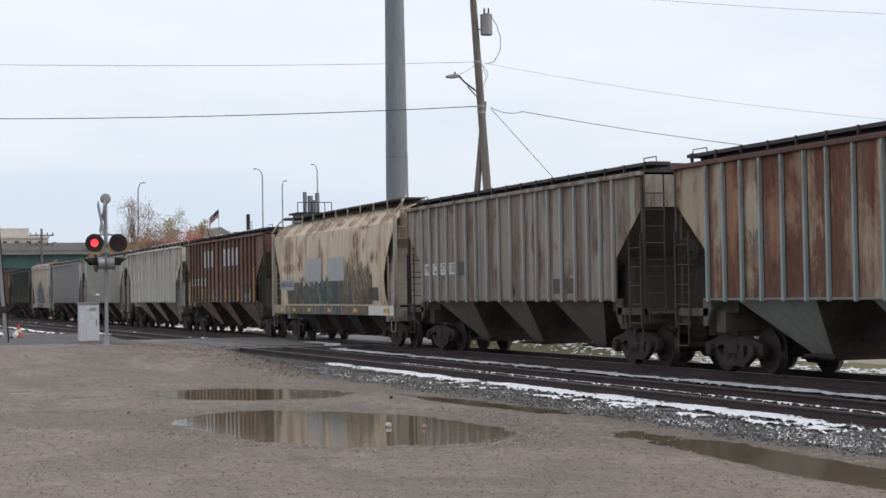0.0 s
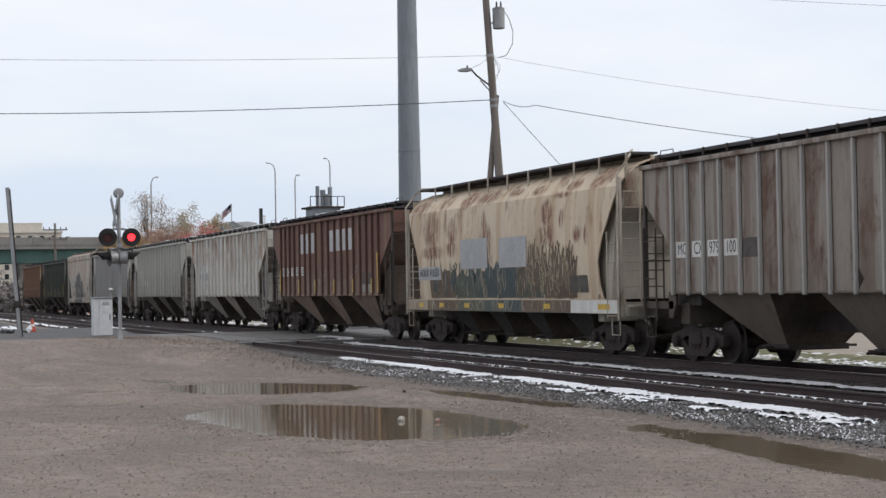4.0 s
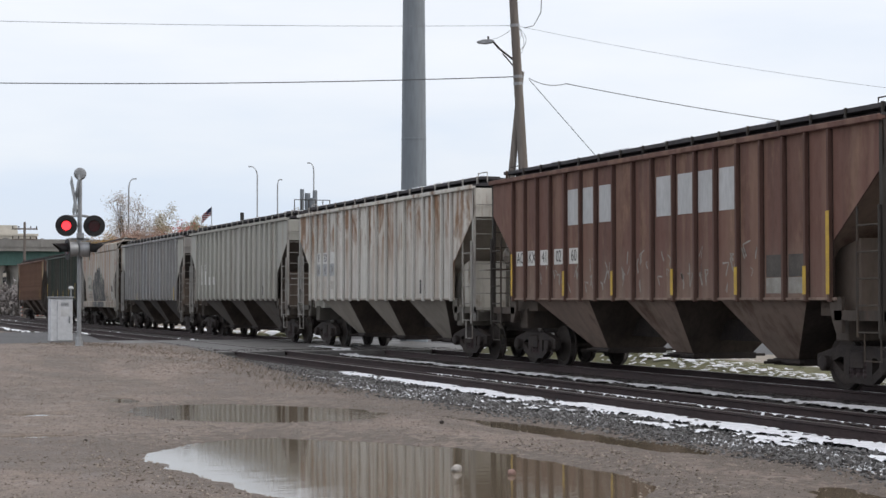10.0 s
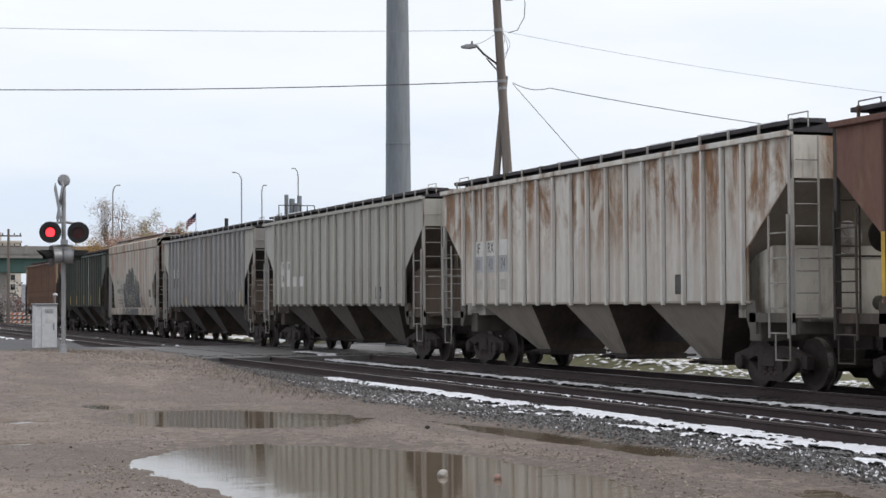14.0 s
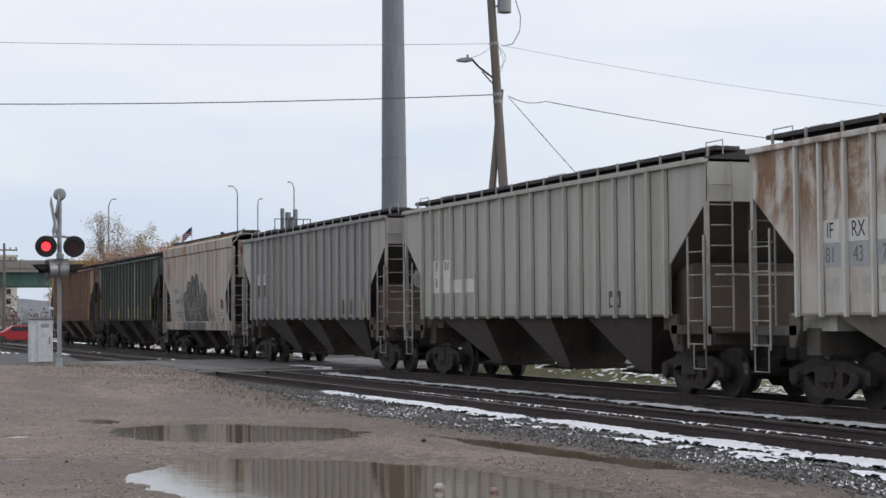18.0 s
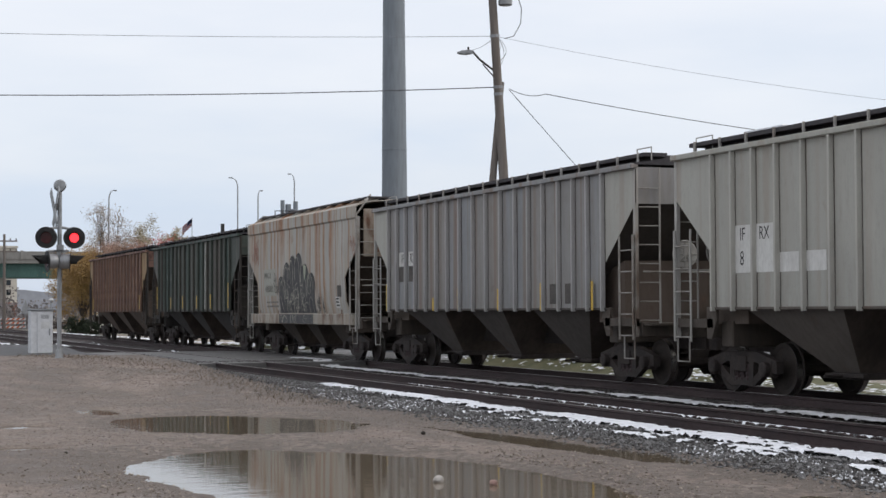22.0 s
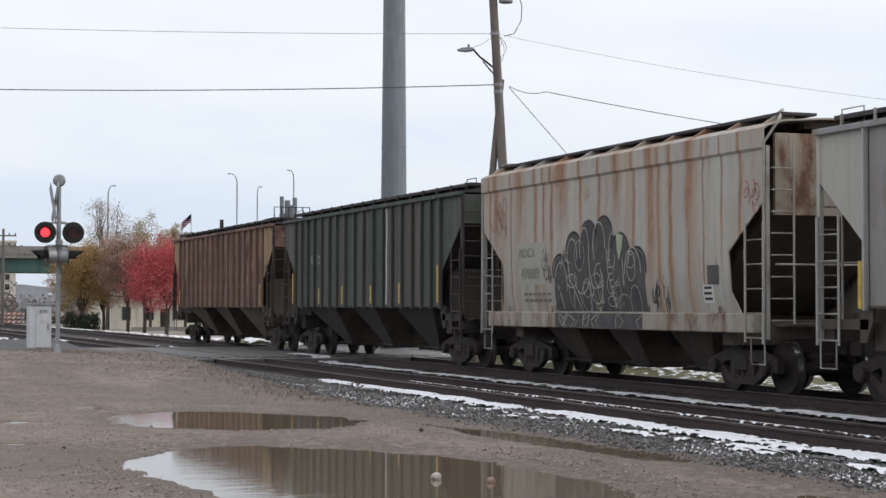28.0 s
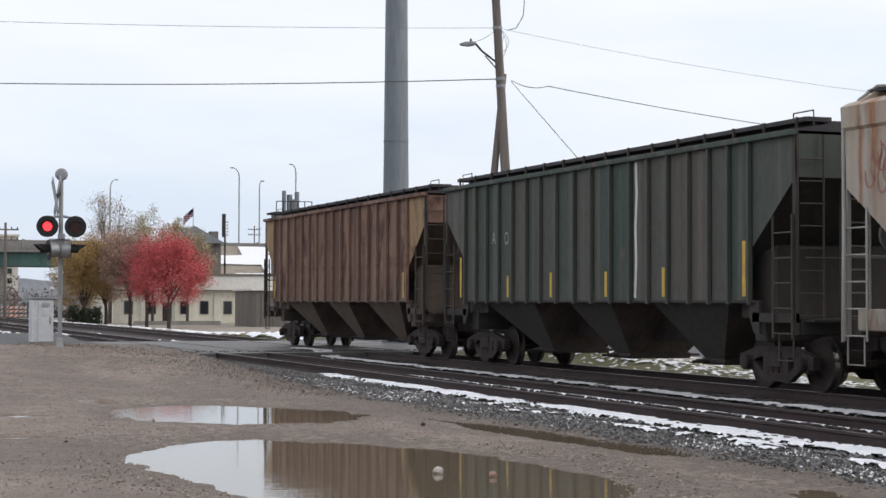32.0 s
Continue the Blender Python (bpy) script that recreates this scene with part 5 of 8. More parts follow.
def hood(bm, centre, r, length, face, n=16):
    """The half-round visor over a lens."""
    q = Vector(face).to_track_quat("Z", "Y").to_matrix()
    rows = []
    for j in range(2):
        rows.append([bm.verts.new(Vector(centre) + q @ Vector((math.cos(a) * r, math.sin(a) * r, length * j * (0.45 + 0.55 * max(0.0, math.sin(a)))))) for a in (-0.35 + (math.pi + 0.7) * k / n for k in range(n + 1))])
    for k in range(n):
        bm.faces.new((rows[0][k], rows[0][k + 1], rows[1][k + 1], rows[1][k]))
    bmesh.ops.solidify(bm, geom=bm.faces[:], thickness=0.006)
    return bm


def crossing_signal():
    s = thing("crossing_signal", "railway crossing signal mast with red flashing lamps and a bell", "crossing signal")
    x, y, z0, z1 = 6.60, 46.62, 0.42, 5.05
    smooth(part("mast", tubed(((x, y, z0), (x, y, z1)), 0.058, 14), M_GALV, s))
    bm = bmesh.new()
    lathe(bm, [(0.2, 0.0), (0.2, 0.05), (0.11, 0.1), (0.08, 0.3), (0.06, 0.32)], (x, y, z0 - 0.03), "z", 14)
    part("mast_base", bm, M_GALV, s)
    bm = boxed(x - 0.32, x + 0.32, y - 0.32, y + 0.32, 0.15, z0)
    part("footing", bevelled(bm, 0.02), M_CROSSING, s)
    bm = bmesh.new()
    lathe(bm, [(0.04, -0.1), (0.13, -0.09), (0.165, -0.03), (0.165, 0.01), (0.15, 0.05), (0.06, 0.07)], (x + 0.0, y - 0.02, z1 - 0.02), "y", 20)
    smooth(part("bell", bm, M_GALV, s))
    # crossbuck, seen on edge: two white blades that face along the road
    for k in (-1, 1):
        bm = boxed(-0.012, 0.012, -0.62, 0.62, -0.11, 0.11)
        bmesh.ops.transform(bm, matrix=pose(x - 0.13 - 0.03 * k, y - 0.05, 4.45, 48 * k, 0, 3), verts=bm.verts)
        part("crossbuck_blade", bm, M_GALV, s)
    part("lamp_arm", tubed(((x - 0.40, y - 0.03, 3.86), (x - 0.1, y, 3.92), (x + 0.1, y, 3.92), (x + 0.40, y - 0.03, 3.86)), 0.035, 8), M_GALV, s)
    face = Vector((-6.6, -46.6, -1.6)).normalized()
    for k in (-1, 1):
        c = Vector((x + 0.365 * k, y - 0.10 - 0.02, 3.65))
        bm = bmesh.new()
        disc(bm, c, 0.285, 0.012, face, 28)
        lamp = part("lamp_backplate", bm, M_BLACK, s)
        bm = bmesh.new()
        lathe(bm, [(0.16, 0.0), (0.15, 0.1), (0.09, 0.18)], (0, 0, 0), "z", 16)
        bmesh.ops.transform(bm, matrix=Matrix.Translation(c - face * 0.01) @ (-face).to_track_quat("Z", "Y").to_matrix().to_4x4(), verts=bm.verts)
        part("lamp_housing", bm, M_BLACK, lamp)
        bm = bmesh.new()
        disc(bm, c + face * 0.012, 0.12, 0.012, face, 24)
        part("red_lens", bm, M_SIGNAL_ON, lamp, "glowing red lens")
        bm = bmesh.new()
        hood(bm, c + face * 0.012, 0.165, 0.28, face)
        part("hood", bm, M_BLACK, lamp)
        # added disc, no part of the lamp: covers the lens while it is off
        bm = bmesh.new()
        disc(bm, (0, 0, 0), 0.15, 0.006, face, 24)
        cover = part("lamp_off_disc", bm, M_SIGNAL_OFF, lamp, "added dark red disc standing in for the unlit lens")
        cover.location = c + face * 0.024
        LAMP_COVERS.append((cover, k, c.copy(), face.copy()))
    # second pair, turned to the road: seen from the side
    part("lamp_arm", tubed(((x - 0.3, y - 0.1, 3.3), (x, y, 3.3), (x + 0.24, y - 0.1, 3.3)), 0.03, 8), M_GALV, s)
    for k, d in ((-1, Vector((-0.99, -0.13, -0.04))), (1, Vector((0.99, -0.16, -0.04)))):
        c = Vector((x + (-0.34 if k < 0 else 0.25), y - 0.16, 3.02))
        bm = bmesh.new()
        disc(bm, c, 0.285, 0.012, d, 28)
        lamp = part("lamp_backplate", bm, M_BLACK, s)
        bm = bmesh.new()
        lathe(bm, [(0.2, 0.0), (0.195, 0.2), (0.17, 0.25), (0.08, 0.27)], (0, 0, 0), "z", 18)
        bmesh.ops.transform(bm, matrix=Matrix.Translation(c - d * 0.01) @ (-d).to_track_quat("Z", "Y").to_matrix().to_4x4(), verts=bm.verts)
        smooth(part("lamp_housing", bm, M_GALV, lamp, "grey lamp housing"))
        bm = bmesh.new()
        disc(bm, c + d * 0.012, 0.14, 0.01, d, 20)
        part("red_lens", bm, M_SIGNAL_OFF, lamp)
        bm = bmesh.new()
        hood(bm, c + d * 0.012, 0.17, 0.38, d)
        part("hood", bm, M_BLACK, lamp)
    part("junction_box", bevelled(boxed(x - 0.09, x + 0.09, y - 0.17, y - 0.05, 3.32, 3.46), 0.01), M_GALV, s)
    for z in (2.2, 1.2):
        part("clamp", tubed(((x, y, z - 0.03), (x, y, z + 0.03)), 0.068, 12), M_GALV, s)
    return s


crossing_signal()


def relay_cabinet():
    s = thing("relay_cabinet", "light grey metal relay cabinet beside the crossing signal", "cabinet")
    x0, x1, y0, y1, z0, z1 = 6.62, 7.27, 52.7, 53.3, 0.42, 1.74
    m_cab = grained("pale_grey_cabinet_paint", (0.64, 0.65, 0.67), (0.55, 0.56, 0.575), 1.4, rough=0.5, metal=0.1, bump=0.05)
    part("body", bevelled(boxed(x0, x1, y0, y1, z0, z1), 0.012), m_cab, s)
    part("roof", bevelled(boxed(x0 - 0.03, x1 + 0.03, y0 - 0.05, y1 + 0.03, z1, z1 + 0.05), 0.012), M_GALV, s)
    door = part("door", bevelled(boxed(x0 + 0.2, x1 - 0.02, y0 - 0.022, y0 - 0.002, z0 + 0.06, z1 - 0.05), 0.006), m_cab, s)
    part("handle", bevelled(boxed(x1 - 0.12, x1 - 0.08, y0 - 0.05, y0 - 0.022, 1.0, 1.2), 0.006), M_GALV, door)
    part("notice", boxed(x0 + 0.3, x0 + 0.55, y0 - 0.026, y0 - 0.022, 1.2, 1.4), M_WHITE, door, "small faded notice")
    for k in range(5):
        part("vent_slat", boxed(x0 + 0.3, x1 - 0.12, y0 - 0.03, y0 - 0.022, 1.5 + 0.025 * k, 1.512 + 0.025 * k), M_GALV, door)
    part("plinth", bevelled(boxed(x0 - 0.06, x1 + 0.06, y0 - 0.06, y1 + 0.06, 0.1, z0), 0.015), M_CROSSING, s)
    smooth(part("vent_pipe", tubed(((x1 - 0.04, y0 + 0.1, z1), (x1 - 0.04, y0 + 0.1, z1 + 0.27)), 0.022, 8), M_GALV, s))
    bm = bmesh.new()
    lathe(bm, [(0.03, 0.0), (0.075, 0.02), (0.08, 0.05), (0.04, 0.1)], (x1 - 0.04, y0 + 0.1, z1 + 0.26), "z", 12)
    smooth(part("lamp_cap", bm, M_WHITE, s))


relay_cabinet()


def monopole():
    s = thing("monopole", "tall tapered grey steel transmission pole", "steel pole")
    bm = bmesh.new()
    lathe(bm, [(0.524, -0.3), (0.471, 5.96), (0.409, 12.87), (0.342, 20.2), (0.274, 27.8)], (20.86, 60.95, 0), "z", 16)
    smooth(part("shaft", bm, M_POLE_STEEL, s), 0.7)
    for z in (7.63, 17.5):
        bm = bmesh.new()
        r = 0.524 - 0.0092 * z
        lathe(bm, [(r, -0.04), (r + 0.012, -0.03), (r + 0.012, 0.03), (r, 0.04)], (20.86, 60.95, z), "z", 16)
        part("joint_band", bm, M_POLE_STEEL, s)
    bm = bmesh.new()
    lathe(bm, [(0.72, -0.3), (0.72, -0.2), (0.53, -0.15)], (20.86, 60.95, 0), "z", 16)
    part("base_flange", bm, M_POLE_STEEL, s)


monopole()


def sag(a, b, drop, n=24):
    a, b = Vector(a), Vector(b)
    return [a.lerp(b, i / n) - Vector((0, 0, drop * 4 * (i / n) * (1 - i / n))) for i in range(n + 1)]


M_CABLE = grained("dark_cable", (0.05, 0.05, 0.055), (0.08, 0.08, 0.085), 5.0, rough=0.7, bump=0.0)
M_CABLE_PALE = grained("weathered_bare_wire", (0.28, 0.29, 0.31), (0.2, 0.21, 0.22), 5.0, rough=0.6, metal=0.3, bump=0.0)


# the wooden pole and its lines: 13 m tall, close behind the tracks
NEARER = Matrix.Translation((0, 0, 0.204)) @ Matrix.Scale(0.88, 4)


def utility_pole():
    s = thing("utility_pole", "leaning weathered wooden utility pole with transformer and street lamp", "utility pole")
    at = lambda z: Vector((22.92 - 0.062 * z, 54.42, z))
    smooth(part("shaft", tubed([at(z) for z in (-0.3, 4, 8, 12, 14.9)], 0.185, 12, 0.125), M_WOOD_POLE, s))
    smooth(part("push_brace", tubed(((21.62, 54.72, -0.2), (22.58, 54.68, 9.45)), 0.17, 10, 0.10), M_WOOD_POLE, s))
    bm = bmesh.new()
    box(bm, -1.25, 1.25, -0.055, 0.055, -0.06, 0.06)
    bmesh.ops.transform(bm, matrix=pose(22.02, 54.27, 14.45, 0, -6, -62), verts=bm.verts)
    arm = part("crossarm", bevelled(bm, 0.01), M_WOOD_POLE, s)
    for u in (-1.1, -0.65, 0.65, 1.1):
        p = Vector((22.02, 54.27, 14.45)) + Vector((0.47 * u, -0.88 * u, 0.1 * u))
        bm = bmesh.new()
        lathe(bm, [(0.02, 0.05), (0.05, 0.1), (0.06, 0.14), (0.045, 0.18), (0.055, 0.2), (0.02, 0.25)], p, "z", 10)
        part("insulator", bm, M_DARK_STEEL, arm)
    for u in (-0.8, 0.8):
        p = Vector((22.02, 54.27, 14.42)) + Vector((0.47 * u, -0.88 * u, 0.1 * u))
        part("arm_brace", tubed((p, at(13.5) + Vector((0, -0.12, 0))), 0.022, 6), M_GALV, s)
    bm = bmesh.new()
    tube(bm, (at(13.95), at(13.95) + Vector((0.78, -0.15, 0.0))), 0.025, 6)
    tube(bm, (at(13.95) + Vector((0.62, -0.12, -0.18)), at(13.95) + Vector((0.7, -0.12, 0.2)), at(13.95) + Vector((0.8, -0.12, 0.16)), at(13.95) + Vector((0.74, -0.12, -0.2))), 0.025, 6)
    part("cutout_switch", bm, M_DARK_STEEL, s)
    c = Vector((22.55, 54.22, 12.42))
    bm = bmesh.new()
    lathe(bm, [(0.20, -0.42), (0.235, -0.40), (0.235, 0.34), (0.25, 0.35), (0.25, 0.38), (0.14, 0.43), (0.05, 0.44)], c, "z", 20)
    tr = smooth(part("transformer", bm, M_GALV, s, "grey transformer can"))
    for k in (-0.08, 0.1):
        bm = bmesh.new()
        lathe(bm, [(0.03, 0.4), (0.045, 0.45), (0.03, 0.5), (0.04, 0.55), (0.015, 0.66)], c + Vector((k, 0, 0)), "z", 8)
        part("bushing", bm, M_DARK_STEEL, tr)
    part("mount", tubed((c - Vector((0.2, 0, 0.2)), at(12.25)), 0.035, 6), M_GALV, tr)
    bm = bmesh.new()
    tube(bm, (c + Vector((0.22, 0, 0.3)), c + Vector((0.42, -0.02, 0.0)), c + Vector((0.58, -0.03, -0.5)), c + Vector((0.55, -0.03, -1.0)), c + Vector((0.3, 0, -1.45)), c + Vector((-0.05, 0, -1.55))), 0.014, 6)
    part("drop_wire", bm, M_CABLE, s)
    for dx, dz in ((0.1, -0.4), (0.28, -0.75), (0.2, -0.95)):
        bm = bmesh.new()
        p = at(10.9)
        tube(bm, [p + Vector((0.1 + dx * math.sin(math.pi * k / 10), -0.08, dz * 1.1 * k / 10)) for k in range(11)], 0.009, 5)
        part("drop_wire", bm, M_CABLE_PALE, s)
    # street lamp on its arm
    bm = bmesh.new()
    tube(bm, (at(9.72), Vector((21.75, 54.6, 10.18)), Vector((21.55, 54.68, 10.43))), 0.035, 8)
    tube(bm, (at(9.45), Vector((21.85, 54.56, 10.02))), 0.022, 6)
    part("lamp_arm", bm, M_DARK_STEEL, s)
    bm = bmesh.new()
    outline = ((-0.36, -0.02), (-0.3, -0.07), (-0.05, -0.1), (0.18, -0.06), (0.24, 0.02), (0.1, 0.06), (-0.15, 0.05))
    prism_y(bm, outline, -0.11, 0.11)
    bmesh.ops.transform(bm, matrix=pose(21.36, 54.75, 10.44, 0, 0, -22), verts=bm.verts)
    head = part("street_lamp_head", bevelled(bm, 0.02), M_GALV, s)
    part("photocell", tubed(((21.4, 54.74, 10.48), (21.4, 54.74, 10.6)), 0.035, 8), M_DARK_STEEL, head)
    part("arm_wire", tubed(sag((21.5, 54.7, 10.5), at(10.95), 0.08, 8), 0.008, 5), M_CABLE_PALE, s)
    for z in (10.97, 9.24, 9.0):
        part("clamp", tubed((at(z - 0.05), at(z + 0.05)), 0.165, 10), M_GALV, s)
    s.matrix_basis = NEARER
    return lambda z: NEARER @ at(z)


pole_at = utility_pole()


def cable(label, pts, r, material):
    ob = link_mesh("overhead_cable", tubed(pts, r, 6), material)
    tagged(ob, label, "cable", "overhead cables")


# the lines that meet at the pole
cable("thick dark telephone cable strung to the wooden pole", sag(NEARER @ Vector((-26.0, 72.5, 10.95)), pole_at(9.24), 0.75), 0.014, M_CABLE)
cable("thin pale electric wire strung to the wooden pole", sag(NEARER @ Vector((-26.0, 72.5, 13.2)), pole_at(10.97), 0.55), 0.007, M_CABLE_PALE)
cable("thin pale electric wire leaving the wooden pole", sag(pole_at(10.97), NEARER @ Vector((53.5, 43.0, 7.6)), 0.8), 0.005, M_CABLE_PALE)
cable("drooping grey cable leaving the wooden pole", sag(NEARER @ Vector((22.7, 54.29, 9.19)), NEARER @ Vector((23.87, 53.86, 9.0)), 0.12, 12), 0.012, M_CABLE_PALE)
cable("grey telephone cable leaving the wooden pole", sag(NEARER @ Vector((23.87, 53.86, 9.0)), NEARER @ Vector((46.0, 45.8, 6.3)), 0.45), 0.011, M_CABLE)
cable("steel guy wire of the wooden pole", sag(NEARER @ Vector((22.7, 54.29, 9.15)), NEARER @ Vector((30.4, 51.7, 0.0)), 0.05, 8), 0.010, M_CABLE)
for zz, yy in ((14.9, 53.2), (14.55, 54.1), (14.2, 55.2)):
    cable("thin high wire passing over the crossarm", sag(NEARER @ Vector((-30.0, yy + 21, zz + 3.0)), NEARER @ Vector((22.0, yy, zz)), 0.88), 0.006, M_CABLE_PALE)
    cable("thin high wire passing over the crossarm", sag(NEARER @ Vector((22.0, yy, zz)), NEARER @ Vector((62.0, yy - 16, zz - 2.2)), 0.7), 0.006, M_CABLE_PALE)


def leaning_post():
    s = thing("leaning_post", "leaning dark metal post with a small box beyond the crossing", "post")
    part("shaft", bevelled(boxed(-0.06, 0.06, -0.06, 0.06, 0, 5.35), 0.01), M_GALV, s)
    part("edge_strip", boxed(0.062, 0.1, -0.07, 0.05, 0.1, 5.3), M_DARK_STEEL, s, "dark edge strip")
    part("box", bevelled(boxed(-0.12, 0.12, -0.1, 0.1, 1.15, 1.38), 0.02), M_DARK_STEEL, s)
    s.matrix_basis = pose(4.30, 54.3, 0.33, 0, -4.2, 0)


leaning_post()


def traffic_cone():
    s = thing("traffic_cone", "small orange traffic cone at the roadside", "traffic cone")
    m = grained("orange_plastic", (0.48, 0.075, 0.03), (0.40, 0.06, 0.03), 4.0, rough=0.5, bump=0.0)
    part("base", bevelled(boxed(-0.18, 0.18, -0.18, 0.18, 0, 0.03), 0.008), m, s)
    bm = bmesh.new()
    lathe(bm, [(0.14, 0.03), (0.035, 0.5), (0.02, 0.5)], (0, 0, 0), "z", 16)
    c = part("cone_body", bm, m, s)
    bm = bmesh.new()
    lathe(bm, [(0.112, 0.2), (0.088, 0.3), (0.08, 0.3)], (0, 0, 0), "z", 16)
    part("collar", bm, M_WHITE, c, "white reflective collar")
    s.location = (5.45, 61.5, float(ground_z(5.45, 61.5)))


traffic_cone()


def rubble_place(rng, n):
    return np.stack([4.0 + rng.normal(0, 0.55, n), 60.2 + rng.normal(0, 0.7, n)], -1)


stones("rubble_heap", 46, rubble_place, 0.06, 0.24, "broken concrete rubble heaped at the roadside", 33, M_STONE, 0.05)
stones("rubble_snow", 22, rubble_place, 0.08, 0.2, "lumps of snow on the rubble at the roadside", 35, M_SNOW, 0.12)


def puddle_litter():
    """A pale clod and a pinkish one standing out of the big puddle, dark clods on the mud."""
    for x, y, r, col, lab in ((6.22, 16.82, 0.058, (0.5, 0.47, 0.44), "pale lump of ice standing in the puddle"), (6.62, 16.3, 0.045, (0.34, 0.22, 0.19), "pinkish lump standing in the puddle"), (8.05, 22.35, 0.032, (0.05, 0.04, 0.035), "dark clod of earth on the gravel"), (3.1, 21.3, 0.024, (0.06, 0.05, 0.04), "dark clod of earth on the gravel"), (4.9, 25.1, 0.022, (0.06, 0.05, 0.04), "dark clod of earth on the gravel")):
        bm = bmesh.new()
        bmesh.ops.create_icosphere(bm, subdivisions=2, radius=r)
        for v in bm.verts:
            v.co *= 1 + 0.28 * noise.noise(v.co * 22 + Vector((x, y, 0)))
            v.co.z *= 0.85
        ob = link_mesh("clod", bm, grained("clod_stuff", col, tuple(c * 0.7 for c in col), 14.0, rough=0.9))
        ob.location = (x, y, float(ground_z(x, y)) + r * 0.55) if y > 17 else (x, y, float(ground_z(5.6, 17.4)) + 0.16 * 0.62 + r * 0.35)
        tagged(ob, lab, "clod")


puddle_litter()


def crossing_panels():
    """The concrete panels of the road between and beside the rails."""
    road = thing("road_crossing", "worn wet concrete crossing panels let in between the rails", "road", kind="structure")
    for x0, x1 in ((8.2, RAIL_NEAR - 0.12), (RAIL_NEAR + 0.16, RAIL_NEAR + GAUGE - 0.04), (RAIL_NEAR + GAUGE + 0.16, RAIL_FAR - 0.12), (RAIL_FAR + 0.16, RAIL_FAR + GAUGE - 0.04), (RAIL_FAR + GAUGE + 0.16, 20.6)):
        for k in range(6):
            bm = bevelled(boxed(x0, x1, 50.0 + k * 2.55, 52.53 + k * 2.55, 0.02, RAIL_Z - 0.004 + random.uniform(-0.008, 0.0)), 0.012)
            part("panel", bm, M_CROSSING, road)


crossing_panels()

# ---- beyond the crossing ----
def leaf_cloud(name, clusters, per, size, spread, material, parent, seed):
    rng = np.random.default_rng(seed)
    c = np.repeat(np.array(clusters), per, axis=0)
    n = len(c)
    p = c + rng.normal(0, spread, (n, 3))
    a = rng.normal(0, 1, (n, 3))
    a /= np.linalg.norm(a, axis=1)[:, None]
    b_ = np.cross(a, rng.normal(0, 1, (n, 3)))
    b_ /= np.linalg.norm(b_, axis=1)[:, None]
    s = rng.uniform(0.5, 1.0, (n, 1)) * size
    V = np.stack([p - a * s, p - b_ * s * 0.6, p + a * s, p + b_ * s * 0.6], 1).reshape(-1, 3)
    F = np.arange(n * 4).reshape(n, 4)
    return arrays(name, V.tolist(), F.tolist(), material, parent)


def leaf_mat(name, a, b_):
    m, N, L, bs = mat(name, a, 0.8)
    g = N.new("ShaderNodeNewGeometry")
    f = noise_node(N, L, 0.5, 3)
    c = mixed(N, L, g.outputs["Random Per Island"], a, b_)
    c = mixed(N, L, ramped(N, L, f, 0.4, 0.7, 0.0, 0.4), c, tuple(v * 0.65 for v in a))
    L.new(c, bs.inputs["Base Color"])
    return m


M_BARK = grained("grey_brown_bark", (0.085, 0.068, 0.055), (0.05, 0.04, 0.033), 5.0, (1, 1, 0.3), rough=0.95, bump=0.6)


def tree(label, x, y, z, height, radius, leaf, seed, per=26, size=0.17, clusters=170, crown_low=0.28, trunk=0.16, twig_mat=None, flat=1.0):
    """Tapered trunk, forking limbs, and a crown of leaf sprays round the limb ends, uneven and with gaps."""
    t = thing("tree", label, "tree", "trees behind the crossing")
    rng = random.Random(seed)
    bm = bmesh.new()
    fork = height * crown_low
    tube(bm, ((0, 0, -0.3), (0.03, 0, fork * 0.5), (0.0, 0.05, fork)), trunk, 9, trunk * 0.75)
    smooth(part("trunk", bm, M_BARK, t))
    tips = []
    bm = bmesh.new()
    for k in range(11):
        a = k * 2.4 + rng.uniform(-0.4, 0.4)
        up = rng.uniform(0.45, 1.0)
        end = Vector((math.cos(a) * radius * rng.uniform(0.45, 0.85) * (1.15 - 0.55 * up), math.sin(a) * radius * rng.uniform(0.45, 0.85) * (1.15 - 0.55 * up), fork + (height - fork) * up * 0.92))
        start = Vector((0, 0, fork * rng.uniform(0.75, 1.25)))
        midp = start.lerp(end, 0.5) + Vector((rng.uniform(-0.2, 0.2), rng.uniform(-0.2, 0.2), 0.25))
        tube(bm, (start, midp, end), trunk * 0.42, 6, 0.018)
        tips.append(end)
        for j in range(7):
            q = midp.lerp(end, rng.uniform(0.1, 1.0)) + Vector((rng.uniform(-1, 1), rng.uniform(-1, 1), rng.uniform(-0.2, 0.9))) * radius * 0.33
            tube(bm, (midp.lerp(end, rng.uniform(0.0, 0.6)), q), trunk * 0.16, 5, 0.008)
            tips.append(q)
    part("branchwork", bm, M_BARK, t)
    cl = []
    while len(cl) < clusters:
        if rng.random() < 0.4:
            q = rng.choice(tips) + Vector((rng.gauss(0, 0.25), rng.gauss(0, 0.25), rng.gauss(0, 0.25))) * radius * 0.5
        else:
            u = Vector((rng.gauss(0, 1), rng.gauss(0, 1), rng.gauss(0, 1))).normalized() * (rng.random() ** 0.28)
            q = Vector((u.x * radius, u.y * radius, fork + (height - fork) * (0.5 + 0.5 * u.z * flat)))
            if noise.noise(q * 0.75 + Vector((seed, 0, 0))) < 0.0:
                continue
        cl.append(tuple(q))
    leaf_cloud("crown", cl, per, size, radius * 0.105, leaf, t, seed)
    t.location = (x, y, z)
    return t


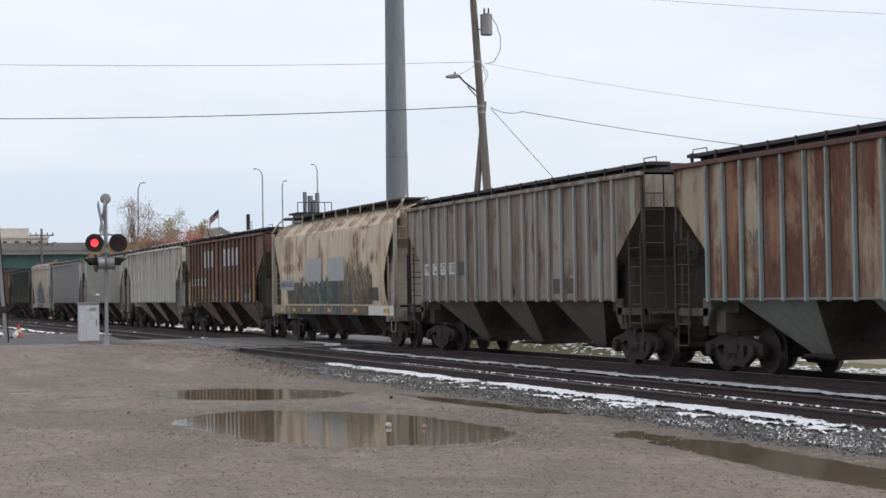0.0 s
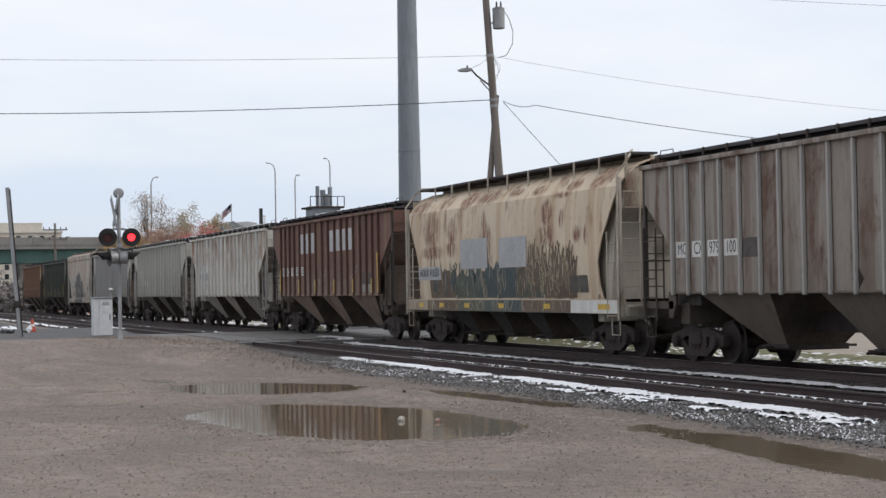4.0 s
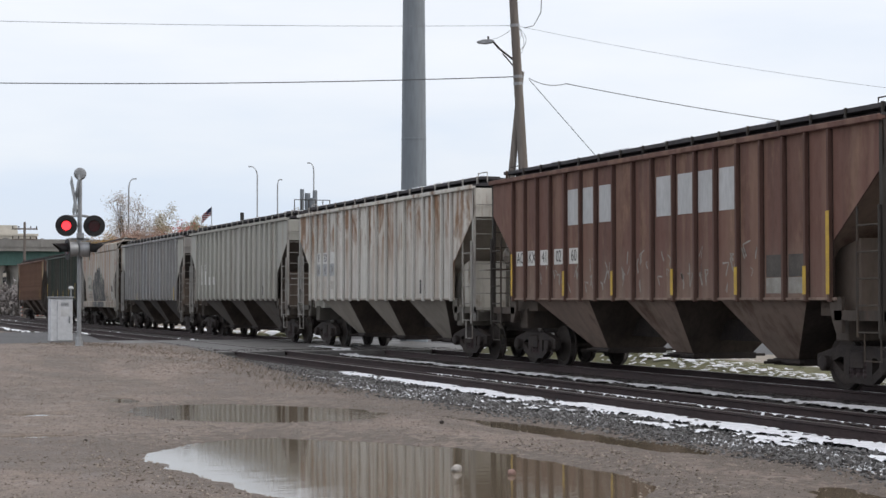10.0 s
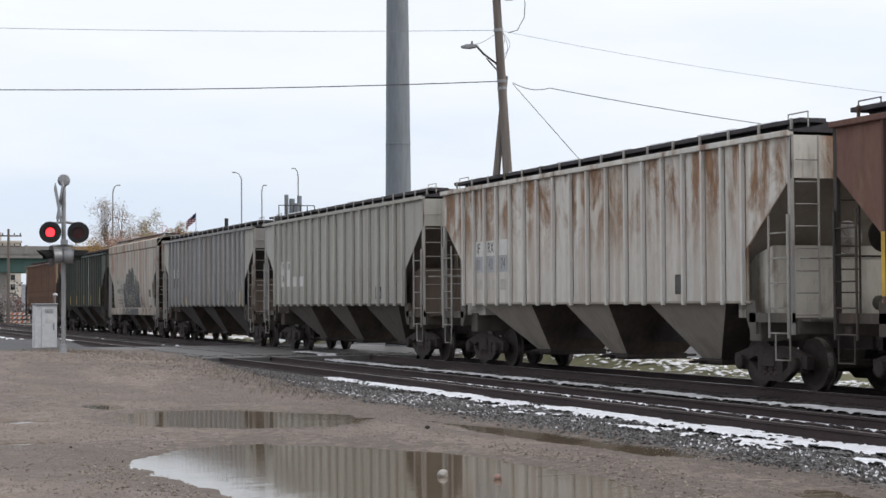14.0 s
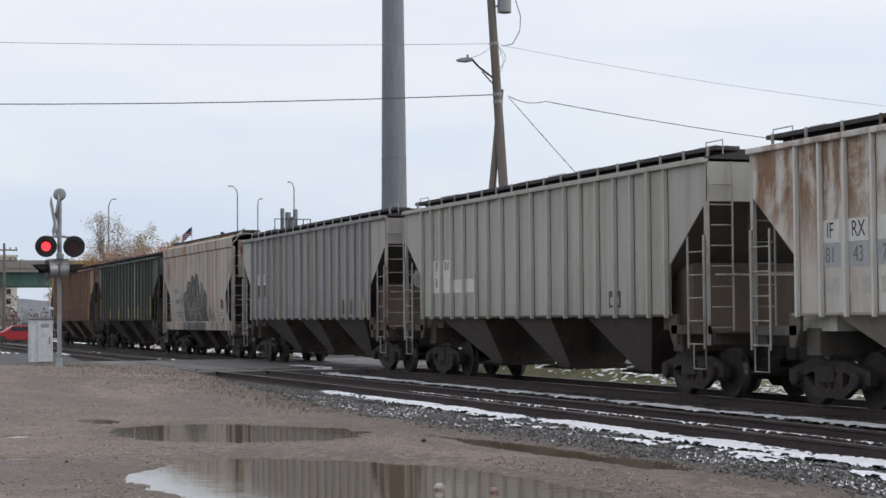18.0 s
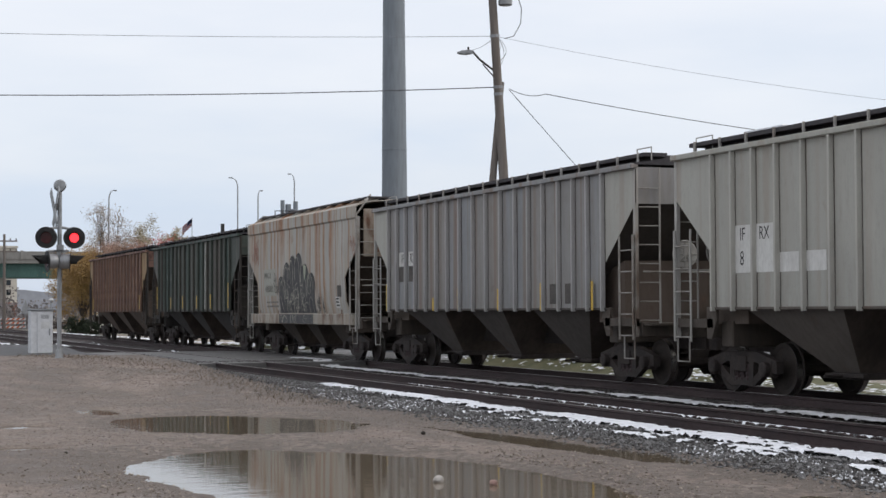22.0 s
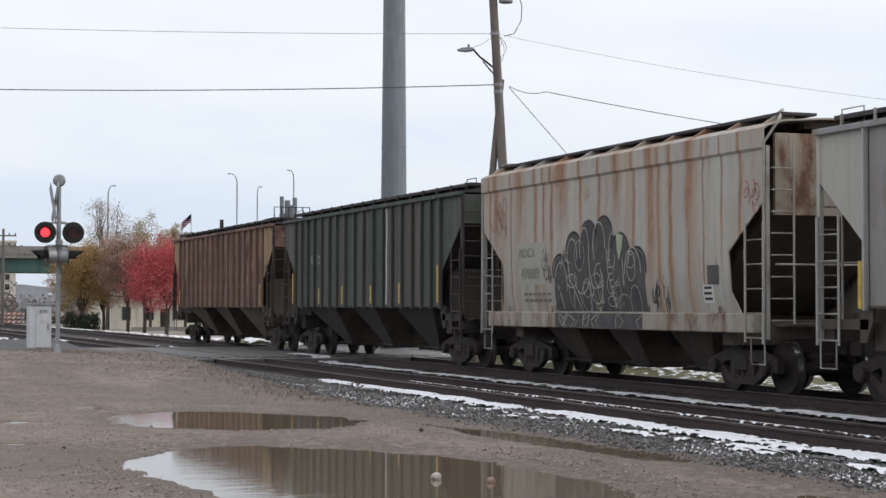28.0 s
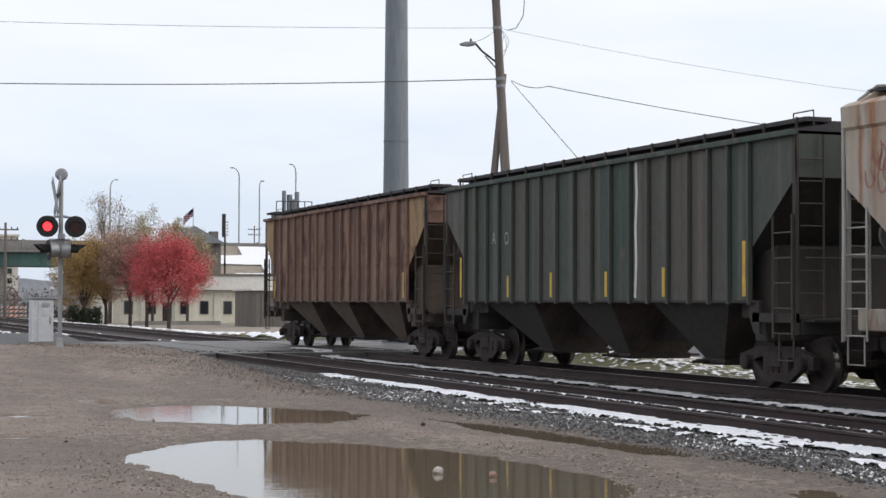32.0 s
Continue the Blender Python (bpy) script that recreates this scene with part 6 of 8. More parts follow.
LEAF_RED = leaf_mat("crimson_leaves", (0.64, 0.125, 0.135), (0.48, 0.115, 0.12))
LEAF_BROWN = leaf_mat("russet_leaves", (0.44, 0.29, 0.22), (0.34, 0.235, 0.19))
LEAF_ORANGE = leaf_mat("ochre_leaves", (0.42, 0.27, 0.085), (0.32, 0.215, 0.11))
LEAF_PINK = leaf_mat("dusty_red_leaves", (0.52, 0.20, 0.18), (0.40, 0.19, 0.16))
LEAF_OLIVE = leaf_mat("olive_yellow_leaves", (0.40, 0.34, 0.21), (0.31, 0.26, 0.17))
LEAF_DULL = leaf_mat("dull_dry_leaves", (0.36, 0.29, 0.23), (0.27, 0.21, 0.16))
tree("crimson maple in full autumn leaf", 28.3, 139.0, -0.45, 6.75, 3.35, LEAF_RED, 4, 120, 0.085, 330, 0.3)
tree("maple with thinning reddish-brown leaves", 26.0, 143.5, -0.45, 7.7, 2.6, LEAF_BROWN, 8, 90, 0.085, 230, 0.3)
tree("small maple with russet and crimson leaves", 26.9, 141.0, -0.45, 7.2, 2.3, LEAF_PINK, 12, 90, 0.085, 170, 0.3)
tree("ochre-leaved tree with several stems", 22.6, 146.0, -0.5, 7.2, 3.0, LEAF_ORANGE, 16, 110, 0.085, 330, 0.2)
tree("russet-leaved tree beside the building", 24.6, 147.0, -0.5, 7.8, 2.4, LEAF_BROWN, 20, 90, 0.085, 220, 0.25)
tree("tall tree nearly bare of leaves", 29.0, 171.0, -0.4, 12.8, 3.0, LEAF_DULL, 24, 44, 0.085, 190, 0.3, 0.2)
tree("dull olive tree behind the maples", 33.0, 170.0, -0.4, 10.8, 2.5, LEAF_OLIVE, 28, 110, 0.09, 130, 0.3)
tree("dull olive tree near the flagpole", 35.6, 166.0, -0.4, 8.6, 2.6, LEAF_OLIVE, 32, 110, 0.09, 150, 0.3)
tree("olive tree with thin leaves near the flagpole", 38.3, 185.0, -0.4, 11.0, 1.7, LEAF_OLIVE, 36, 80, 0.09, 90, 0.4)


def hedge():
    rng = random.Random(9)
    m = leaf_mat("dark_evergreen", (0.02, 0.03, 0.016), (0.03, 0.04, 0.02))
    t = thing("hedge", "low dark clipped evergreen hedge before the building", "hedge")
    part("stems", boxed(-1.1, 1.1, -0.35, 0.35, -0.2, 0.5), M_BARK, t)
    cl = [(rng.uniform(-1.3, 1.3), rng.uniform(-0.5, 0.5), rng.uniform(-0.2, 1.5)) for _ in range(120)]
    leaf_cloud("foliage", cl, 30, 0.13, 0.12, m, t, 9)
    t.location = (21.9, 141.4, -0.4)


hedge()

M_CREAM_WALL = grained("cream_painted_block", (0.70, 0.67, 0.57), (0.60, 0.57, 0.48), 0.6, (1, 1, 0.4), rough=0.85, bump=0.2)
M_GLASS_DARK, N, L, b = mat("dark_window_glass", (0.02, 0.024, 0.028), 0.08)
M_ROOF_WHITE = grained("pale_metal_roof", (0.74, 0.735, 0.70), (0.66, 0.65, 0.62), 0.5, rough=0.6, bump=0.1)
M_SHED = grained("brown_grey_siding", (0.17, 0.155, 0.14), (0.13, 0.12, 0.108), 0.8, (6, 1, 0.2), rough=0.8, bump=0.2)
M_CONCRETE = grained("weathered_concrete", (0.27, 0.265, 0.25), (0.19, 0.185, 0.175), 0.4, (1, 1, 0.5), rough=0.9, bump=0.2)
M_GIRDER = grained("green_bridge_paint", (0.055, 0.13, 0.115), (0.04, 0.095, 0.085), 0.6, (1, 1, 0.4), rough=0.6, bump=0.1)


def window(wall, x0, x1, y, z0, z1, frame_mat):
    w = part("window", boxed(x0, x1, y - 0.06, y - 0.01, z0, z1), frame_mat, wall)
    part("pane", boxed(x0 + 0.08, x1 - 0.08, y - 0.075, y - 0.062, z0 + 0.08, z1 - 0.08), M_GLASS_DARK, w)


def low_building():
    h = thing("low_building", "single-storey cream block building with a pale roof", "building")
    y = 172.0
    wall = part("wall", boxed(29.5, 52.0, y, y + 14, -1.0, 2.72), M_CREAM_WALL, h)
    for x in (31.0, 33.3, 36.6, 38.6, 41.0, 43.1):
        window(wall, x - 0.45, x + 0.45, y, 0.35, 1.7, M_SHED)
    d = part("door", boxed(44.2, 45.3, y - 0.06, y - 0.005, -0.9, 1.55), M_WHITE, h)
    d2 = part("door", boxed(34.4, 35.3, y - 0.06, y - 0.005, -0.9, 1.5), M_DARK_STEEL, h, "dark door")
    bm = bmesh.new()
    prism_x(bm, ((y - 0.45, 2.72), (y - 0.45, 4.2), (y + 14.5, 4.4), (y + 14.5, 2.72)), 29.0, 52.5)
    part("roof", bm, M_ROOF_WHITE, h)
    part("fascia", boxed(28.9, 52.6, y - 0.55, y + 14.6, 4.2, 4.42), M_SHED, h)
    part("soffit_strip", boxed(28.95, 52.55, y - 0.5, y - 0.455, 2.66, 2.8), M_SHED, h)
    for x in (32.2, 35.6, 39.6, 42.4):
        part("downpipe", tubed(((x, y - 0.1, -0.8), (x, y - 0.1, 2.7)), 0.05, 6), M_WHITE, h)
    s = thing("metal_shed", "small brown-grey metal-sided shed", "shed")
    part("wall", boxed(36.9, 43.5, 145.5, 152.0, -1.2, 2.6), M_SHED, s)
    part("roof", boxed(36.7, 43.7, 145.3, 152.2, 2.6, 2.75), M_ROOF_WHITE, s)
    for k in range(12):
        part("rib", boxed(37.1 + k * 0.52, 37.16 + k * 0.52, 145.45, 145.5, -1.1, 2.55), M_SHED, s)
    f = tagged(link_mesh("yard_wall", boxed(29.0, 37.0, 158.0, 158.4, -1.0, -0.15), M_CONCRETE), "low pale concrete wall before the building", "wall")


low_building()


def overpass():
    o = thing("overpass", "road overpass with green steel girders on concrete piers", "bridge")
    part("girder", boxed(-120, 58, 259.5, 260.3, 6.7, 8.75), M_GIRDER, o)
    for k in range(36):
        x = -118 + k * 4.9
        part("stiffener", boxed(x, x + 0.16, 259.38, 259.5, 6.8, 8.65), M_GIRDER, o)
    part("girder", boxed(-120, 58, 268.0, 268.8, 6.7, 8.75), M_GIRDER, o)
    part("deck", boxed(-120, 140, 258.6, 270.0, 8.75, 9.35), M_CONCRETE, o)
    rail = part("parapet", boxed(-120, 140, 258.5, 258.85, 9.35, 10.5), M_CONCRETE, o)
    for k in range(52):
        part("parapet_post", boxed(-119 + k * 5, -118.6 + k * 5, 258.38, 258.5, 9.35, 10.62), M_CONCRETE, rail)
    part("parapet", boxed(-120, 140, 269.7, 270.0, 9.35, 10.3), M_CONCRETE, o)
    for x in (25.0, 28.0, -14.0, -11.0, -50.0, -47.0):
        bm = bmesh.new()
        lathe(bm, [(0.95, -0.8), (0.95, 5.6), (1.3, 6.2), (1.3, 6.7)], (x, 261.5, 0), "z", 16)
        smooth(part("pier", bm, M_CONCRETE, o))
        bm = bmesh.new()
        lathe(bm, [(0.95, -0.8), (0.95, 5.6), (1.3, 6.2), (1.3, 6.7)], (x, 267.5, 0), "z", 16)
        smooth(part("pier", bm, M_CONCRETE, o))
    part("abutment", boxed(57, 140, 259.2, 269.5, -1, 8.75), M_CONCRETE, o)
    bm = bmesh.new()
    prism_x(bm, ((258.3, 10.0), (258.3, -1.5), (236, -1.5)), 56, 140)
    e = tagged(link_mesh("embankment", bm, M_TAN), "grassy embankment under the overpass approach", "embankment", kind="structure")
    bm = bmesh.new()
    rng = random.Random(5)
    n = 26
    vs = []
    for i in range(n + 1):
        for j in range(9):
            x = 56.2 + 61 * i / n
            u = j / 8
            vs.append(bm.verts.new((x + rng.uniform(-0.5, 0.5), 236.3 + 21.5 * u - 0.15, -1.5 + 11.5 * (0.3 + 21.5 * u) / 22.3 + 0.12 + rng.uniform(0, 0.1))))
    for i in range(n):
        for j in range(8):
            if noise.noise(Vector((i * 0.55, j * 0.8, 3.3))) > -0.2:
                bm.faces.new((vs[i * 9 + j], vs[(i + 1) * 9 + j], vs[(i + 1) * 9 + j + 1], vs[i * 9 + j + 1]))
    tagged(link_mesh("bank_snow", bm, M_SNOW), "patchy snow on the embankment", "snow", kind="stuff")


overpass()


def road_light(x, y, z0, z1, side, arm=1.9):
    s = thing("street_light", "slim grey curved-arm street light on the overpass", "street light", "street lights of the overpass")
    top = [(x, y, z0), (x, y, z1 - 1.4)] + [(x + side * arm * (1 - math.cos(a)), y, z1 - 1.4 + 1.4 * math.sin(a)) for a in (0.3, 0.6, 0.9, 1.2, 1.5)]
    smooth(part("pole", tubed(top, 0.11, 8, 0.06), M_GALV, s))
    p = top[-1]
    part("lamp_head", bevelled(boxed(min(p[0], p[0] + side * 0.5), max(p[0], p[0] + side * 0.5), y - 0.15, y + 0.15, p[2] - 0.09, p[2] + 0.08), 0.03), M_GALV, s)


road_light(44.2, 261.0, 9.3, 19.8, 1, 0.7)
road_light(63.9, 261.0, 9.3, 22.1, -1, 1.0)
road_light(68.9, 268.0, 9.3, 20.7, 1, 0.3)
road_light(72.9, 261.0, 9.3, 22.9, -1, 0.6)
road_light(18.0, 268.0, 9.3, 19.8, -1)


def flagpole():
    s = thing("flagpole", "slim flagpole flying a striped flag", "flagpole")
    part("pole", tubed(((47.2, 216.9, -0.5), (47.2, 216.9, 13.5)), 0.07, 8, 0.04), M_GALV, s)
    bm = bmesh.new()
    n = 8
    

    def cloth(bm, rows, cols, lift):
        grid = [[bm.verts.new((47.15 - 1.25 * i / n, 216.9 + 0.18 * math.sin(i * 1.3) - lift, 13.35 - 1.0 * j / 6 - 1.15 * (i / n) ** 1.2)) for j in range(cols + 1)] for i in range(rows + 1)]
        for i in range(rows):
            for j in range(cols):
                bm.faces.new((grid[i][j], grid[i + 1][j], grid[i + 1][j + 1], grid[i][j + 1]))
        bmesh.ops.solidify(bm, geom=bm.faces[:], thickness=0.02)

    cloth(bm, n, 6, 0.0)
    m, N, L, b = mat("striped_flag_cloth", (0.3, 0.1, 0.1), 0.9)
    tc = N.new("ShaderNodeTexCoord")
    wv = N.new("ShaderNodeTexWave")
    wv.bands_direction = "Z"
    wv.inputs["Scale"].default_value = 1.2
    L.new(tc.outputs["Object"], wv.inputs["Vector"])
    L.new(mixed(N, L, ramped(N, L, wv.outputs["Fac"], 0.45, 0.55), (0.30, 0.05, 0.06), (0.55, 0.55, 0.58)), b.inputs["Base Color"])
    flag = part("flag", bm, m, s, "striped red and white flag")
    bm = bmesh.new()
    cloth(bm, 4, 3, 0.05)
    part("canton", bm, grained("navy_cloth", (0.03, 0.04, 0.1), (0.04, 0.05, 0.12), 4.0, rough=0.9, bump=0.0), flag, "dark blue corner field")


flagpole()


def far_plant():
    """Roofline clutter behind the train: a pipe gallery with railings, a cupola and a tall upright sign."""
    s = thing("pipe_gallery", "grey industrial platform with stub chimneys and railings", "industrial plant")
    x0, x1, y = 46.6, 50.4, 174.2
    part("tower", boxed(x0 + 0.4, x1 - 0.4, y + 0.3, y + 3.6, -0.5, 10.75), M_POLE_STEEL, s)
    part("platform", boxed(x0, x1, y, y + 4, 10.75, 10.95), M_DARK_STEEL, s)
    for k in range(6):
        x = x0 + (x1 - x0) * k / 5
        part("railing_post", boxed(x - 0.04, x + 0.04, y, y + 0.08, 10.95, 12.05), M_DARK_STEEL, s)
    part("railing", boxed(x0, x1, y, y + 0.06, 11.97, 12.05), M_DARK_STEEL, s)
    for x, h, r in ((47.8, 13.2, 0.22), (48.4, 12.8, 0.3), (49.2, 13.1, 0.25), (48.9, 12.3, 0.45)):
        part("chimney", tubed(((x, y + 1.5, 10.95), (x, y + 1.5, h)), r, 10), M_POLE_STEEL, s)
    t = thing("upright_sign", "tall upright black and white sign on a post", "sign")
    part("post", tubed(((53.3, 225.4, -0.5), (53.3, 225.4, 10.2)), 0.12, 8), M_DARK_STEEL, t)
    part("board", boxed(52.9, 53.35, 225.2, 225.5, 10.1, 13.2), M_BLACK, t)
    for k in range(5):
        part("white_bar", boxed(53.35 + 0.12 * (k % 2), 53.75, 225.25, 225.45, 10.3 + 0.42 * k, 10.55 + 0.42 * k), M_WHITE, t)
    c = thing("roof_cupola", "dark gabled roof with a small cupola beyond the trees", "building")
    part("wall", boxed(41.2, 48.0, 205, 212, -0.5, 8.7), M_SHED, c)
    bm = bmesh.new()
    prism_y(bm, ((40.8, 8.5), (44.6, 10.6), (48.3, 8.6)), 204, 213)
    part("roof", bm, M_POLE_STEEL, c)
    part("cupola", bevelled(boxed(46.5, 47.5, 204.2, 205.2, 8.9, 10.0), 0.05), M_SHED, c)


far_plant()


def hotel():
    h = thing("hotel_building", "distant pale multi-storey building with a brick-red panel", "building")
    m_pale = grained("pale_stucco", (0.56, 0.53, 0.47), (0.50, 0.475, 0.42), 0.2, rough=0.85, bump=0.0)
    m_brick = grained("red_brick_facing", (0.26, 0.105, 0.075), (0.2, 0.085, 0.065), 0.4, rough=0.85, bump=0.0)
    y = 432.0
    wall = part("wall", boxed(8, 43.5, y, y + 22, 0, 22.6), m_pale, h)
    part("upper_block", boxed(27.5, 39.0, y + 2, y + 20, 22.6, 24.8), m_pale, h)
    part("brick_panel", boxed(27.5, 32.2, y - 0.3, y - 0.01, 16.6, 21.2), m_brick, h, "brick-red panel")
    part("brick_base", boxed(8, 43.5, y - 0.25, y - 0.01, 0, 9.0), m_brick, h, "brick-red lower storeys")
    part("cornice", boxed(7.8, 43.7, y - 0.4, y - 0.01, 22.2, 22.7), m_pale, h)
    for r in range(5):
        for k in range(12):
            x = 9.6 + k * 2.85
            z = 20.2 - r * 2.35
            if 26.6 < x < 32.4 and r < 2:
                continue
            w = part("window", boxed(x, x + 1.05, y - 0.32, y - 0.26, z, z + 1.3), M_GLASS_DARK, wall)
    h.location = (7.5, 0, -5.0)


hotel()


def far_scrub():
    """Leafless brush, banks and dark shapes under and beyond the overpass."""
    rng = random.Random(31)
    m = leaf_mat("bare_brush", (0.24, 0.22, 0.215), (0.16, 0.145, 0.14))
    for label, x, y, w, h, n in (("dark leafless brush beyond the crossing", 14.5, 190, 7, 4.2, 260), ("bare thicket beneath the overpass", 24.0, 285, 9, 6.5, 260), ("bare trees beyond the overpass", -6.0, 300, 26, 8, 420), ("dark leafless brush beside the tracks", 29.0, 225, 8, 4.5, 200)):
        t = thing("brush", label, "brush", "leafless brush")
        part("stems", boxed(-w * 0.6, w * 0.6, -1, 1, -1.2, 0.4), M_BARK, t)
        cl = [(rng.uniform(-w, w), rng.uniform(-2, 2), -0.6 + h * rng.random() ** 1.4 * (0.7 + 0.5 * noise.noise(Vector((rng.uniform(0, 9), 0, 0))))) for _ in range(n)]
        leaf_cloud("thicket", cl, 22, 0.3, 0.5, m, t, n)
        t.location = (x, y, 0)
    bm = bmesh.new()
    pts = []
    for k in range(61):
        x = -700 + k * 30
        pts.append((x, 12 + 6 * noise.noise(Vector((x * 0.01, 1.0, 0))) + 3 * noise.noise(Vector((x * 0.05, 4.0, 0)))))
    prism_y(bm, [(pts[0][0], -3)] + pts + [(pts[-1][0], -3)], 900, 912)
    # distance haze is painted into the woods as a pale blue-grey
    tagged(link_mesh("backdrop", bm, grained("hazed_far_woods", (0.34, 0.36, 0.40), (0.26, 0.275, 0.31), 0.05, rough=1.0, bump=0.0)), "low line of bare woods on the horizon, painted haze-grey", "woods", kind="structure")


far_scrub()


def barricade(x, y):
    s = thing("barricade", "road barricade with orange and white striped boards", "barricade", "barricades across the closed road")
    m_or = grained("orange_reflective", (0.55, 0.13, 0.04), (0.45, 0.11, 0.04), 3.0, rough=0.6, bump=0.0)
    for k in (-0.9, 0.9):
        part("leg", boxed(k - 0.04, k + 0.04, -0.25, 0.25, 0, 1.25), M_GALV, s)
    for z in (0.35, 0.75, 1.12):
        bd = part("board", boxed(-1.2, 1.2, -0.03, 0.0, z - 0.1, z + 0.1), M_WHITE, s)
        for j in range(5):
            bm = bmesh.new()
            u = -1.15 + j * 0.47
            prism_y(bm, ((u, z - 0.098), (u + 0.22, z - 0.098), (u + 0.4, z + 0.098), (u + 0.18, z + 0.098)), -0.036, -0.031)
            part("stripe", bm, m_or, bd)
    s.matrix_basis = pose(x, y, float(ground_z(x, y)), 0, 0, -8)
    return s


for bx, by in ((19.95, 172.0), (22.6, 172.4)):
    barricade(bx, by)


def far_utility_pole(x, y, h, label):
    s = thing("utility_pole", label, "utility pole")
    smooth(part("shaft", tubed(((x, y, -0.5), (x, y, h)), 0.16, 8, 0.1), M_WOOD_POLE, s))
    for z in (h - 0.6, h - 1.5):
        arm = part("crossarm", boxed(x - 1.1, x + 1.1, y - 0.06, y + 0.06, z - 0.06, z + 0.06), M_WOOD_POLE, s)
        for u in (-1.0, -0.5, 0.5, 1.0):
            part("insulator", tubed(((x + u, y, z + 0.06), (x + u, y, z + 0.25)), 0.05, 6), M_DARK_STEEL, arm)


far_utility_pole(17.05, 153.6, 8.4, "wooden utility pole with two crossarms beyond the crossing")
far_utility_pole(73.7, 290.0, 14.5, "wooden utility pole with crossarms behind the overpass")


def road_sign(x, y):
    s = thing("road_sign", "grey back of a triangular-topped road sign on its post", "road sign")
    part("post", boxed(x - 0.04, x + 0.04, y - 0.04, y + 0.04, -0.3, 2.9), M_GALV, s)
    bm = bmesh.new()
    prism_y(bm, ((x - 0.32, 1.5), (x + 0.32, 1.5), (x + 0.32, 2.1), (x, 2.85), (x - 0.32, 2.1)), y - 0.06, y - 0.045)
    part("plate", bm, M_GALV, s)


road_sign(21.6, 176.0)


# ---- vehicles ----
M_TYRE = grained("black_rubber", (0.02, 0.02, 0.02), (0.03, 0.03, 0.03), 6.0, rough=0.9, bump=0.2)


def vehicle(name, label, colour, length, roofline, width=1.85, wheel_r=0.36, axles=(0.2, 0.8), category="car"):
    """A road vehicle along x from the outline of its side; z 0 at the road."""
    v = thing(name, label, category)
    body = grained(name + "_paint", colour, tuple(c * 0.85 for c in colour), 2.0, rough=0.35, bump=0.0)
    bm = bmesh.new()
    prism_y(bm, [(x * length, z) for x, z in roofline], -width / 2, width / 2)
    part("body", bevelled(bm, 0.05, 2), body, v)
    return v, body


def wheel_pair(v, xs, r, width):
    for x in xs:
        for s in (-1, 1):
            bm = bmesh.new()
            lathe(bm, [(r * 0.6, -0.1), (r * 0.95, -0.1), (r, -0.06), (r, 0.06), (r * 0.95, 0.1), (r * 0.6, 0.1)], (x, s * width / 2, r), "y", 16)
            w = part("wheel", bm, M_TYRE, v)
            bm = bmesh.new()
            lathe(bm, [(r * 0.6, -0.085), (r * 0.5, -0.11), (r * 0.5, 0.11), (r * 0.6, 0.085)], (x, s * width / 2, r), "y", 12)
            part("rim", bm, M_GALV, w)


def red_pickup():
    v, body = vehicle("pickup_truck", "bright red pickup truck on the far road", (0.42, 0.02, 0.03), 5.3, ((0, 0.35), (0, 0.95), (0.40, 0.98), (0.42, 1.62), (0.60, 1.64), (0.70, 1.05), (0.98, 0.98), (1.0, 0.4)), 1.9, category="pickup truck")
    for s in (-1, 1):
        part("side_window", boxed(0.435 * 5.3, 0.63 * 5.3, s * 0.955 - 0.012, s * 0.955 + 0.012, 1.1, 1.52), M_GLASS_DARK, v)
    part("bumper", boxed(5.25, 5.4, -0.9, 0.9, 0.4, 0.62), M_GALV, v)
    wheel_pair(v, (1.0, 4.25), 0.38, 1.8)
    return v


def red_car():
    v, body = vehicle("car", "red saloon car on the far road", (0.36, 0.02, 0.03), 4.6, ((0, 0.3), (0, 0.9), (0.2, 0.98), (0.33, 1.42), (0.62, 1.44), (0.78, 0.96), (0.98, 0.82), (1.0, 0.35)), 1.8)
    for s in (-1, 1):
        part("side_window", boxed(0.34 * 4.6, 0.66 * 4.6, s * 0.905 - 0.012, s * 0.905 + 0.012, 1.02, 1.34), M_GLASS_DARK, v)
        part("tail_lamp", boxed(-0.02, 0.04, s * 0.6 - 0.2, s * 0.6 + 0.2, 0.7, 0.86), M_SIGNAL_OFF, v)
    wheel_pair(v, (0.85, 3.7), 0.33, 1.7)
    return v


def mixer_truck():
    v, body = vehicle("mixer_truck", "concrete mixer truck with grey drum and red cab on the overpass", (0.36, 0.03, 0.035), 2.2, ((0, 0.6), (0, 2.6), (0.55, 2.75), (0.75, 1.9), (1.0, 1.75), (1.0, 0.6)), 2.4, category="truck")
    for o in v.children:
        o.location = (6.4, 0, 0)
    bm = bmesh.new()
    lathe(bm, [(0.5, -2.7), (0.85, -2.0), (1.2, -0.4), (1.2, 0.9), (0.8, 1.9), (0.5, 2.2)], (0, 0, 0), "x", 18)
    bmesh.ops.transform(bm, matrix=pose(3.6, 0, 2.3, 0, 8, 0), verts=bm.verts)
    smooth(part("drum", bm, M_GALV, v))
    part("chassis", boxed(0.6, 8.4, -0.5, 0.5, 0.7, 1.0), M_DARK_STEEL, v)
    part("hopper", boxed(0.5, 1.2, -0.6, 0.6, 2.6, 3.4), M_DARK_STEEL, v)
    part("window", boxed(6.6, 7.5, -1.22, -1.2, 1.9, 2.5), M_GLASS_DARK, v)
    wheel_pair(v, (1.8, 3.1, 7.4), 0.5, 2.2)
    return v


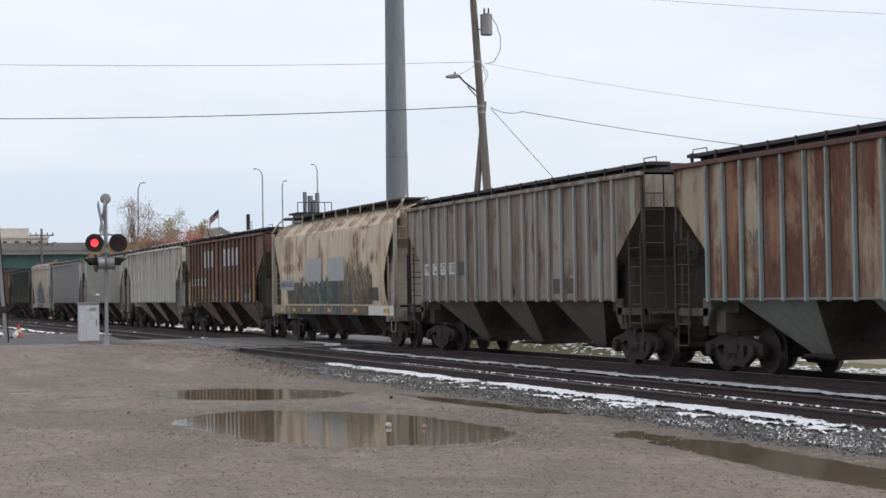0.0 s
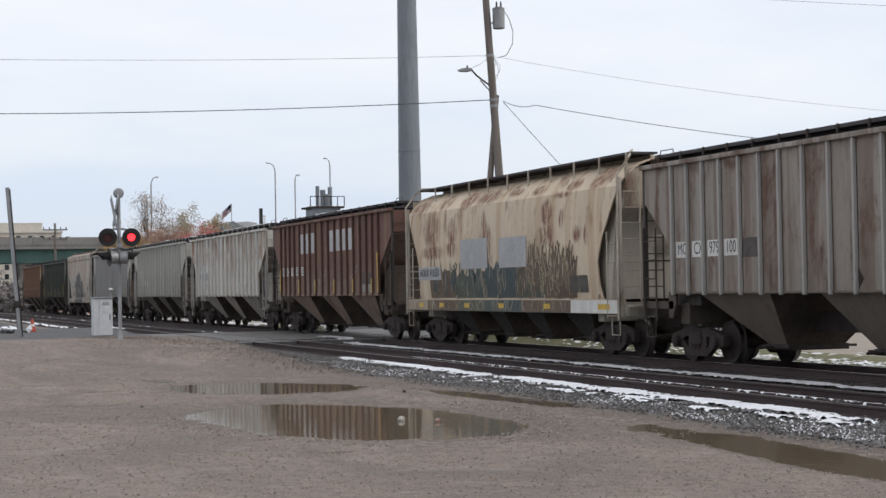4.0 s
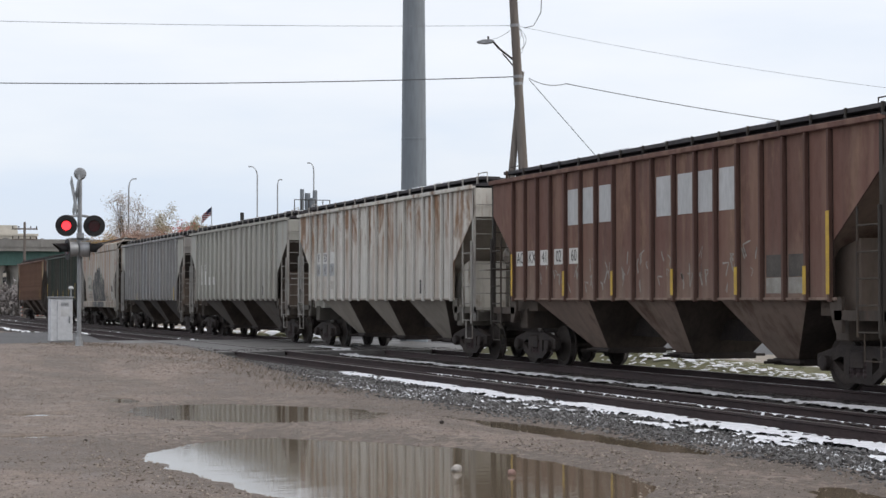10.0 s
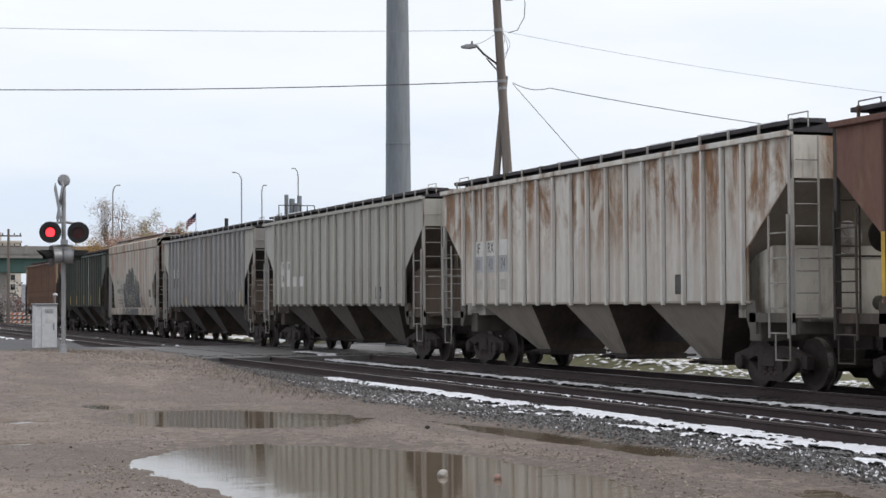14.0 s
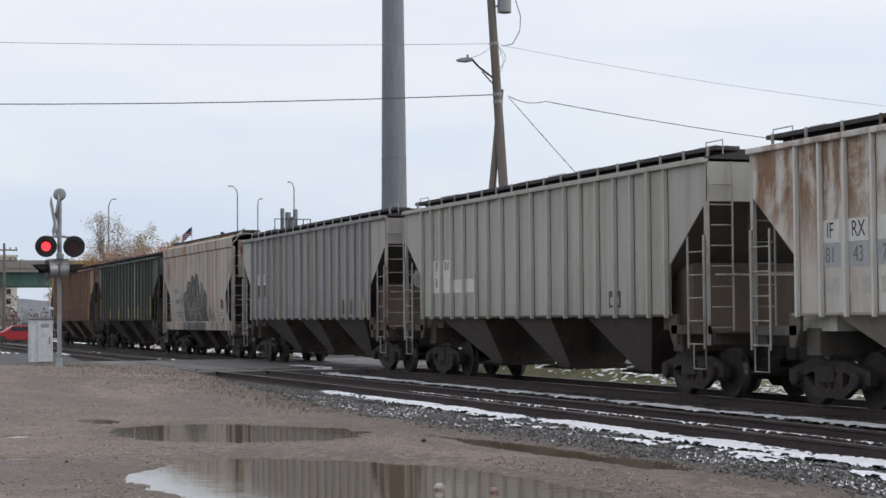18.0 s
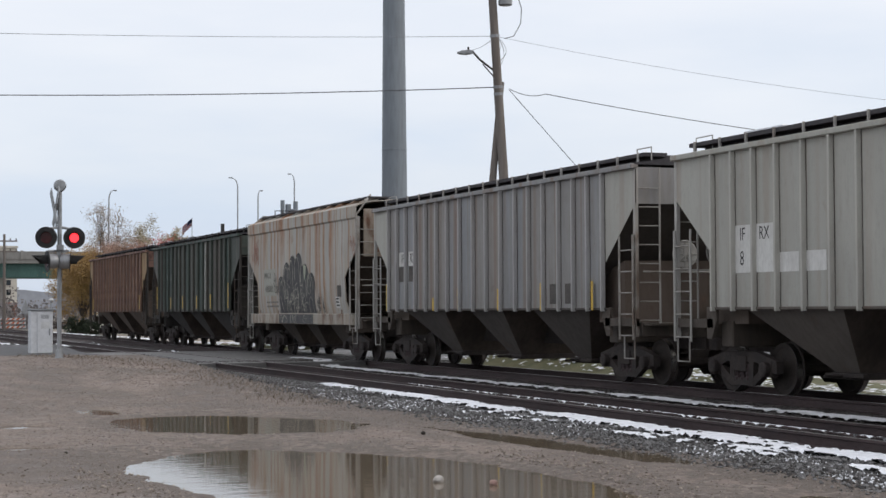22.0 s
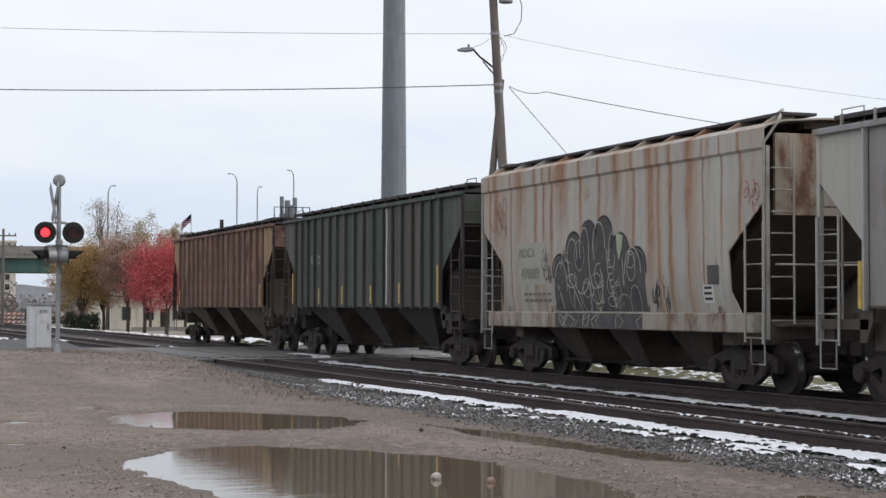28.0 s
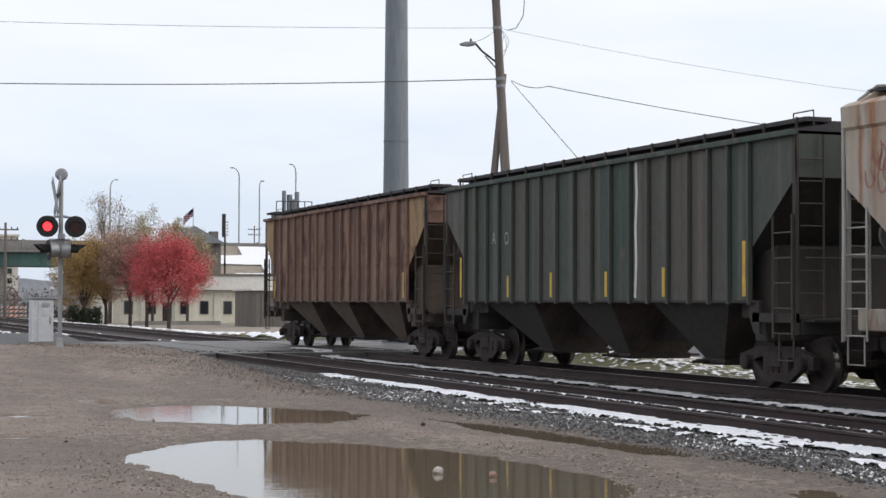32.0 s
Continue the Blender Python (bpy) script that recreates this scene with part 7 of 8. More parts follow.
def white_car():
    v, body = vehicle("car", "white saloon car crossing the overpass", (0.6, 0.6, 0.6), 4.6, ((0, 0.3), (0, 0.9), (0.2, 0.98), (0.33, 1.42), (0.62, 1.44), (0.78, 0.96), (0.98, 0.82), (1.0, 0.35)), 1.8)
    for s in (-1, 1):
        part("side_window", boxed(0.34 * 4.6, 0.66 * 4.6, s * 0.905 - 0.012, s * 0.905 + 0.012, 1.02, 1.34), M_GLASS_DARK, v)
    wheel_pair(v, (0.85, 3.7), 0.33, 1.7)
    return v


PICKUP, REDCAR, MIXER, WHITECAR = red_pickup(), red_car(), mixer_truck(), white_car()


# ---- markings on the car sides that face the lot ----
def side_matrix(x, y, z):
    return Matrix(((0, 0, -1, x), (-1, 0, 0, y), (0, 1, 0, z), (0, 0, 0, 1)))


def side_plate(car, name, y0, y1, z0, z1, material, x=-1.567, thick=0.004, label=""):
    return part(name, boxed(x - thick, x, min(y0, y1), max(y0, y1), z0, z1), material, car, label)


def side_text(car, body, y, z, size, material, x=-1.573, squeeze=1.0):
    return text_mesh(body, size, side_matrix(x, y, z), material, car, "lettering", 0.001, squeeze)


def shell_x(pts):
    zs, xs = [z for _, z in pts], [x for x, _ in pts]
    return lambda z: -float(np.interp(z, zs, xs))


def blob(car, name, outline, xf, lift, material, label=""):
    """A painted patch with its own outline (y, z), laid on the shell and cut into bands so that it follows the curve."""
    bm = bmesh.new()
    vs = [bm.verts.new((0, y, z)) for y, z in outline]
    f = bm.faces.new(vs)
    z0, z1 = min(z for _, z in outline), max(z for _, z in outline)
    k = z0 + 0.15
    while k < z1:
        bmesh.ops.bisect_plane(bm, geom=bm.verts[:] + bm.edges[:] + bm.faces[:], plane_co=(0, 0, k), plane_no=(0, 0, 1))
        k += 0.15
    bmesh.ops.triangulate(bm, faces=bm.faces[:])
    for v in bm.verts:
        v.co.x = xf(v.co.z) - lift
    bmesh.ops.recalc_face_normals(bm, faces=bm.faces[:])
    return part(name, bm, material, car, label)


def stroke(bm, pts, width, xf, lift):
    """A flat painted line through the points (y, z)."""
    pts = [Vector((0, y, z)) for y, z in pts]
    left, right = [], []
    for i, p in enumerate(pts):
        d = (pts[min(i + 1, len(pts) - 1)] - pts[max(i - 1, 0)]).normalized()
        n = Vector((0, -d.z, d.y)) * width / 2
        a, b_ = p + n, p - n
        left.append(bm.verts.new((xf(a.z) - lift, a.y, a.z)))
        right.append(bm.verts.new((xf(b_.z) - lift, b_.y, b_.z)))
    for i in range(len(pts) - 1):
        bm.faces.new((left[i], left[i + 1], right[i + 1], right[i]))


def arc(cy, cz, ry, rz, a0, a1, n=14):
    return [(cy + ry * math.cos(radians(a0 + (a1 - a0) * k / n)), cz + rz * math.sin(radians(a0 + (a1 - a0) * k / n))) for k in range(n + 1)]


M_PLATE = grained("faded_white_panel", (0.66, 0.66, 0.635), (0.54, 0.53, 0.505), 3.0, (1, 1, 0.4), rough=0.75, bump=0.05)
M_SQUARE = grained("pale_grey_square", (0.50, 0.51, 0.515), (0.44, 0.45, 0.455), 2.0, (1, 1, 0.3), rough=0.7, bump=0.05)
M_FADED_INK = grained("faded_dark_stencil", (0.13, 0.12, 0.11), (0.2, 0.185, 0.165), 5.0, rough=0.8, bump=0.0)
M_GHOST = grained("ghost_lettering", (0.33, 0.32, 0.29), (0.24, 0.225, 0.2), 5.0, rough=0.8, bump=0.0)

M_WASHED = grained("washed_out_print", (0.40, 0.38, 0.34), (0.50, 0.48, 0.44), 9.0, rough=0.8, bump=0.0)
M_FAINT = grained("nearly_gone_stencil", (0.17, 0.165, 0.15), (0.25, 0.24, 0.21), 5.0, rough=0.8, bump=0.0)

# rust-eaten orange car
c0 = CARS[0]
side_text(c0, "NA NJ", 4.72, 2.74, 0.40, M_FADED_INK, squeeze=0.72)
side_text(c0, "65 62", 4.72, 2.42, 0.40, M_FADED_INK, squeeze=0.72)
# weathered grey car
c1 = CARS[1]
for word, y in (("MC", 6.36), ("CX", 5.62), ("979", 4.92), ("100", 4.2)):
    side_plate(c1, "stencil_panel", y - 0.29, y + 0.29, 2.28, 2.62, M_PLATE)
    side_text(c1, word, y, 2.45, 0.36, M_INK, squeeze=0.8)
side_plate(c1, "patch", 3.12, 3.72, 2.23, 2.62, M_PATCH_DARK)
bm = bmesh.new()
prism_x(bm, ((-0.25, 1.76), (-0.44, 1.97), (-0.63, 1.76), (-0.44, 1.55)), -1.575, -1.567)
part("diamond_placard", bm, M_DARK_STEEL, c1)
for y in (-3.6, -4.4):
    side_plate(c1, "patch", y, y + 0.42, 1.68, 2.05, M_PATCH_DARK)
# oxide-brown car
c3 = CARS[3]
for y in (3.375, 2.585, 1.765, -0.875, -1.765, -2.585, -3.375):
    side_plate(c3, "white_square", y - 0.31, y + 0.31, 3.13, 3.90, M_SQUARE, label="pale painted square")
for word, y in (("AC", 6.4), ("KX", 5.7), ("41", 4.97), ("02", 4.19), ("60", 3.37)):
    side_plate(c3, "stencil_panel", y - 0.25, y + 0.25, 2.29, 2.63, M_PLATE)
    side_text(c3, word, y, 2.46, 0.36, M_INK, squeeze=0.85)
for y, z1 in ((6.77, 2.58), (3.78, 2.13), (1.33, 2.1), (-1.33, 2.1), (-3.78, 2.09), (-6.06, 2.07), (-6.77, 2.95)):
    side_plate(c3, "reflector", y - 0.05, y + 0.05, 1.6, z1, M_YELLOW, x=-1.645, label="yellow reflective strip")
for y in (-4.97, -5.7):
    side_plate(c3, "patch", y - 0.25, y + 0.25, 1.9, 2.28, M_PATCH_DARK)
    side_plate(c3, "chalk_panel", y - 0.26, y + 0.26, 1.62, 1.89, M_GHOST)
rng = random.Random(41)
bm = bmesh.new()
for y in (2.58, 1.77, 0.87, 0.0, -0.87, -1.77, -2.58, -3.37, -4.19, 3.37, 4.19, 4.97):
    for k in range(5):
        a, z = y + rng.uniform(-0.25, 0.25), rng.uniform(1.65, 2.3)
        stroke(bm, [(a, z), (a + rng.uniform(-0.12, 0.12), z + rng.uniform(0.1, 0.25)), (a + rng.uniform(-0.15, 0.15), z + rng.uniform(-0.1, 0.3))], rng.uniform(0.02, 0.05), lambda z: -1.565, 0.004)
part("chalk_scrawl", bm, M_GHOST, c3, "whitish chalk scrawls")
# rust-washed white car
c4 = CARS[4]
for word, y in (("IF", 5.83), ("RX", 5.05)):
    side_plate(c4, "stencil_panel", y - 0.27, y + 0.27, 2.66, 3.02, M_PLATE)
    side_text(c4, word, y, 2.84, 0.36, M_INK, squeeze=0.8)
side_plate(c4, "stencil_panel", 4.03, 4.55, 2.66, 3.03, M_PLATE)
for word, y in (("81", 5.83), ("43", 5.05), ("74", 4.28)):
    side_plate(c4, "patch", y - 0.28, y + 0.28, 2.27, 2.655, M_PATCH_GREY)
    side_text(c4, word, y, 2.45, 0.36, M_FADED_INK, squeeze=0.8)
for k in range(4):
    side_plate(c4, "small_print", 4.1 + 0.5 * k, 4.45 + 0.5 * k, 1.85, 2.1, M_WASHED)
side_plate(c4, "patch", -4.2, -4.6, 1.68, 2.05, M_PATCH_DARK)
# pale warm-grey car
c5 = CARS[5]
for word, y in (("IF", 5.78), ("RX", 5.06)):
    side_plate(c5, "stencil_panel", y - 0.29, y + 0.29, 2.14, 2.97, M_PLATE)
    side_text(c5, word, y, 2.80, 0.32, M_INK, squeeze=0.8)
side_text(c5, "8", 5.8, 2.38, 0.36, M_INK, squeeze=0.8)
for y in (4.28, 3.47):
    side_plate(c5, "patch", y - 0.3, y + 0.3, 2.13, 2.46, M_PLATE)
side_plate(c5, "stencil_frame", -4.23, -4.76, 1.69, 2.02, M_PATCH_DARK)
side_plate(c5, "stencil_face", -4.30, -4.69, 1.74, 1.90, M_PATCH_GREY, x=-1.572)
# cool light-grey car
c6 = CARS[6]
for word, y in (("IF", 5.7), ("RX", 4.92)):
    side_plate(c6, "stencil_panel", y - 0.3, y + 0.3, 2.7, 3.08, M_PLATE)
    side_text(c6, word, y, 2.89, 0.36, M_INK, squeeze=0.8)
    side_plate(c6, "patch", y - 0.3, y + 0.3, 2.28, 2.69, M_PATCH_DARK)
for y in (-4.3, -5.1):
    side_plate(c6, "patch", y - 0.26, y + 0.26, 1.64, 2.07, M_PATCH_DARK)
for y, z1 in ((6.9, 2.24), (3.19, 1.84), (1.4, 2.05), (-1.2, 2.0), (-3.68, 2.1), (-6.3, 2.1)):
    side_plate(c6, "reflector", y - 0.05, y + 0.05, 1.5, z1, M_YELLOW, x=-1.625, label="yellow reflective strip")
# dark-green car
c8 = CARS[8]
for y, z1 in ((-6.67, 2.58), (-3.69, 2.17), (-1.21, 2.13), (1.52, 2.15), (3.95, 2.11), (6.95, 2.6)):
    side_plate(c8, "reflector", y - 0.055, y + 0.055, 1.62, z1, M_YELLOW, x=-1.645, label="yellow reflective strip")
side_text(c8, "A", 4.98, 3.0, 0.42, M_LETTER_PALE, squeeze=0.8)
side_text(c8, "O", 4.2, 2.97, 0.42, M_LETTER_PALE, squeeze=0.8)
bm = bmesh.new()
stroke(bm, [(-2.40, 4.25), (-2.43, 3.6), (-2.38, 3.0), (-2.41, 2.3), (-2.36, 1.6)], 0.10, lambda z: -1.565, 0.004)
part("paint_run", bm, M_PLATE, c8, "pale run of spilt paint")
# rust-brown car
c9 = CARS[9]
for y, z1 in ((-6.7, 2.3), (6.7, 2.2)):
    side_plate(c9, "reflector", y - 0.05, y + 0.05, 1.62, z1, M_YELLOW, x=-1.645)
side_plate(c9, "patch", -6.2, -5.8, 1.75, 2.05, M_PATCH_DARK)

# ---- graffiti ----
G_DARK = grained("charcoal_spray_paint", (0.045, 0.045, 0.05), (0.085, 0.082, 0.08), 2.5, rough=0.75, bump=0.0)
G_PALE = grained("pale_spray_line", (0.42, 0.40, 0.33), (0.30, 0.28, 0.24), 4.0, rough=0.75, bump=0.0)
G_BLACK = grained("black_spray_line", (0.018, 0.018, 0.02), (0.03, 0.03, 0.03), 4.0, rough=0.7, bump=0.0)
G_PINK = grained("faded_red_spray_line", (0.36, 0.14, 0.10), (0.30, 0.16, 0.12), 4.0, rough=0.75, bump=0.0)
G_TEAL = grained("dark_teal_spray", (0.04, 0.06, 0.065), (0.065, 0.085, 0.08), 1.5, rough=0.7, bump=0.0)
G_GREEN = grained("grey_green_spray", (0.10, 0.115, 0.085), (0.065, 0.075, 0.06), 1.8, rough=0.7, bump=0.0)
G_BROWN = grained("umber_spray", (0.10, 0.07, 0.05), (0.15, 0.11, 0.075), 2.2, rough=0.75, bump=0.0)
G_TAN = grained("tan_spray_line", (0.36, 0.30, 0.2), (0.25, 0.2, 0.14), 3.0, rough=0.75, bump=0.0)


def lobes(y0, y1, z, heights, base):
    """An outline of rounded lobes standing on a base line, from y0 down to y1."""
    out = [(y0, base)]
    n = len(heights)
    w = (y1 - y0) / n
    for i, h in enumerate(heights):
        cy = y0 + w * (i + 0.5)
        for k in range(9):
            a = math.pi * k / 8
            out.append((cy - w / 2 * math.cos(a), z + h + abs(w) * 0.45 * math.sin(a)))
    out.append((y1, base))
    return out


def white_car_graffiti():
    car, xf = CARS[7], shell_x(SHELL_B)
    base = 1.44
    blob(car, "graffiti_fill", lobes(2.3, -1.95, 2.2, (0.1, 0.55, 0.76, 0.82, 0.45, 0.15), base), xf, 0.006, G_DARK, "charcoal graffiti lettering")
    dome = [(2.3, base)] + [(0.17 + 2.15 * math.cos(a), 1.75 + 1.3 * math.sin(a) ** 0.8) for a in (0.05 + 0.304 * k for k in range(11))] + [(-1.95, base)]
    blob(car, "graffiti_fill", dome, xf, 0.0075, G_DARK)
    bm = bmesh.new()
    stroke(bm, lobes(2.36, -2.0, 2.22, (0.1, 0.55, 0.76, 0.82, 0.45, 0.15), base), 0.06, xf, 0.010)
    part("graffiti_outline", bm, G_BLACK, car)
    bm = bmesh.new()
    for cy, cz, ry, rz, a0, a1 in ((1.95, 2.1, 0.3, 0.55, 20, 200), (1.35, 2.75, 0.25, 0.45, -20, 190), (0.75, 2.95, 0.22, 0.5, -30, 200), (0.05, 3.0, 0.28, 0.55, -40, 190), (-0.7, 2.8, 0.3, 0.55, -20, 170), (-1.45, 2.3, 0.35, 0.6, 0, 180), (0.9, 2.25, 0.35, 0.4, 180, 380), (0.2, 2.1, 0.3, 0.5, 150, 360)):
        stroke(bm, arc(cy, 1.44 + (cz - 1.44) * 0.87, ry, rz * 0.85, a0, a1), 0.03, xf, 0.012)
    for pts in (((1.6, 2.6), (1.5, 2.1), (1.2, 1.8), (1.05, 1.5)), ((0.55, 2.6), (0.5, 2.2), (0.35, 1.9), (0.3, 1.5)), ((-0.3, 2.7), (-0.35, 2.2), (-0.55, 1.8), (-0.6, 1.5)), ((0.0, 2.3), (-0.1, 2.0), (-0.05, 1.6)), ((-1.0, 2.5), (-1.05, 2.0), (-0.95, 1.55)), ((2.1, 2.0), (1.95, 1.7), (1.9, 1.5))):
        stroke(bm, pts, 0.035, xf, 0.012)
    for k in range(7):
        stroke(bm, ((-0.32 - 0.035 * k, 2.45 - 0.13 * k), (-0.46 - 0.035 * k, 2.47 - 0.13 * k)), 0.03, xf, 0.012)
    part("graffiti_line", bm, G_PALE, car, "pale sprayed outlines")
    blob(car, "graffiti_fill", [(-0.75, 3.0), (-1.05, 2.95), (-1.0, 2.7), (-0.85, 2.45), (-0.78, 2.7)], xf, 0.012, grained("pale_green_spray", (0.42, 0.46, 0.34), (0.34, 0.37, 0.28), 2.0, rough=0.75, bump=0.0))
    side_plate(car, "graffiti_fill", 2.2, -1.9, 1.1, 1.4, G_DARK, x=-1.602)
    rng = random.Random(3)
    bm = bmesh.new()
    for k in range(26):
        y, z = rng.uniform(-1.6, 2.0), rng.uniform(1.55, 2.75)
        stroke(bm, arc(y, z, rng.uniform(0.08, 0.3), rng.uniform(0.1, 0.35), rng.uniform(0, 360), rng.uniform(380, 520), 10), rng.uniform(0.012, 0.028), xf, 0.0135)
    for k in range(16):
        y = rng.uniform(-1.8, 2.1)
        stroke(bm, [(y, 1.12), (y + rng.uniform(-0.2, 0.2), 1.25), (y + rng.uniform(-0.25, 0.25), 1.38)], rng.uniform(0.012, 0.03), lambda z: -1.604, 0.003)
    part("graffiti_line", bm, G_PALE, car, "thin pale sprayed loops")
    bm = bmesh.new()
    for k in range(7):
        stroke(bm, arc(-5.95 + rng.uniform(-0.25, 0.25), 3.5 + rng.uniform(-0.25, 0.25), 0.1, 0.14, rng.uniform(0, 180), rng.uniform(220, 420)), 0.025, xf, 0.008)
    for k in range(11):
        stroke(bm, arc(5.4 + rng.uniform(-0.35, 0.35), 3.6 + rng.uniform(-0.4, 0.35), 0.12, 0.2, rng.uniform(0, 180), rng.uniform(220, 420)), 0.03, xf, 0.008)
    part("graffiti_line", bm, G_PINK, car, "faded red scribble")
    bm = bmesh.new()
    for cy, cz in ((2.75, 2.6), (2.65, 2.35), (-2.6, 1.9), (-2.8, 1.65), (-2.35, 1.75)):
        for k in range(5):
            stroke(bm, arc(cy + rng.uniform(-0.16, 0.16), cz + rng.uniform(-0.14, 0.14), rng.uniform(0.03, 0.1), rng.uniform(0.06, 0.2), rng.uniform(0, 360), rng.uniform(380, 500), 8), rng.uniform(0.012, 0.026), xf, 0.008)
    part("graffiti_line", bm, G_BLACK, car, "small black tags")
    blob(car, "stencil_patch", [(4.3, 2.02), (2.75, 2.02), (2.75, 2.95), (4.3, 2.95)], xf, 0.005, grained("pale_green_patch", (0.365, 0.36, 0.315), (0.33, 0.325, 0.28), 2.0, rough=0.7, bump=0.0))
    side_text(car, "MOCX", 3.75, 2.72, 0.30, M_FAINT, xf(2.7) - 0.012)
    side_text(car, "499089", 3.6, 2.26, 0.34, M_FAINT, xf(2.3) - 0.012)
    for z in (1.78, 1.64):
        for k in range(6):
            blob(car, "small_print", [(4.0 - 0.26 * k, z), (3.8 - 0.26 * k, z), (3.8 - 0.26 * k, z + 0.06), (4.0 - 0.26 * k, z + 0.06)], xf, 0.008, M_FADED_INK)
    blob(car, "stencil_patch", [(-4.22, 1.60), (-4.60, 1.60), (-4.60, 1.93), (-4.22, 1.93)], xf, 0.008, M_PLATE)
    for k in range(3):
        blob(car, "small_print", [(-4.27, 1.65 + 0.1 * k), (-4.55, 1.65 + 0.1 * k), (-4.55, 1.70 + 0.1 * k), (-4.27, 1.70 + 0.1 * k)], xf, 0.012, M_INK)
    blob(car, "stencil_patch", [(-4.4, 1.93), (-4.82, 1.93), (-4.82, 2.28), (-4.4, 2.28)], xf, 0.008, M_PATCH_DARK)


white_car_graffiti()


def cream_car_graffiti():
    car, xf = CARS[2], shell_x(SHELL_A)
    rng = random.Random(8)

    def ragged(y0, y1, z0, z1, n, jag):
        top = [(y0 + (y1 - y0) * k / n, z1 + rng.uniform(-jag, jag)) for k in range(n + 1)]
        return [(y0, z0)] + top + [(y1, z0)]

    for y0, y1, z0, z1, m in ((5.75, 3.3, 1.42, 2.25, G_BROWN), (3.4, 0.6, 1.42, 2.15, G_GREEN), (1.6, -1.6, 1.42, 2.30, G_TEAL), (-1.4, -3.4, 1.42, 2.25, G_GREEN), (-3.0, -5.4, 1.42, 2.0, G_BROWN)):
        blob(car, "graffiti_fill", ragged(y0, y1, z0, z1, 14, 0.16), xf, 0.005 + 0.002 * rng.random(), m, "dark sprayed graffiti ground")
    for m, name, count, lo, hi, w in ((G_BROWN, "umber sprayed spikes", 110, -5.4, -1.6, 0.06), (G_TAN, "tan sprayed letter strokes", 90, -5.3, -1.4, 0.035), (G_TEAL, "teal sprayed strokes", 40, 1.8, 5.6, 0.06), (G_TAN, "tan sprayed letter strokes", 20, -0.8, 5.5, 0.035), (G_PALE, "pale sprayed glints", 18, -5.0, 5.5, 0.03)):
        bm = bmesh.new()
        for k in range(count):
            y = rng.uniform(lo, hi)
            z = rng.uniform(1.5, 2.1 if lo > -1.3 else 2.35)
            if rng.random() < 0.3:
                stroke(bm, arc(y, z, rng.uniform(0.06, 0.14), rng.uniform(0.12, 0.4), rng.uniform(0, 360), rng.uniform(380, 560), 10), w * rng.uniform(0.5, 1.1), xf, 0.010 + 0.002 * rng.random())
            else:
                h = rng.uniform(0.3, 0.75)
                stroke(bm, ((y, z - 0.05), (y + rng.uniform(-0.12, 0.12), z + h * 0.5), (y + rng.uniform(-0.2, 0.2), z + h)), w, xf, 0.010 + 0.002 * rng.random())
        part("graffiti_line", bm, m, car, name)
    for y0, y1, z0, z1 in ((2.9, 0.69, 2.25, 3.1), (-0.23, -2.24, 2.24, 3.06)):
        blob(car, "painted_rectangle", [(y0, z0), (y1, z0), (y1, z1), (y0, z1)], xf, 0.014, M_PATCH_GREY, "pale grey painted-out rectangle")
    blob(car, "stencil_panel", [(6.78, 1.96), (4.68, 1.96), (4.68, 2.36), (6.78, 2.36)], xf, 0.012, M_PATCH_GREY)
    side_text(car, "AOKX 410263", 5.73, 2.17, 0.34, M_INK, xf(2.2) - 0.018, 0.86)
    for y in (-5.3, -5.87):
        blob(car, "stencil_patch", [(y + 0.26, 1.55), (y - 0.26, 1.55), (y - 0.26, 1.97), (y + 0.26, 1.97)], xf, 0.014, M_PATCH_DARK)
    for y in (6.5, 4.6, 2.4, -0.35, -3.6, -7.1):
        w = 0.42 if y < -7 else 0.26
        side_plate(car, "reflector", y - w * 0.8, y + w * 0.8, 1.14, 1.27, M_YELLOW, x=-1.609, label="yellow reflective plate")
    for y0, y1, m in ((5.9, 3.1, G_BROWN), (3.08, 0.75, G_GREEN), (0.73, -1.9, G_TEAL), (-1.92, -5.1, G_BROWN)):
        side_plate(car, "graffiti_fill", y0, y1, 1.05, 1.36, m, x=-1.6012)
    side_plate(car, "white_patch", -5.15, -7.85, 1.05, 1.36, M_PLATE, x=-1.6012, label="chipped white paint")
    sill_x = lambda z: -1.603
    for m, n in ((G_TAN, 44), (G_PALE, 14), (G_BROWN, 20)):
        bm = bmesh.new()
        for k in range(n):
            y = rng.uniform(-5.2, 5.8)
            stroke(bm, [(y, 1.07), (y + rng.uniform(-0.15, 0.15), 1.2), (y + rng.uniform(-0.2, 0.2), 1.34)], rng.uniform(0.012, 0.04), sill_x, 0.003 + 0.001 * rng.random())
        part("graffiti_line", bm, m, car)


cream_car_graffiti()

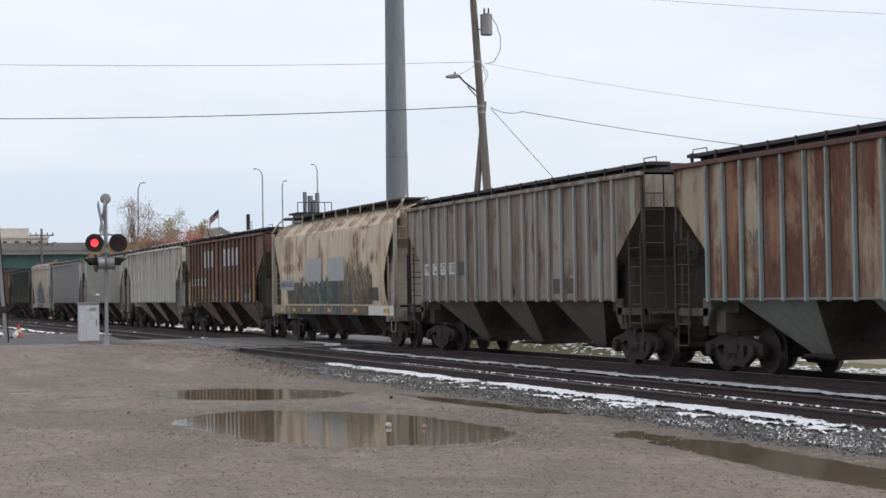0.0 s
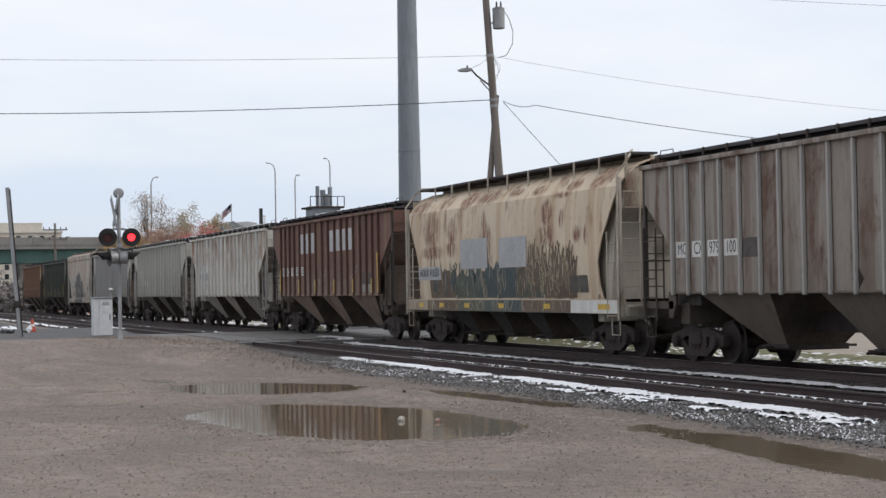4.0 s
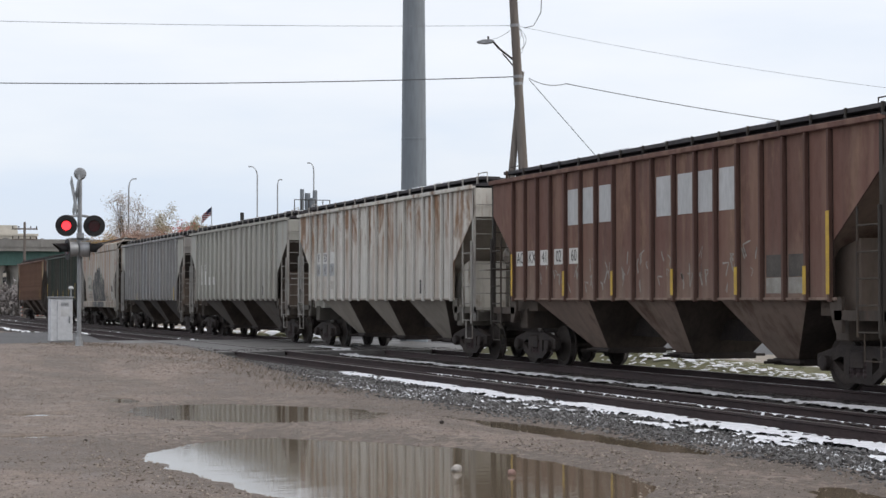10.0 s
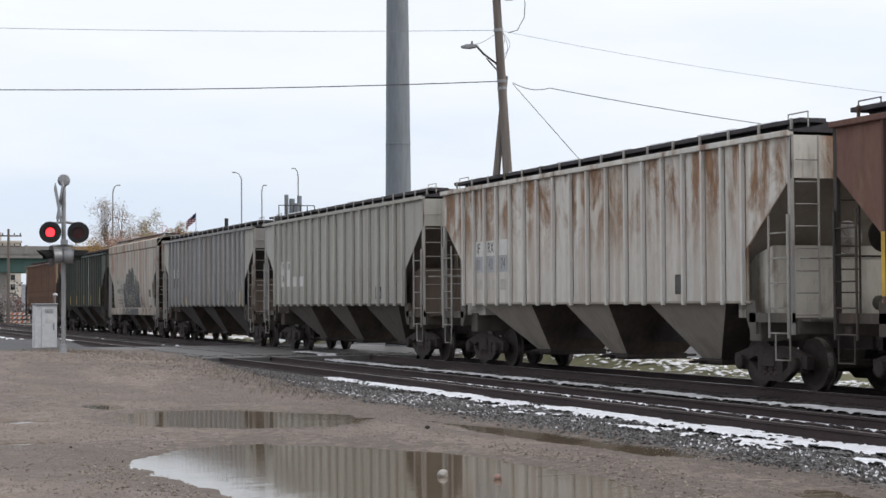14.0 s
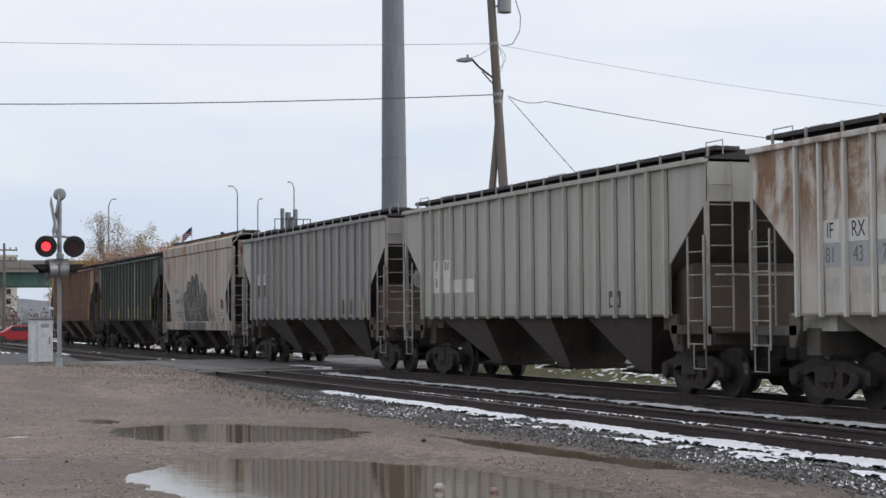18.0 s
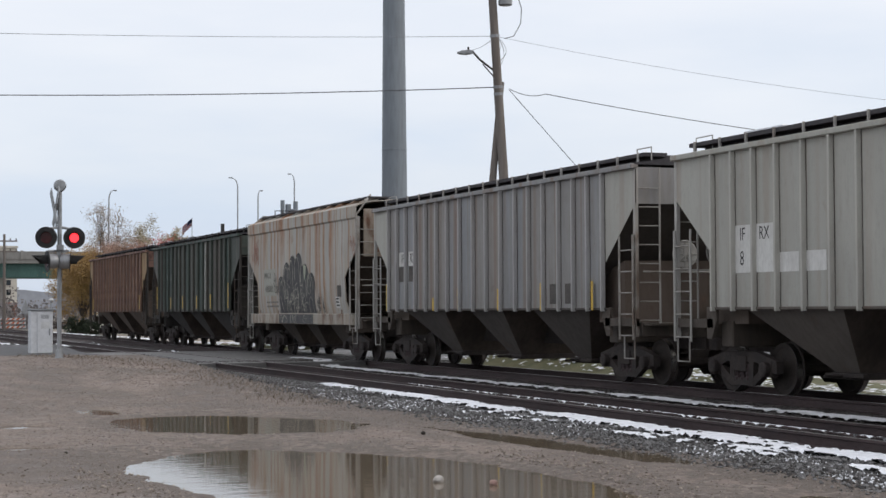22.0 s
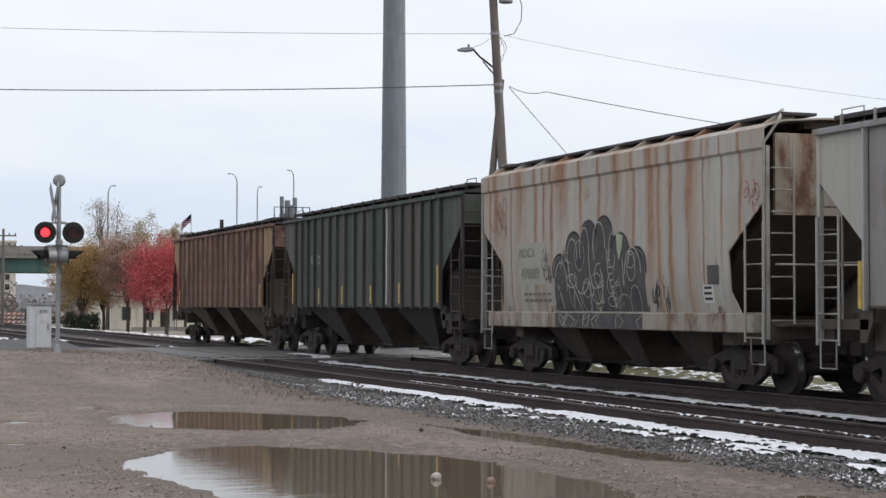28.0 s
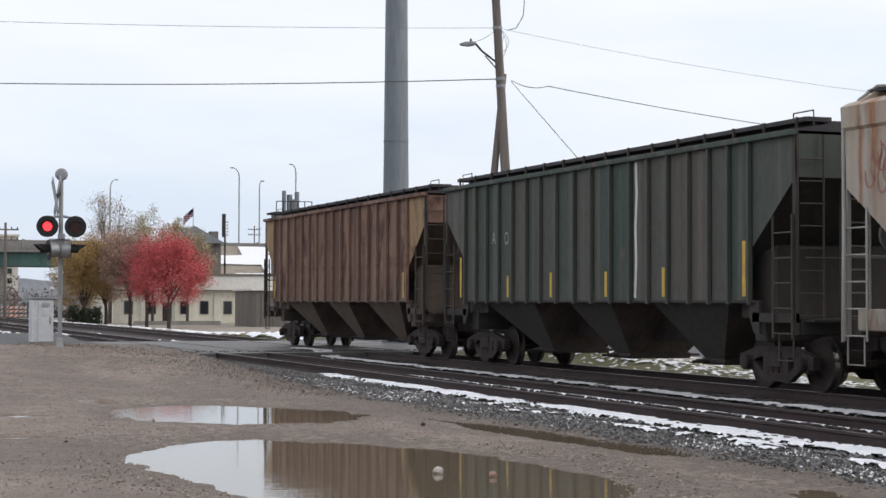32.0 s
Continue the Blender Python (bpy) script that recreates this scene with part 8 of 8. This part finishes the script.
for ob in scene.objects:
    if ob.name.split(".")[0] in ("graffiti_line", "chalk_scrawl"):
        tagged(ob, kind="stuff")


# ---- what moves ----
def travel(t):
    """Way of the train along the track: it slows a little."""
    u = (t - 16.0) / 16.0
    return -61.6482 * u + 0.8522 * u * u - 0.1804 * u ** 3


def motions():
    for i, car in enumerate(CARS):
        walk(car, [(t, pose(TRACK_B, mid(i) + travel(t), RAIL_Z)) for t in range(0, 33, 2)])
    spin_times = [k * 4 / 30 for k in range(241)]
    for w, y in WHEELSETS:
        walk(w, [(t, pose(0, y, 0.457, math.degrees((travel(0) - travel(t)) / 0.457))) for t in spin_times])
    # flashing crossing lamps: the added discs over the lit lenses swap every 0.691 s
    for cover, k, c, face in LAMP_COVERS:
        rows = []
        n0 = -25
        for n in range(n0, 23):
            t0 = 17.245 + 0.691 * n
            right_lit = n % 2 == 0
            shut = (k > 0) != right_lit
            place = c + face * (0.024 if shut else -0.03)
            for t in (t0 + 0.02, t0 + 0.675):
                t = min(max(t, 0.0), 32.0)
                if not rows or t > rows[-1][0] + 0.02:
                    rows.append((t, Matrix.Translation(place)))
        if rows[0][0] > 0:
            rows.insert(0, (0.0, rows[0][1]))
        walk(cover, rows)
    walk(PICKUP, [(0, pose(-38, 148, -0.1)), (9, pose(-16, 148, -0.1)), (12.5, pose(11.6, 147.5, -0.1)), (14, pose(19.5, 147.0, -0.1)), (32, pose(90, 130, -0.3))])
    walk(REDCAR, [(0, pose(95, 128, -0.3, 0, 0, 180)), (16, pose(30, 136, -0.2, 0, 0, 180)), (18, pose(18.8, 138, -0.1, 0, 0, 180)), (19, pose(15.2, 138.5, -0.1, 0, 0, 180)), (32, pose(-50, 140, 0, 0, 0, 180))])
    walk(MIXER, [(0, pose(12, 261.5, 9.36)), (1, pose(27, 261.5, 9.36)), (2, pose(39, 261.5, 9.36)), (32, pose(130, 261.5, 9.36))])
    walk(WHITECAR, [(0, pose(-70, 265, 9.36)), (5, pose(16, 265, 9.36)), (6, pose(30, 265, 9.36)), (8, pose(44, 265, 9.36)), (32, pose(130, 265, 9.36))])


motions()
